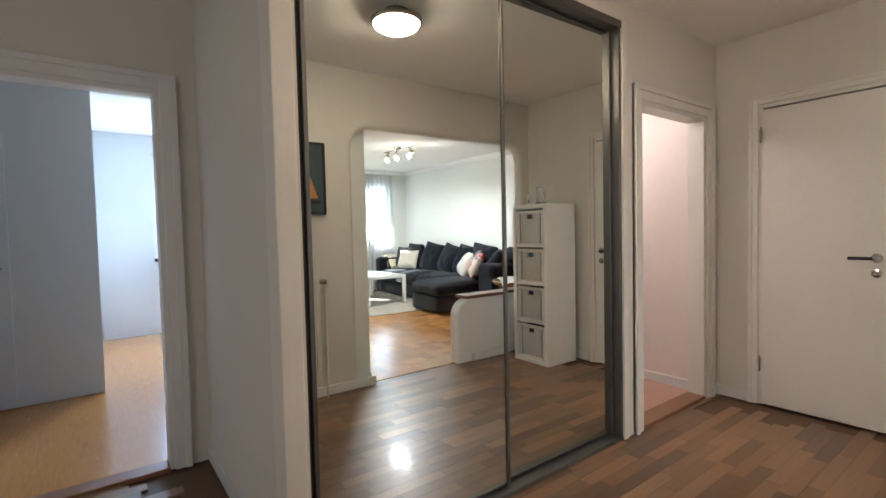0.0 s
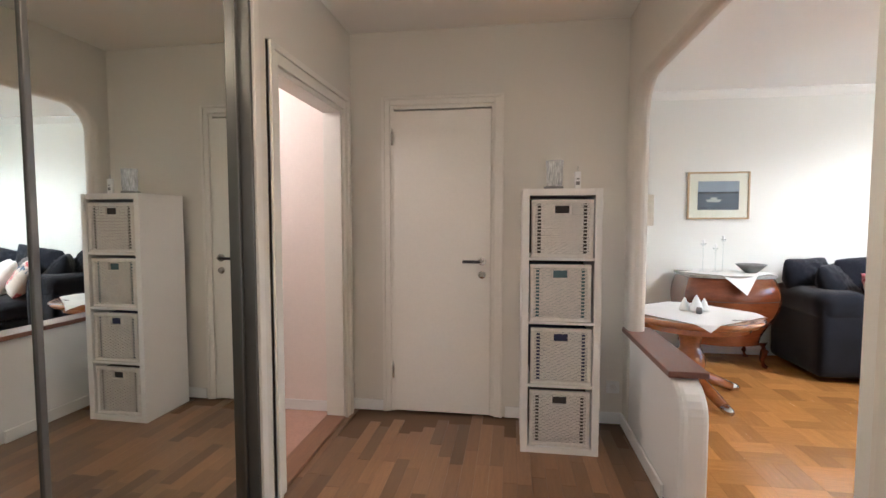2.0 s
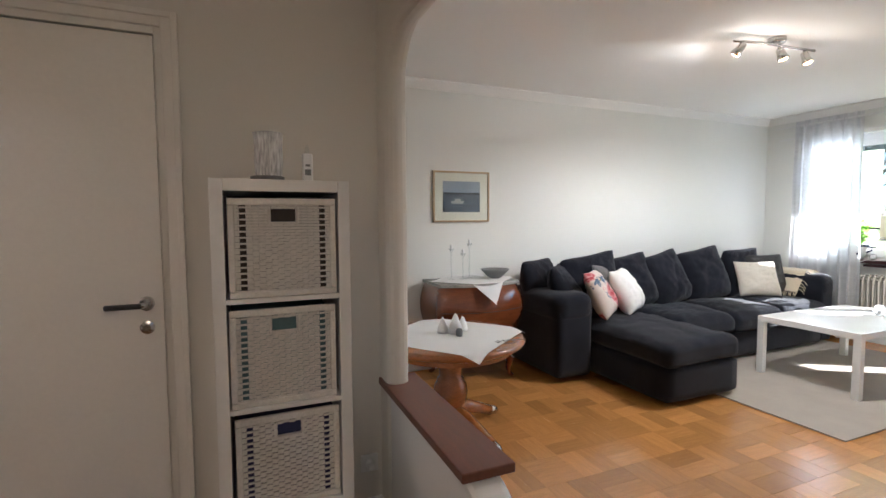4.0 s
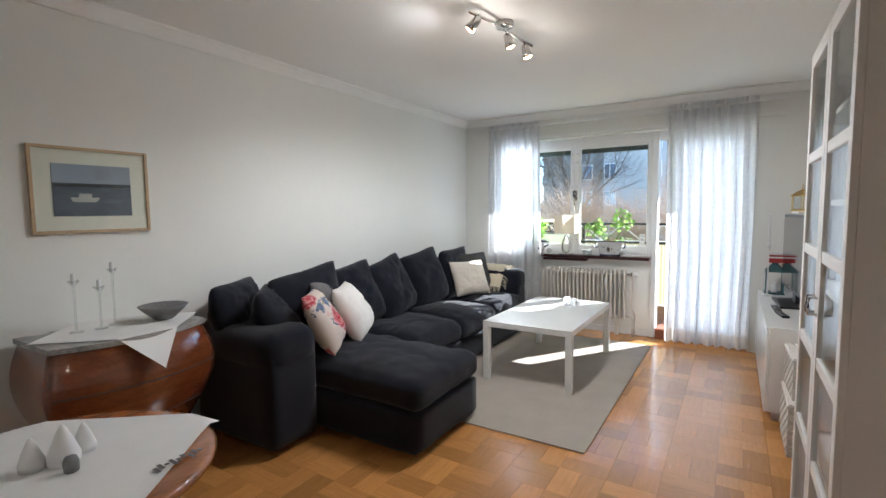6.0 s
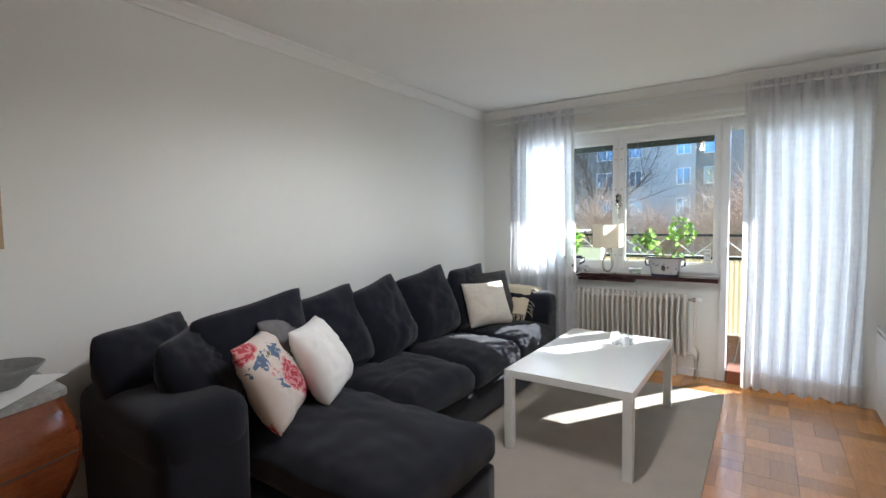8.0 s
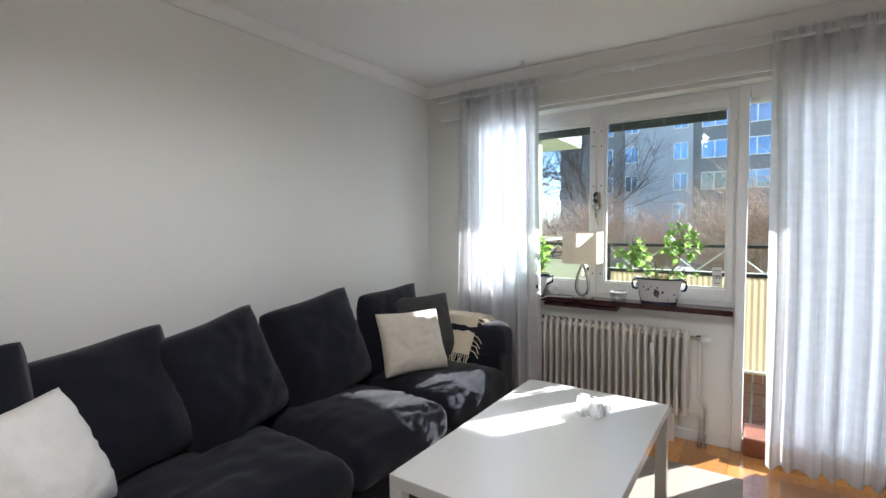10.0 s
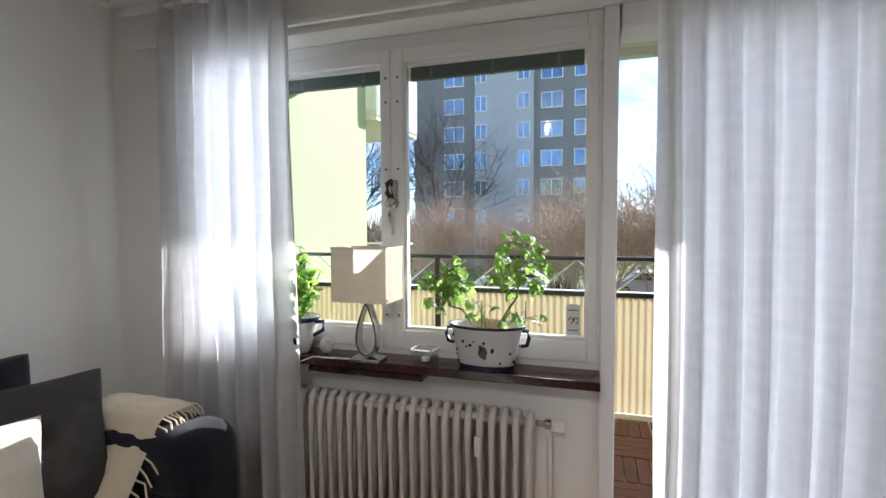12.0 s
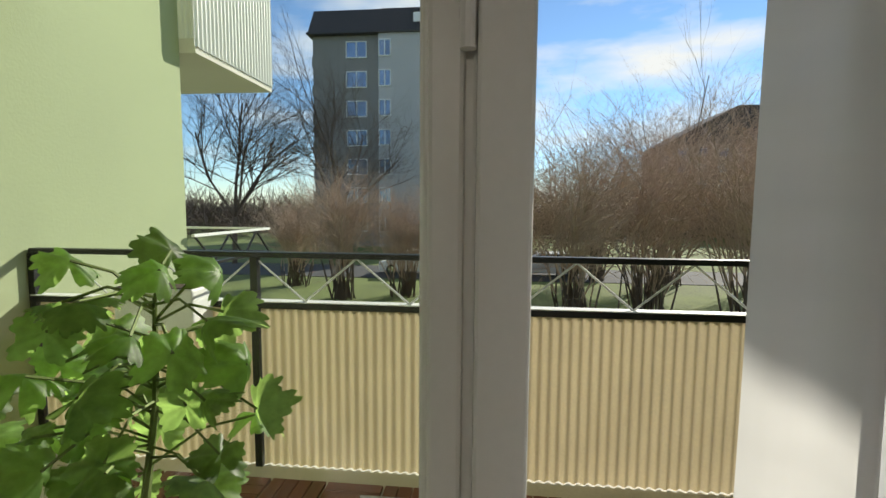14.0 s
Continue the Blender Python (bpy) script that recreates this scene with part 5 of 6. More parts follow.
st = part("sticker", boxes((-0.033, -0.0325, 0.072, 0.125, 0.155, 0.275)), M_WHITE, win, "small white alarm sticker")
for sy in (0.088, 0.107):
    part("sticker_mark", tube(bmesh.new(), [(-0.0338, sy + 0.008 * math.cos(a * 0.7), 0.213 + 0.011 * math.sin(a * 0.7)) for a in range(8)], 0.0019, 5), M_BLACK, st, "dark curved mark")
part("sticker_dot", boxes((-0.0342, -0.0335, 0.095, 0.101, 0.208, 0.22)), M_RED, st, "small red mark")
part("sticker_line", boxes((-0.0342, -0.0335, 0.08, 0.117, 0.25, 0.255), (-0.0342, -0.0335, 0.08, 0.117, 0.172, 0.176)), M_STONE, st)

structure("balcony_door_frame", boxes((7.10, 7.27, 4.376, 4.43, 0.0, 2.235), (7.10, 7.27, 3.52, 3.58, 0.0, 2.235), (7.10, 7.27, 3.58, 4.368, 2.15, 2.235), r=0.004), M_WHITE, "white frame of the open balcony doorway")
structure("threshold_balcony", boxes((7.06, 7.34, 3.58, 4.368, -0.1, 0.11), r=0.012), material("red_threshold_wood", (0.27, 0.09, 0.045), 0.4, vary=0.15, scale=5, stretch=(8, 1, 8)), "red-brown wooden balcony threshold")
structure("window_sill", boxes((6.975, 7.13, 4.43, 6.22, 0.855, 0.89), r=0.004), M_SILL, "dark red marble window sill")
structure("sill_bracket", boxes((7.0, 7.10, 5.10, 5.62, 0.82, 0.845), r=0.003), M_SILL, "dark wooden pull-out board under the sill")
single("sill_knob", lathe(bmesh.new(), [(0.004, 0), (0.004, 0.012), (0.009, 0.018), (0.006, 0.026)], seg=12), M_CHROME, "small metal knob under the sill", "knob").matrix_basis = pose(7.0, 5.36, 0.832, 0, -90, 0)

rad = thing("column_radiator", (7.045, 4.66, 0.0), "cream enamelled column radiator under the window sill", "radiator")
RIBS = 23
bm = bmesh.new()
for x in (-0.042, 0.042):
    tube(bm, [(x, 0, 0.19), (x, 0, 0.22), (x, 0, 0.66), (x * 0.8, 0, 0.70), (x * 0.3, 0, 0.722)], [0.013, 0.014, 0.014, 0.014, 0.012], 8)
tube(bm, [(-0.042, 0, 0.20), (0.042, 0, 0.20)], 0.015, 8)
tube(bm, [(-0.03, 0, 0.715), (0.0, 0, 0.726), (0.03, 0, 0.715)], 0.014, 8)
box(bm, -0.04, 0.04, -0.006, 0.006, 0.21, 0.70)
rib = mesh_of("rib", bm, M_RADIATOR, True)
for k in range(RIBS):
    piece("rib", rib, rad, pose(0, 0.022 + k * 0.0465, 0))
part("header_pipe", rod(bmesh.new(), (0, 0.0, 0.69), (0, 1.06, 0.69), 0.018), M_RADIATOR, rad, smooth=True)
part("header_pipe", rod(bmesh.new(), (0, 0.0, 0.21), (0, 1.06, 0.21), 0.018), M_RADIATOR, rad, smooth=True)
vl = part("valve", lathe(bmesh.new(), [(0.012, 0), (0.012, 0.03), (0.02, 0.035), (0.022, 0.055), (0.016, 0.06)], seg=14), M_CHROME, rad, spot=pose(0, 0.0, 0.69, 90), smooth=True)
part("thermostat_head", lathe(bmesh.new(), [(0.02, 0), (0.024, 0.01), (0.024, 0.045), (0.014, 0.052)], seg=16), M_WHITE, rad, "white thermostat head", smooth=True, spot=pose(-0.0, -0.06, 0.69, 90))
part("pipe", tube(bmesh.new(), [(0, -0.045, 0.68), (0, -0.05, 0.62), (0, -0.05, 0.30), (0, -0.085, 0.24), (0, -0.085, 0.0)], 0.010), M_RADIATOR, rad, smooth=True)
part("pipe", tube(bmesh.new(), [(0, 0.0, 0.21), (0, -0.045, 0.21), (0, -0.06, 0.18), (0, -0.06, 0.0)], 0.010), M_RADIATOR, rad, smooth=True)
part("meter", boxes((-0.075, -0.056, 0.20, 0.225, 0.56, 0.64), r=0.004), M_WHITE, rad, "small white heat meter")
for y in (0.1, 0.95):
    part("foot", boxes((-0.02, 0.02, y - 0.02, y + 0.02, 0.0, 0.19), r=0.004), M_RADIATOR, rad)

# curtain rails and curtains
for z, x in ((2.395, 6.925), (2.26, 6.965)):
    structure("curtain_rail", boxes((x - 0.012, x + 0.012, 3.30, 6.50, z, z + 0.018), (x + 0.012, XW + 0.002, 3.6, 3.62, z + 0.002, z + 0.016), (x + 0.012, XW + 0.002, 5.0, 5.02, z + 0.002, z + 0.016), (x + 0.012, XW + 0.002, 6.3, 6.32, z + 0.002, z + 0.016), r=0.002), M_WHITE, "thin white curtain rail")


def curtain(y0, y1, z0, z1, folds, seed, flare):
    def fn(u, v):
        z = z0 + (z1 - z0) * v
        low = 1 - v
        a = 2 * math.pi * folds * (u + 0.012 * math.sin(5 * v + seed)) + 0.9 * noise.noise(Vector((u * 5 + seed, v * 0.7, 0)))
        amp = 0.022 + 0.020 * low + 0.012 * noise.noise(Vector((u * 4, seed, v)))
        y = y0 + (y1 - y0) * u + flare * low * (0.5 - u) * 2 + 0.010 * math.sin(a * 0.5) * low
        x = 6.925 + amp * math.sin(a) + 0.006 * math.sin(a * 2.7 + seed) * (0.6 + low) + 0.010 * noise.noise(Vector((u * 22, v * 5, seed)))
        if v > 0.955:
            x = 6.925 + amp * math.sin(a) * 0.6 + 0.008 * math.sin(a * 3)
            z += 0.010 * noise.noise(Vector((u * 40, seed, 1.0))) * (v - 0.955) / 0.045
        return (x, y, z)
    return fn


for y0, y1, folds, seed, flare, label in ((5.63, 6.30, 7, 1.0, -0.02, "sheer white cotton curtain gathered beside the window"), (3.50, 4.275, 8, 6.0, 0.018, "sheer white cotton curtain drawn across the balcony doorway")):
    cu = thing("curtain", ((6.925), (y0 + y1) / 2, 2.40), label, "curtain", "sheer curtains")
    full = sheet(curtain(y0, y1, 0.16, 2.455, folds, seed, flare), 150, 40)
    full.transform(Matrix.Translation((-6.925, -(y0 + y1) / 2, -2.40)))
    part("cloth", full, M_CURTAIN, cu, smooth=True)
    fn0 = curtain(y0, y1, 0.16, 2.455, folds, seed, flare)
    hem = sheet(lambda u, v: (lambda p: (p[0], p[1], 0.03 + 0.13 * v))(fn0(u, 0.0)), 150, 3)
    hem.transform(Matrix.Translation((-6.925, -(y0 + y1) / 2, -2.40)))
    part("hem", hem, M_HEM, cu, "doubled hem", smooth=True)

# ---- on the sill ----
SZ = 0.89
tl = thing("table_lamp", (7.0, 5.335, SZ), "table lamp with a pale box shade and open steel base", "table lamp", rz=0)
part("base_plate", boxes((-0.045, 0.045, -0.065, 0.065, 0, 0.014), r=0.003), M_CHROME, tl)
loop = []
for k in range(25):
    a = 2 * math.pi * k / 24
    t = (1 - math.cos(a)) / 2
    loop.append((0, 0.062 * math.sin(a) * (1 - 0.72 * t ** 1.3), 0.016 + 0.225 * t))
bm = bmesh.new()
rings = []
for k, p in enumerate(loop[:-1]):
    q = Vector((0, p[1] * 0.80, 0.128 + (p[2] - 0.128) * 0.90))
    rings.append([bm.verts.new((sx * 0.022, v[1], v[2])) for sx in (-1, 1) for v in (Vector(p), q)])
for k in range(24):
    a, b = rings[k], rings[(k + 1) % 24]
    for i, j in ((0, 1), (1, 3), (3, 2), (2, 0)):
        bm.faces.new((a[i], a[j], b[j], b[i]))
bmesh.ops.recalc_face_normals(bm, faces=bm.faces[:])
part("steel_loop", bm, M_CHROME, tl, "teardrop loop of polished steel", smooth=False)
part("neck", rod(bmesh.new(), (0, 0, 0.235), (0, 0, 0.30), 0.007), M_CHROME, tl)
SQ = [(-0.085, -0.118), (0.085, -0.118), (0.085, 0.118), (-0.085, 0.118)]
bm = bmesh.new()
for (ax, ay), (bx_, by) in zip(SQ, SQ[1:] + SQ[:1]):
    vs = [bm.verts.new((ax, ay, 0.248)), bm.verts.new((bx_, by, 0.248)), bm.verts.new((bx_, by, 0.465)), bm.verts.new((ax, ay, 0.465))]
    bm.faces.new(vs)
part("shade", bm, M_SHADE, tl, "pale linen box shade")
part("shade_rim", boxes((-0.087, -0.083, -0.12, 0.12, 0.461, 0.467), (0.083, 0.087, -0.12, 0.12, 0.461, 0.467), (-0.083, 0.083, -0.12, -0.116, 0.461, 0.467), (-0.083, 0.083, 0.116, 0.12, 0.461, 0.467)), M_CREAMPIL, tl)
part("cord", tube(bmesh.new(), [(-0.02, 0.06, 0.006), (-0.028, 0.16, 0.004), (-0.03, 0.24, 0.004), (-0.034, 0.30, -0.02)], 0.0025, 6), M_WHITE, tl)

single("glass_disc", lathe(bmesh.new(), [(0.004, 0), (0.030, 0.004), (0.034, 0.009), (0.030, 0.014), (0.004, 0.018)], seg=24), M_PRESSED, "round clear glass ornament on the sill", "ornament", smooth=True).matrix_basis = pose(7.06, 5.56, SZ + 0.034, 0, -82, 0)
gp = thing("glass_candle_cup", (7.025, 5.095, SZ), "square clear glass candle cup on the sill", "candle holder")
part("cup", lathe(bmesh.new(), [(0.055, 0), (0.064, 0.062), (0.060, 0.062), (0.050, 0.010)], seg=4, close=False), M_GLASSWARE, gp, spot=pose(0, 0, 0, 0, 0, 40))
part("candle", lathe(bmesh.new(), [(0.017, 0.011), (0.017, 0.024), (0.004, 0.027)], seg=14), M_WHITE, gp)
part("rim", lathe(bmesh.new(), [(0.065, 0.060), (0.064, 0.066), (0.059, 0.062)], seg=4, close=False), M_PRESSED, gp, spot=pose(0, 0, 0, 0, 0, 40))


def leaf_mesh(name, size, lobes, mat, cup, seed=0.0):
    """A round leaf with shallow lobes, scalloped edge, pleats along the veins and a drooping rim."""
    bm = bmesh.new()
    n = 60
    c = bm.verts.new((0, 0, 0))
    rings = [[], [], []]
    for k in range(n):
        a = -math.pi + 2 * math.pi * (k + 0.5) / n
        notch = max(0.0, 1 - abs(abs(a) - math.pi) / 0.45)
        r = size * (0.70 + 0.30 * abs(math.cos(lobes * a / 2)) ** 0.7 - 0.55 * notch)
        r *= 1 + 0.085 * math.cos(lobes * 4 * a) + 0.08 * math.sin(a + seed)
        for g, f in zip(rings, (0.4, 0.75, 1.0)):
            q = f * r / size
            z = -cup * q ** 2 * (1 + 0.5 * math.sin(2 * a + seed)) - 0.16 * size * q * (1 - abs(math.cos(lobes * a / 2))) + 0.10 * size * q * q * math.sin(7 * a + 2 * seed)
            g.append(bm.verts.new((f * r * math.cos(a), f * r * math.sin(a), z)))
    for k in range(n):
        j = (k + 1) % n
        bm.faces.new((c, rings[0][k], rings[0][j]))
        bm.faces.new((rings[0][k], rings[1][k], rings[1][j], rings[0][j]))
        bm.faces.new((rings[1][k], rings[2][k], rings[2][j], rings[1][j]))
    return mesh_of(name, bm, mat, True)


# leaf cloth lets light through
for mt in (M_LEAF, M_LEAF2):
    n, l = mt.node_tree.nodes, mt.node_tree.links
    tr = n.new("ShaderNodeBsdfTranslucent")
    mx = n.new("ShaderNodeMixShader")
    mx.inputs[0].default_value = 0.48
    pr = n["Principled BSDF"]
    src = pr.inputs["Base Color"].links[0].from_socket
    hs = n.new("ShaderNodeHueSaturation")
    hs.inputs["Hue"].default_value = 0.472
    hs.inputs["Value"].default_value = 6.6
    l.new(src, hs.inputs["Color"])
    l.new(hs.outputs["Color"], tr.inputs["Color"])
    l.new(pr.outputs[0], mx.inputs[1])
    l.new(tr.outputs[0], mx.inputs[2])
    l.new(mx.outputs[0], n["Material Output"].inputs["Surface"])

pot = thing("geranium_pot", (7.045, 4.85, SZ), "oval blue and white china pot with a leafy geranium", "potted plant")
part("pot", lathe(bmesh.new(), [(0.095, 0.0), (0.105, 0.006), (0.115, 0.03), (0.128, 0.10), (0.135, 0.145), (0.148, 0.158), (0.15, 0.170), (0.138, 0.170), (0.128, 0.15), (0.12, 0.12)], seg=44, sx=0.58, sy=1.0), M_CHINA, pot, "white china body", smooth=True)
part("rim_band", lathe(bmesh.new(), [(0.151, 0.160), (0.1525, 0.165), (0.151, 0.171)], seg=44, sx=0.58, sy=1.0, close=False), M_BLUE, pot, "blue rim band")
part("foot_band", lathe(bmesh.new(), [(0.107, 0.0), (0.1085, 0.006), (0.114, 0.02)], seg=44, sx=0.585, sy=1.005, close=False), M_BLUE, pot, "blue foot band")
part("soil", lathe(bmesh.new(), [(0.122, 0.135), (0.122, 0.14), (0.06, 0.15), (0.004, 0.152)], seg=30, sx=0.58, sy=1.0), M_SOIL, pot)
for s in (-1, 1):
    part("handle", tube(bmesh.new(), [(0, s * 0.138, 0.15), (0, s * 0.158, 0.15), (0, s * 0.164, 0.125), (0, s * 0.155, 0.095), (0, s * 0.132, 0.09)], 0.008), M_BLUE, pot, "dark blue scroll handle", smooth=True)
rng = random.Random(12)
for k in range(22):
    a = radians(rng.uniform(100, 260))
    v = rng.uniform(0.03, 0.13)
    r = 0.112 + 0.17 * v
    bm = bmesh.new()
    s = rng.uniform(0.004, 0.008)
    lathe(bm, [(s, 0), (s * 0.9, 0.0012), (s * 0.3, 0.002)], seg=7)
    part("painted_flower", bm, M_BLUE, pot, spot=pose(0.58 * r * 1.03 * math.cos(a), r * 1.03 * math.sin(a), v, 0, -90, math.degrees(math.atan2(math.sin(a), math.cos(a) / 0.58)) - 180))
part("painted_crest", lathe(bmesh.new(), [(0.018, 0), (0.017, 0.0015), (0.008, 0.002), (0.007, 0.0025)], seg=18, sx=1.3), material("crest_paint", (0.09, 0.05, 0.035), 0.3, vary=0.5, scale=60), pot, "dark brown painted crest", spot=pose(-0.0765, 0.0, 0.075, 0, -96, 0))

LEAVES = [leaf_mesh("leaf", 0.028, 5, M_LEAF, 0.020, 0.4), leaf_mesh("leaf", 0.025, 5, M_LEAF, 0.022, 1.9), leaf_mesh("leaf", 0.033, 5, M_LEAF, 0.017, 3.3), leaf_mesh("leaf", 0.024, 5, M_LEAF, 0.004, 5.0)]
tips = []
for sy, sz, n_leaf, spread in ((0.165, 0.375, 34, 0.105), (-0.13, 0.45, 44, 0.105), (-0.15, 0.235, 5, 0.08), (0.02, 0.23, 5, 0.07)):
    stem = [(0.0, sy * 0.25, 0.14), (0.01, sy * 0.6, 0.20 + 0.02), (-0.005, sy * 0.9, sz * 0.62), (0.0, sy, sz * 0.85), (0.005, sy, sz + 0.03)]
    part("stalk", tube(bmesh.new(), stem, [0.006, 0.005, 0.0045, 0.0035, 0.002], 6), M_STEM, pot, "thin green stalk")
    for k in range(n_leaf):
        t = rng.uniform(0.58, 1.0)
        i = min(3, int(t * 4))
        f = t * 4 - i
        base = Vector(stem[i]).lerp(Vector(stem[i + 1]), f)
        a = rng.uniform(0, 2 * math.pi)
        reach = spread * rng.uniform(0.45, 1.0)
        tip = base + Vector((0.8 * reach * math.cos(a), reach * math.sin(a), rng.uniform(-0.05, 0.055)))
        tip.x = max(-0.13, min(0.045, tip.x))
        tip.z = max(0.17, tip.z)
        part("leaf_stalk", tube(bmesh.new(), [base, (base + tip) / 2 + Vector((0, 0, 0.012)), tip], 0.0014, 4), M_STEM, pot)
        tips.append((tip, a))
for k, (tip, a) in enumerate(tips):
    s = rng.uniform(0.75, 1.15)
    me = LEAVES[k % 4]
    m4 = Matrix.Translation(tip) @ Euler((radians(rng.gauss(0, 24)), radians(rng.gauss(-38, 24)), rng.uniform(-0.9, 0.9) + (0 if k % 4 else 2.6))).to_matrix().to_4x4() @ Matrix.Diagonal((s, s, s, 1))
    piece("leaf", me, pot, m4)
M_STRAW = material("dry_straw", (0.42, 0.30, 0.14), 0.9, vary=0.2)
for k in range(26):
    a = rng.uniform(0, 6.28)
    p = Vector((0.05 * rng.uniform(-1, 1), 0.06 * rng.uniform(-1, 1), 0.15))
    part("dry_straw", tube(bmesh.new(), [p, p + Vector((0.012 * math.cos(a), 0.03 * math.sin(a), rng.uniform(0.02, 0.05)))], 0.002, 4), M_STRAW, pot, "dry straw-coloured stalk")

pot2 = thing("herb_pot", (7.04, 5.72, SZ), "white and blue china pot with a bushy green plant", "potted plant")
pot2.matrix_basis = pot2.matrix_basis @ Matrix.Diagonal((1.12, 1.28, 1.28, 1))
part("pot", lathe(bmesh.new(), [(0.06, 0), (0.065, 0.006), (0.08, 0.05), (0.092, 0.11), (0.098, 0.122), (0.09, 0.122), (0.075, 0.06)], seg=32, sx=0.8), M_CHINA, pot2, smooth=True)
part("blue_band", lathe(bmesh.new(), [(0.0935, 0.108), (0.0995, 0.12), (0.099, 0.1235)], seg=32, sx=0.8, close=False), M_BLUE, pot2)
for s in (-1, 1):
    part("handle", tube(bmesh.new(), [(0, s * 0.088, 0.105), (0, s * 0.12, 0.11), (0, s * 0.118, 0.08), (0, s * 0.08, 0.06)], 0.007), M_BLUE, pot2, "cobalt blue handle", smooth=True)
for k in range(5):
    part("painted_stroke", lathe(bmesh.new(), [(0.012, 0), (0.006, 0.0015)], seg=7), M_BLUE, pot2, spot=pose(-0.07, -0.05 + 0.024 * k, 0.05 + 0.012 * (k % 2), 0, -98, 0))
part("soil", lathe(bmesh.new(), [(0.082, 0.10), (0.004, 0.108)], seg=24, sx=0.8), M_SOIL, pot2)
leaf_h = leaf_mesh("leaf", 0.019, 3, M_LEAF2, 0.003)
bm = bmesh.new()
for k in range(75):
    a = rng.uniform(0, 6.28)
    e = rng.uniform(0.2, 1.0)
    tip = Vector((0.055 * e * math.cos(a), 0.12 * e * math.sin(a), 0.14 + rng.uniform(0.02, 0.26) * (1.1 - 0.5 * e)))
    tube(bm, [(0.2 * tip.x, 0.2 * tip.y, 0.10), tip], 0.0014, 4)
    piece("leaf", leaf_h, pot2, Matrix.Translation(tip) @ Euler((rng.uniform(-1, 1), rng.uniform(-1, 1), rng.uniform(0, 6.28))).to_matrix().to_4x4())
    q = Vector((0.2 * tip.x, 0.2 * tip.y, 0.10)).lerp(tip, 0.65) + Vector((rng.uniform(-.012, .012), rng.uniform(-.012, .012), 0))
    piece("leaf", leaf_h, pot2, Matrix.Translation(q) @ Euler((rng.uniform(-1, 1), rng.uniform(-1, 1), rng.uniform(0, 6.28))).to_matrix().to_4x4())
part("stalk", bm, M_STEM, pot2)
# ---- balcony ----
XF = 9.10
structure("balcony_slab", boxes((7.33, XF + 0.12, 2.8, 7.05, -0.25, -0.02)), M_CONCRETE, "concrete balcony slab")
structure("balcony_ceiling", boxes((7.33, XF + 0.06, 2.7, 7.05, 2.76, 2.92), (XF - 0.02, XF + 0.06, 2.7, 7.05, 2.70, 2.76)), M_CONCRETE, "pale painted underside of the balcony above")
structure("wall_outside", boxes((7.33, 7.40, 6.23, 7.06, -3, 9), (7.33, 7.40, -4, 3.52, -3, 9), (7.33, 7.40, 3.52, 6.23, 2.24, 9), (7.33, 7.40, 4.43, 6.23, -3, 0.86), (7.33, 7.40, 3.52, 4.43, -3, -0.07)), M_GREEN, "pale green rendered outer wall")
structure("wall_balcony_side", boxes((7.40, XF, 2.64, 2.76, -0.25, 2.76)), M_GREEN, "pale green side wall of the balcony")
structure("wall_green_wing", boxes((7.40, 10.50, 7.06, 14.0, -2.7, 12)), M_GREEN, "pale green rendered wing of the house")


def corrugated(u0, u1, z0, z1, pitch, depth):
    n = round((u1 - u0) / pitch * 6)
    def fn(u, v):
        return (depth * math.sin(u * n / 6 * 2 * math.pi), u0 + (u1 - u0) * u, z0 + (z1 - z0) * v)
    return sheet(fn, n, 1)


# the cream sheets let some sun through
cn, cl = M_CORR.node_tree.nodes, M_CORR.node_tree.links
ctr, cmx = cn.new("ShaderNodeBsdfTranslucent"), cn.new("ShaderNodeMixShader")
cmx.inputs[0].default_value = 0.24
cl.new(cn["Principled BSDF"].inputs["Base Color"].links[0].from_socket, ctr.inputs["Color"])
cl.new(cn["Principled BSDF"].outputs[0], cmx.inputs[1])
cl.new(ctr.outputs[0], cmx.inputs[2])
cl.new(cmx.outputs[0], cn["Material Output"].inputs["Surface"])
rail = thing("balcony_railing", (XF, 4.8, -0.065), "black iron balcony railing with cream corrugated sheets", "railing")
for k, (a, b) in enumerate(((-2.0, 0.9), (0.9, 2.24))):
    part("corrugated_panel", corrugated(a + 0.025, b - 0.025, 0.05, 0.955, 0.052, 0.010), M_CORR, rail, "cream corrugated sheet", smooth=True, spot=pose(0, 0, 0))
    part("post", boxes((-0.03, 0.01, b - 0.02, b + 0.02, 0.0, 1.235)), M_IRON, rail)
part("lower_rail", boxes((-0.03, 0.03, -2.0, 2.25, 0.955, 0.99), r=0.004), M_IRON, rail)
part("drip_edge", boxes((-0.036, 0.036, -2.0, 2.25, 0.991, 0.996)), M_CORRW, rail, "pale metal strip")
part("top_rail", boxes((-0.03, 0.03, -2.0, 2.25, 1.235, 1.265), r=0.004), M_IRON, rail)
step = 0.289
for k in range(14):
    a = -1.98 + k * step
    z = (0.995, 1.235) if k % 2 else (1.235, 0.995)
    part("lattice_rod", rod(bmesh.new(), (0.0, a, z[0]), (0.0, a + step, z[1]), 0.006, seg=6), M_CORRW, rail)
deck = mesh_of("deck_slat", boxes((-0.146, 0.146, -0.034, 0.034, 0, 0.018), r=0.0), M_DECK)
dk = thing("deck_tiles", (7.42, 3.16, -0.02), "red-brown wooden click tiles on the balcony floor", "floor tile", kind="structure")
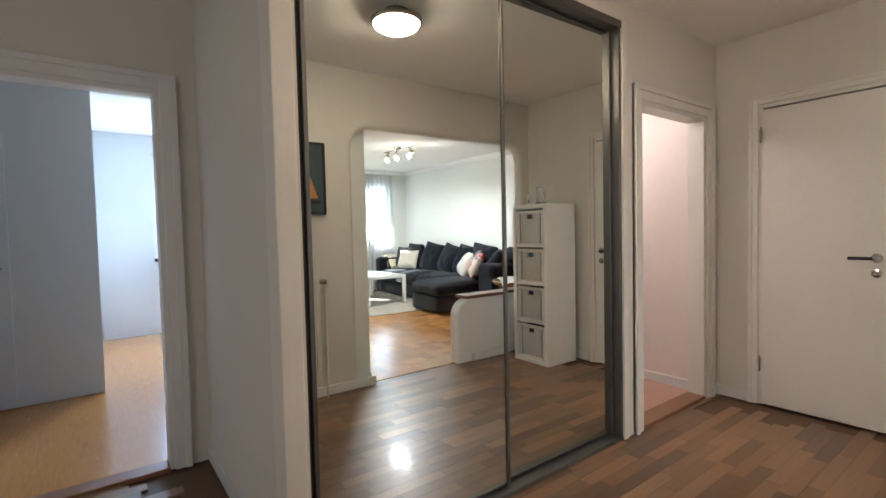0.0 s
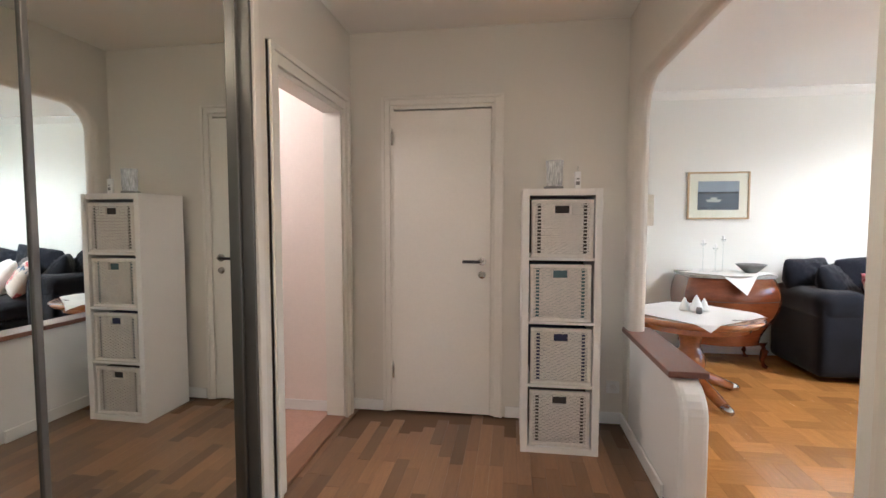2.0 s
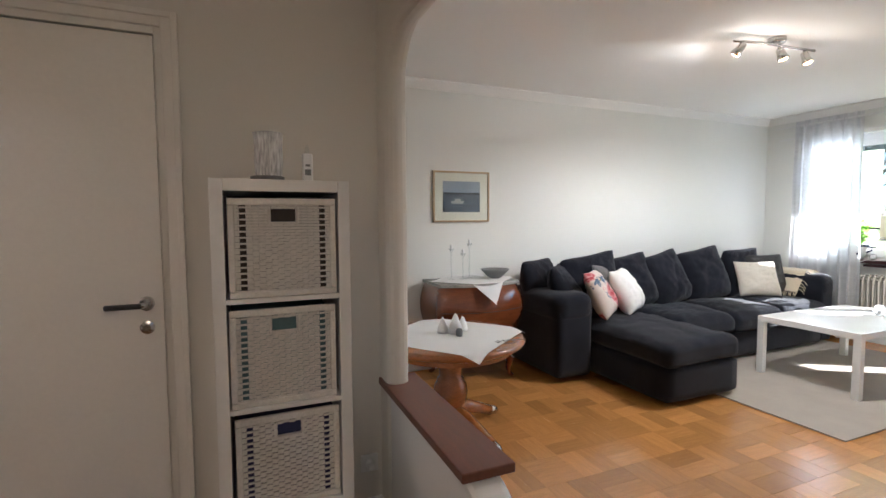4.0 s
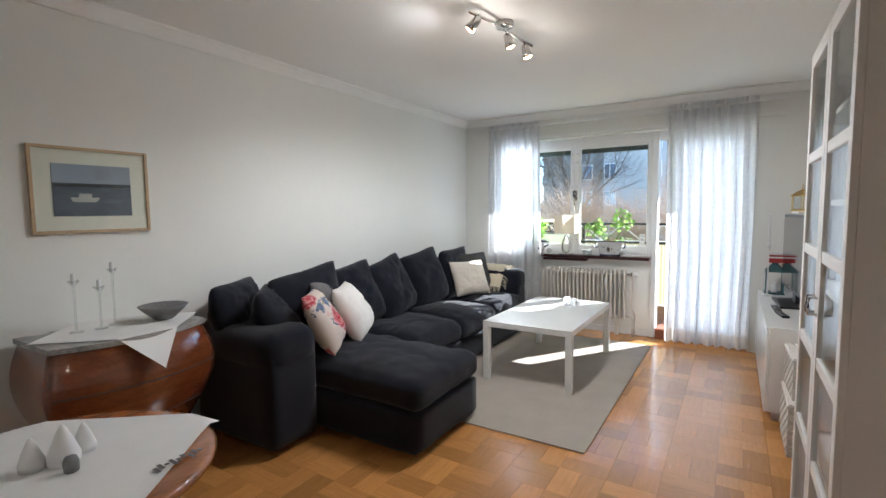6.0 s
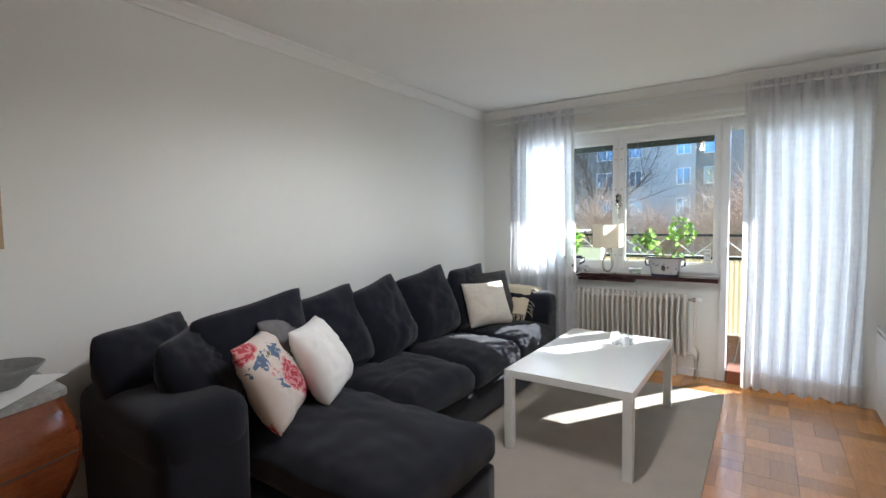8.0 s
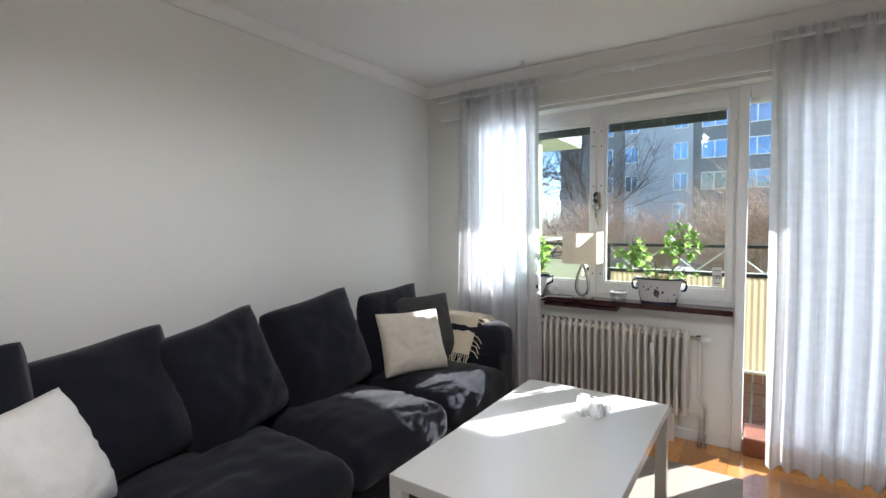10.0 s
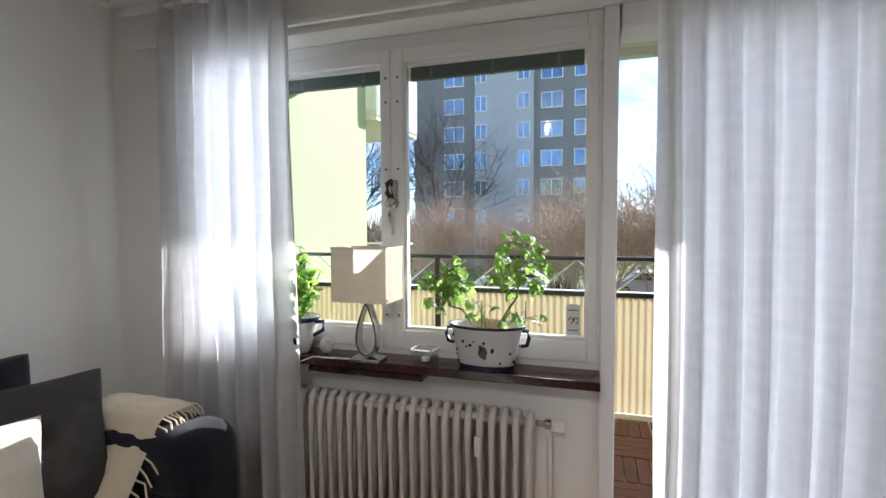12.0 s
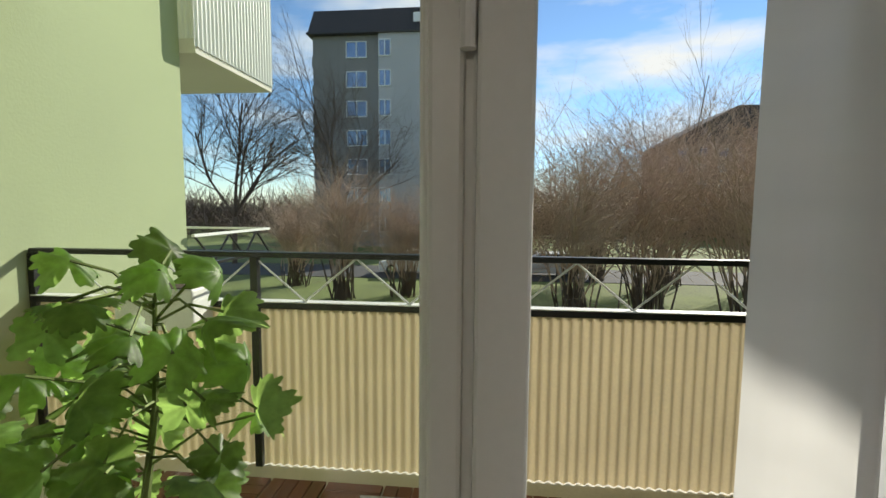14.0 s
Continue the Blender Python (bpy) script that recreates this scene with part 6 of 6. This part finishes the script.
for i in range(5):
    for j in range(12):
        turn = 90 * ((i + j) % 2)
        for s in range(4):
            off = (s - 1.5) * 0.074
            c = Vector((0.155 + i * 0.306, -0.2 + j * 0.306, 0.0))
            c += Vector((0, off, 0)) if turn == 0 else Vector((off, 0, 0))
            piece("deck_slat", deck, dk, pose(*c, 0, 0, turn))
fb = thing("flower_box", (XF - 0.13, 6.15, 0.80), "white rectangular planter hung on the railing", "planter")
part("tub", boxes((-0.09, 0.09, -0.22, 0.22, 0, 0.22), r=0.01), M_CORRW, fb)
part("hook", boxes((0.07, 0.17, -0.15, -0.13, 0.16, 0.24)), M_IRON, fb)
part("soil", boxes((-0.08, 0.08, -0.21, 0.21, 0.221, 0.225)), M_SOIL, fb)

nb = thing("neighbour_balcony", (11.2, 8.2, 2.73), "white corrugated balcony box on the green wing", "balcony")
part("floor_slab", boxes((-0.69, 0.70, -1.28, 1.6, 0, 0.12)), M_CONCRETE, nb)
for k, (w, sp_) in enumerate(((1.40, pose(0.0, -1.29, 0.05, 0, 0, 90)), (2.88, pose(0.70, 0.15, 0.05)))):
    part("corrugated_panel", corrugated(-w / 2, w / 2, 0, 1.05, 0.06, 0.010), M_CORRW, nb, smooth=True, spot=sp_)
part("top_rail", boxes((-0.69, 0.72, -1.31, -1.27, 1.10, 1.14), (0.68, 0.72, -1.27, 1.6, 1.10, 1.14)), M_CORRW, nb)
part("roof_slab", boxes((-0.69, 0.75, -1.35, 1.6, 2.75, 2.90)), M_CONCRETE, nb)

nr = thing("neighbour_railing", (11.2, 8.3, 0.0), "black iron railing of the next balcony on the green wing", "railing")
part("floor_slab", boxes((-0.69, 0.70, -1.28, 1.6, -0.20, -0.08)), M_CONCRETE, nr)
part("top_rail", boxes((-0.69, 0.72, -1.305, -1.275, 1.17, 1.195), (0.685, 0.715, -1.275, 1.6, 1.17, 1.195)), M_CORRW, nr, "pale metal handrail")
part("lower_rail", boxes((-0.69, 0.72, -1.31, -1.27, 0.90, 0.925), (0.68, 0.72, -1.27, 1.6, 0.90, 0.925)), M_IRON, nr)
for k in range(5):
    a, b = -0.66 + 0.272 * k, -0.66 + 0.272 * (k + 1)
    z0, z1 = (0.92, 1.165) if k % 2 else (1.165, 0.92)
    part("lattice_rod", rod(bmesh.new(), (a, -1.29, z0), (b, -1.29, z1), 0.012, seg=6), M_IRON, nr)

# ---- ground, houses, trees ----
GZ = -2.7
structure("ground", boxes((-600, 900, -700, 800, GZ - 1, GZ)), M_GRASS, "wide spring lawn, partly brown")
structure("road", boxes((33, 38.5, -300, 300, GZ + 0.004, GZ + 0.03)), M_ASPHALT, "grey asphalt road between lawns")

bld = thing("apartment_building", (54.0, 14.0, GZ), "seven-storey grey rendered apartment house with dark mansard roof", "apartment building")
part("wall", boxes((0, 14, 1.75, 8.6, 0, 21.2)), M_BLDG, bld, "dark grey rendered wall")
part("wall", boxes((-0.5, 14, -4.3, 1.75, 0, 21.2)), M_BLDG2, bld, "light grey projecting wall")
part("wall", boxes((0, 14, -11.0, -4.3, 0, 21.2)), M_BLDG, bld, "dark grey rendered wall")
bm = bmesh.new()
prism(bm, [(-0.6, 21.2), (14.6, 21.2), (12.6, 24.0), (1.2, 24.0)], "y", -11.3, 8.9)
part("roof", bm, M_ROOF, bld, "dark sheet-metal mansard roof")
part("eaves", boxes((-0.75, 14.7, -11.4, 9.0, 21.05, 21.25)), M_ROOF, bld)
part("chimney", boxes((4, 7, -3.0, 2.5, 24.0, 25.2)), M_ROOF, bld)


def far_window(w, h):
    f = boxes((-0.08, 0.02, -w / 2, -w / 2 + 0.09, 0, h), (-0.08, 0.02, w / 2 - 0.09, w / 2, 0, h), (-0.08, 0.02, -w / 2 + 0.09, w / 2 - 0.09, 0, 0.09), (-0.08, 0.02, -w / 2 + 0.09, w / 2 - 0.09, h - 0.09, h), (-0.08, 0.02, -0.05, 0.05, 0.09, h - 0.09))
    return f, boxes((-0.02, 0.01, -w / 2 + 0.09, w / 2 - 0.09, 0.09, h - 0.09))


win_meshes = {}
for w in (2.15, 1.25):
    f, g = far_window(w, 1.62)
    win_meshes[w] = (mesh_of("window", f, M_WHITE), mesh_of("pane", g, M_BWIN))
for row in range(7):
    z = 18.85 - 2.89 * row
    for y, w, x in ((4.1, 2.15, -0.03), (1.1, 1.25, -0.53), (-3.3, 1.25, -0.53), (-6.05, 2.15, -0.03), (-9.3, 2.15, -0.03)):
        ob = piece("window", win_meshes[w][0], bld, pose(x, y, z))
        piece("pane", win_meshes[w][1], ob, pose(0, 0, 0))
    part("balcony", boxes((1.5, 4.0, 8.6, 9.3, z - 0.4, z + 0.7)), M_BLDG, bld)
for y in (-4.6, -2.1):
    dm = part("dormer", boxes((0.0, 1.5, y - 0.7, y + 0.7, 21.8, 23.4)), M_ROOF, bld)
    part("dormer_window", boxes((-0.04, 0.0, y - 0.45, y + 0.45, 22.2, 23.1)), M_WHITE, dm)
bld2 = thing("far_apartment_building", (95.0, -36.0, GZ), "distant brown apartment house with balconies behind trees", "apartment building")
part("wall", boxes((0, 14, -14, 9.5, 0, 15.5)), material("brown_brick_far", (0.20, 0.13, 0.10), 0.9, vary=0.06, scale=0.5), bld2)
bm = bmesh.new()
prism(bm, [(9.9, 15.5), (-14.4, 15.5), (-14.4, 22.0), (-2.0, 22.0)], "x", -0.4, 14.4)
part("roof", bm, M_ROOF, bld2)
for row in range(5):
    for k in range(6):
        ob = part("window", boxes((-0.06, 0.0, 6.0 - k * 3.4, 7.6 - k * 3.4, 2.0 + row * 2.8, 3.5 + row * 2.8)), M_WHITE, bld2)
        part("pane", boxes((-0.08, -0.06, 6.12 - k * 3.4, 7.48 - k * 3.4, 2.12 + row * 2.8, 3.38 + row * 2.8)), M_BWIN, ob)
    part("balcony", boxes((-1.2, 0.0, 7.9, 9.6, 1.4 + row * 2.8, 2.5 + row * 2.8)), M_BLDG, bld2)


class Twigs:
    """Many tapered three-sided shoots in one mesh."""
    def __init__(self):
        self.v, self.f = [], []

    def add(self, a, b, r0, r1):
        d = (b - a).normalized()
        s = d.orthogonal().normalized()
        t = d.cross(s)
        n = len(self.v)
        for p, r in ((a, r0), (b, r1)):
            for k in range(3):
                an = k * 2.0944
                self.v.append(p + (s * math.cos(an) + t * math.sin(an)) * r)
        for k in range(3):
            j = (k + 1) % 3
            self.f.append((n + k, n + j, n + 3 + j, n + 3 + k))

    def mesh(self, name, mat):
        me = bpy.data.meshes.new(name)
        me.from_pydata([tuple(p) for p in self.v], [], self.f)
        me.materials.append(mat)
        return me


def grow(tw, rng, p, d, length, r, level, up=0.12, wild=0.5, kids=(2, 4)):
    n = 4 if level > 1 else 2
    q = p
    for k in range(n):
        d = (d + Vector((rng.gauss(0, 0.13), rng.gauss(0, 0.13), rng.gauss(up * 0.3, 0.08)))).normalized()
        e = q + d * (length / n)
        r1 = r * (1 - 0.5 / n)
        tw.add(q, e, r, r1)
        if level > 0:
            for _ in range(rng.randint(*kids) if k else 0):
                side = Vector((rng.gauss(0, 1), rng.gauss(0, 1), rng.gauss(up, 0.5)))
                nd = (d + side.normalized() * wild * rng.uniform(0.8, 1.7)).normalized()
                grow(tw, rng, q.lerp(e, rng.random()), nd, length * rng.uniform(0.45, 0.66), r1 * 0.55, level - 1, up, wild, kids)
        q, r = e, r1


def bare_tree(name, label, at, height, r, levels, seed, mat, kids=(2, 3), wild=0.6, group="bare trees"):
    rng = random.Random(seed)
    ob = thing(name, at, label, "tree", group)
    trunk, crown = Twigs(), Twigs()
    top = Vector((rng.gauss(0, 0.1), rng.gauss(0, 0.1), height * 0.3))
    trunk.add(Vector((0, 0, -0.1)), top, r, r * 0.75)
    t = new("trunk", trunk.mesh("trunk", mat))
    t.parent = ob
    for k in range(4):
        a = 2 * math.pi * (k + rng.random() * 0.6) / 4
        grow(crown, rng, top * rng.uniform(0.8, 1.0), Vector((0.55 * math.cos(a), 0.55 * math.sin(a), 0.85)).normalized(), height * 0.5, r * 0.5, levels, kids=kids, wild=wild)
    grow(crown, rng, top, Vector((0, 0, 1)), height * 0.6, r * 0.6, levels, kids=kids, wild=wild)
    c = new("crown", crown.mesh("crown", mat))
    c.parent = ob
    return ob


def bush(at, height, width, shoots, seed, label):
    rng = random.Random(seed)
    ob = thing("bare_bush", at, label, "bush", "bare bushes before the lawn")
    tw, stems = Twigs(), Twigs()
    for k in range(shoots):
        a = rng.uniform(0, 6.28)
        e = rng.random() ** 0.7
        d = Vector((e * math.cos(a) * width / height, e * math.sin(a) * width / height, 1.0)).normalized()
        p = Vector((rng.gauss(0, 0.25), rng.gauss(0, 0.3), 0))
        q = p + (d + Vector((rng.gauss(0, 0.12), rng.gauss(0, 0.12), 0.5))).normalized() * height * rng.uniform(0.14, 0.34)
        stems.add(p, q, rng.uniform(0.03, 0.07), 0.03)
        grow(tw, rng, q, d, height * rng.uniform(0.35, 0.62), 0.032, 2, up=0.1, wild=1.25, kids=(3, 6))
    st = new("trunk", stems.mesh("trunk", M_BARK))
    st.parent = ob
    c = new("crown", tw.mesh("crown", M_TWIG))
    c.parent = ob
    return ob


bare_tree("bare_tree", "tall leafless tree with spreading dark branches", (38, 22.5, GZ), 13.0, 0.22, 3, 2, M_BARK, kids=(3, 5), wild=0.75)
bare_tree("bare_tree", "tall leafless tree with spreading dark branches", (40, 15.5, GZ), 13.0, 0.18, 3, 5, M_BARK, kids=(3, 5), wild=0.75)
bare_tree("bare_tree", "slender leafless birch with thin twigs", (31, -4.9, GZ), 11.6, 0.06, 3, 14, M_BARK, wild=0.4, kids=(1, 2))
for k, (x, y, h, w) in enumerate(((27, 11.0, 5.4, 1.9), (28, 8.4, 4.4, 1.5), (23, 1.6, 6.0, 2.2), (24, -1.2, 6.4, 2.3), (22.5, -4.0, 6.6, 2.3), (25, -7.4, 7.0, 2.6), (29, -11, 7.4, 2.8), (23.5, 4.2, 5.6, 2.0), (30, 14.5, 4.2, 1.6), (28, 5.6, 5.2, 1.8), (33, -5.0, 8.6, 2.8), (34, -1.5, 7.6, 2.8), (32.5, -9.5, 9.2, 3.0))):
    bush((x, y, GZ), h * 1.12, w * 1.45, 38, 60 + k, "dense leafless bush with reddish-brown twigs")
rng = random.Random(77)
far = Twigs()
for k in range(1500):
    y = rng.uniform(-70, 80)
    x = 64 + rng.uniform(0, 40)
    p = Vector((x, y, GZ))
    h = rng.uniform(3.0, 8.5)
    for j in range(12):
        q = p + Vector((rng.gauss(0, 1.6), rng.gauss(0, 3.0), h * rng.uniform(0.2, 1.0) ** 1.4))
        far.add(p.lerp(q, rng.uniform(0.2, 0.6)), q + Vector((0, rng.gauss(0, 0.5), 0)), 0.07, 0.02)
fw = new("far_woods", far.mesh("far_woods", M_BARK))
tagged(fw, "distant leafless woods along the horizon", "woods", kind="stuff")


def parked_car(at, rz, mat):
    car = thing("parked_car", at, "small parked car beyond the bushes, pale paint", "car", "parked cars", rz=rz)
    bm = bmesh.new()
    prism(bm, [(-2.1, 0.25), (2.1, 0.25), (2.15, 0.75), (1.3, 0.92), (0.6, 1.42), (-1.1, 1.45), (-1.9, 0.95), (-2.15, 0.8)], "y", -0.82, 0.82)
    bmesh.ops.bevel(bm, geom=bm.edges[:], offset=0.06, segments=2, profile=0.5, affect="EDGES")
    part("body", bm, mat, car)
    bm = bmesh.new()
    prism(bm, [(1.15, 0.95), (0.55, 1.36), (-1.05, 1.39), (-1.7, 0.98)], "y", -0.835, 0.835)
    part("side_window", bm, M_TV, car)
    for x in (-1.35, 1.35):
        for y in (-0.78, 0.78):
            w = part("wheel", lathe(bmesh.new(), [(0.20, -0.09), (0.31, -0.09), (0.32, 0.0), (0.31, 0.09), (0.20, 0.09)], seg=18), M_BLACK, car, spot=pose(x, y, 0.32, 90))
            part("rim", lathe(bmesh.new(), [(0.20, -0.095), (0.20, 0.095)], seg=14), M_CHROME, w)
    return car


parked_car((35.0, 9.0, GZ + 0.03), 90, M_CORRW)
parked_car((35.2, 1.0, GZ + 0.03), 90, M_BLDG2)
# ---- floors, piece by piece ----
fh = thing("floor_hall", (0, 0, 0), "dark brown multi-tone wooden strip floor in the hall", "floor", kind="structure")
rng = random.Random(21)
SWD = 0.072
lens = (0.34, 0.42, 0.50)
stave = {ln: mesh_of("stave", boxes((-ln / 2 + 0.0006, ln / 2 - 0.0006, -SWD / 2 + 0.0005, SWD / 2 - 0.0005, -0.012, 0.0)), M_HALLWOOD) for ln in lens}
rest = bmesh.new()
count = 0
x = XB + SWD / 2
while x < XH + 0.055:
    y = YB - rng.uniform(0, 0.4)
    while y < YD:
        ln = rng.choice(lens)
        if y + ln > YD + 0.05:
            break
        inside = x > XL - 0.1 or y + ln < 1.60
        if inside:
            near = x > XL and y > 1.9
            if near and count < 300:
                piece("stave", stave[ln], fh, pose(x, y + ln / 2, 0, 0, 0, 90))
                count += 1
            else:
                box(rest, x - SWD / 2 + 0.0005, x + SWD / 2 - 0.0005, y + 0.0006, y + ln - 0.0006, -0.012, 0.0)
        y += ln
    x += SWD


def island_wood(base, name):
    """The same wood for joined staves, which differ by island."""
    m = base.copy()
    m.name = name
    n, l = m.node_tree.nodes, m.node_tree.links
    geo = n.new("ShaderNodeNewGeometry")
    info = next(k for k in n if k.type == "OBJECT_INFO")
    for lk in list(l):
        if lk.from_node == info:
            l.new(geo.outputs["Random Per Island"], lk.to_socket)
    mp = next(k for k in n if k.type == "MAPPING")
    return m


M_HALLREST = island_wood(M_HALLWOOD, "walnut_floor_wood_joined")
next(k for k in M_HALLREST.node_tree.nodes if k.type == "MAPPING").inputs["Scale"].default_value = (14, 1.5, 14)
tagged(part("stave_field", rest, M_HALLREST, fh), kind="stuff")
M_OAKREST = island_wood(M_OAK, "oak_parquet_wood_joined")

fl_liv = thing("floor_living", (0, 0, 0), "honey-coloured oak parquet in basket-weave blocks", "floor", kind="structure")
C = 0.245
block = mesh_of("parquet_block", boxes((-C / 2 + 0.0006, C / 2 - 0.0006, -C / 4 + 0.0006, C / 4 - 0.0006, -0.012, 0.0)), M_OAK)
rest_a = bmesh.new()
count = 0
for i in range(int((XW + 0.13 - XH) / C) + 2):
    for j in range(int((YS - YT) / C) + 2):
        cx, cy = XH + 0.07 + C / 2 + i * C, YT + C / 2 + j * C
        if cx - C / 2 > XN or cy - C / 2 > YS:
            continue
        turn = 90 * ((i + j) % 2)
        for s in (-1, 1):
            px, py = (cx, cy + s * C / 4) if turn == 0 else (cx + s * C / 4, cy)
            hx, hy = (C / 2, C / 4) if turn == 0 else (C / 4, C / 2)
            free = not (4.3 < cx < 6.7 and cy > 4.4) and not (3.5 < cx and cy > 5.2)
            if free and count < 300:
                piece("parquet_block", block, fl_liv, pose(px, py, 0, 0, 0, turn))
                count += 1
            else:
                box(rest_a, px - hx + 0.0006, px + hx - 0.0006, py - hy + 0.0006, py + hy - 0.0006, -0.012, 0.0)
tagged(part("block_field", rest_a, M_OAKREST, fl_liv), kind="stuff")
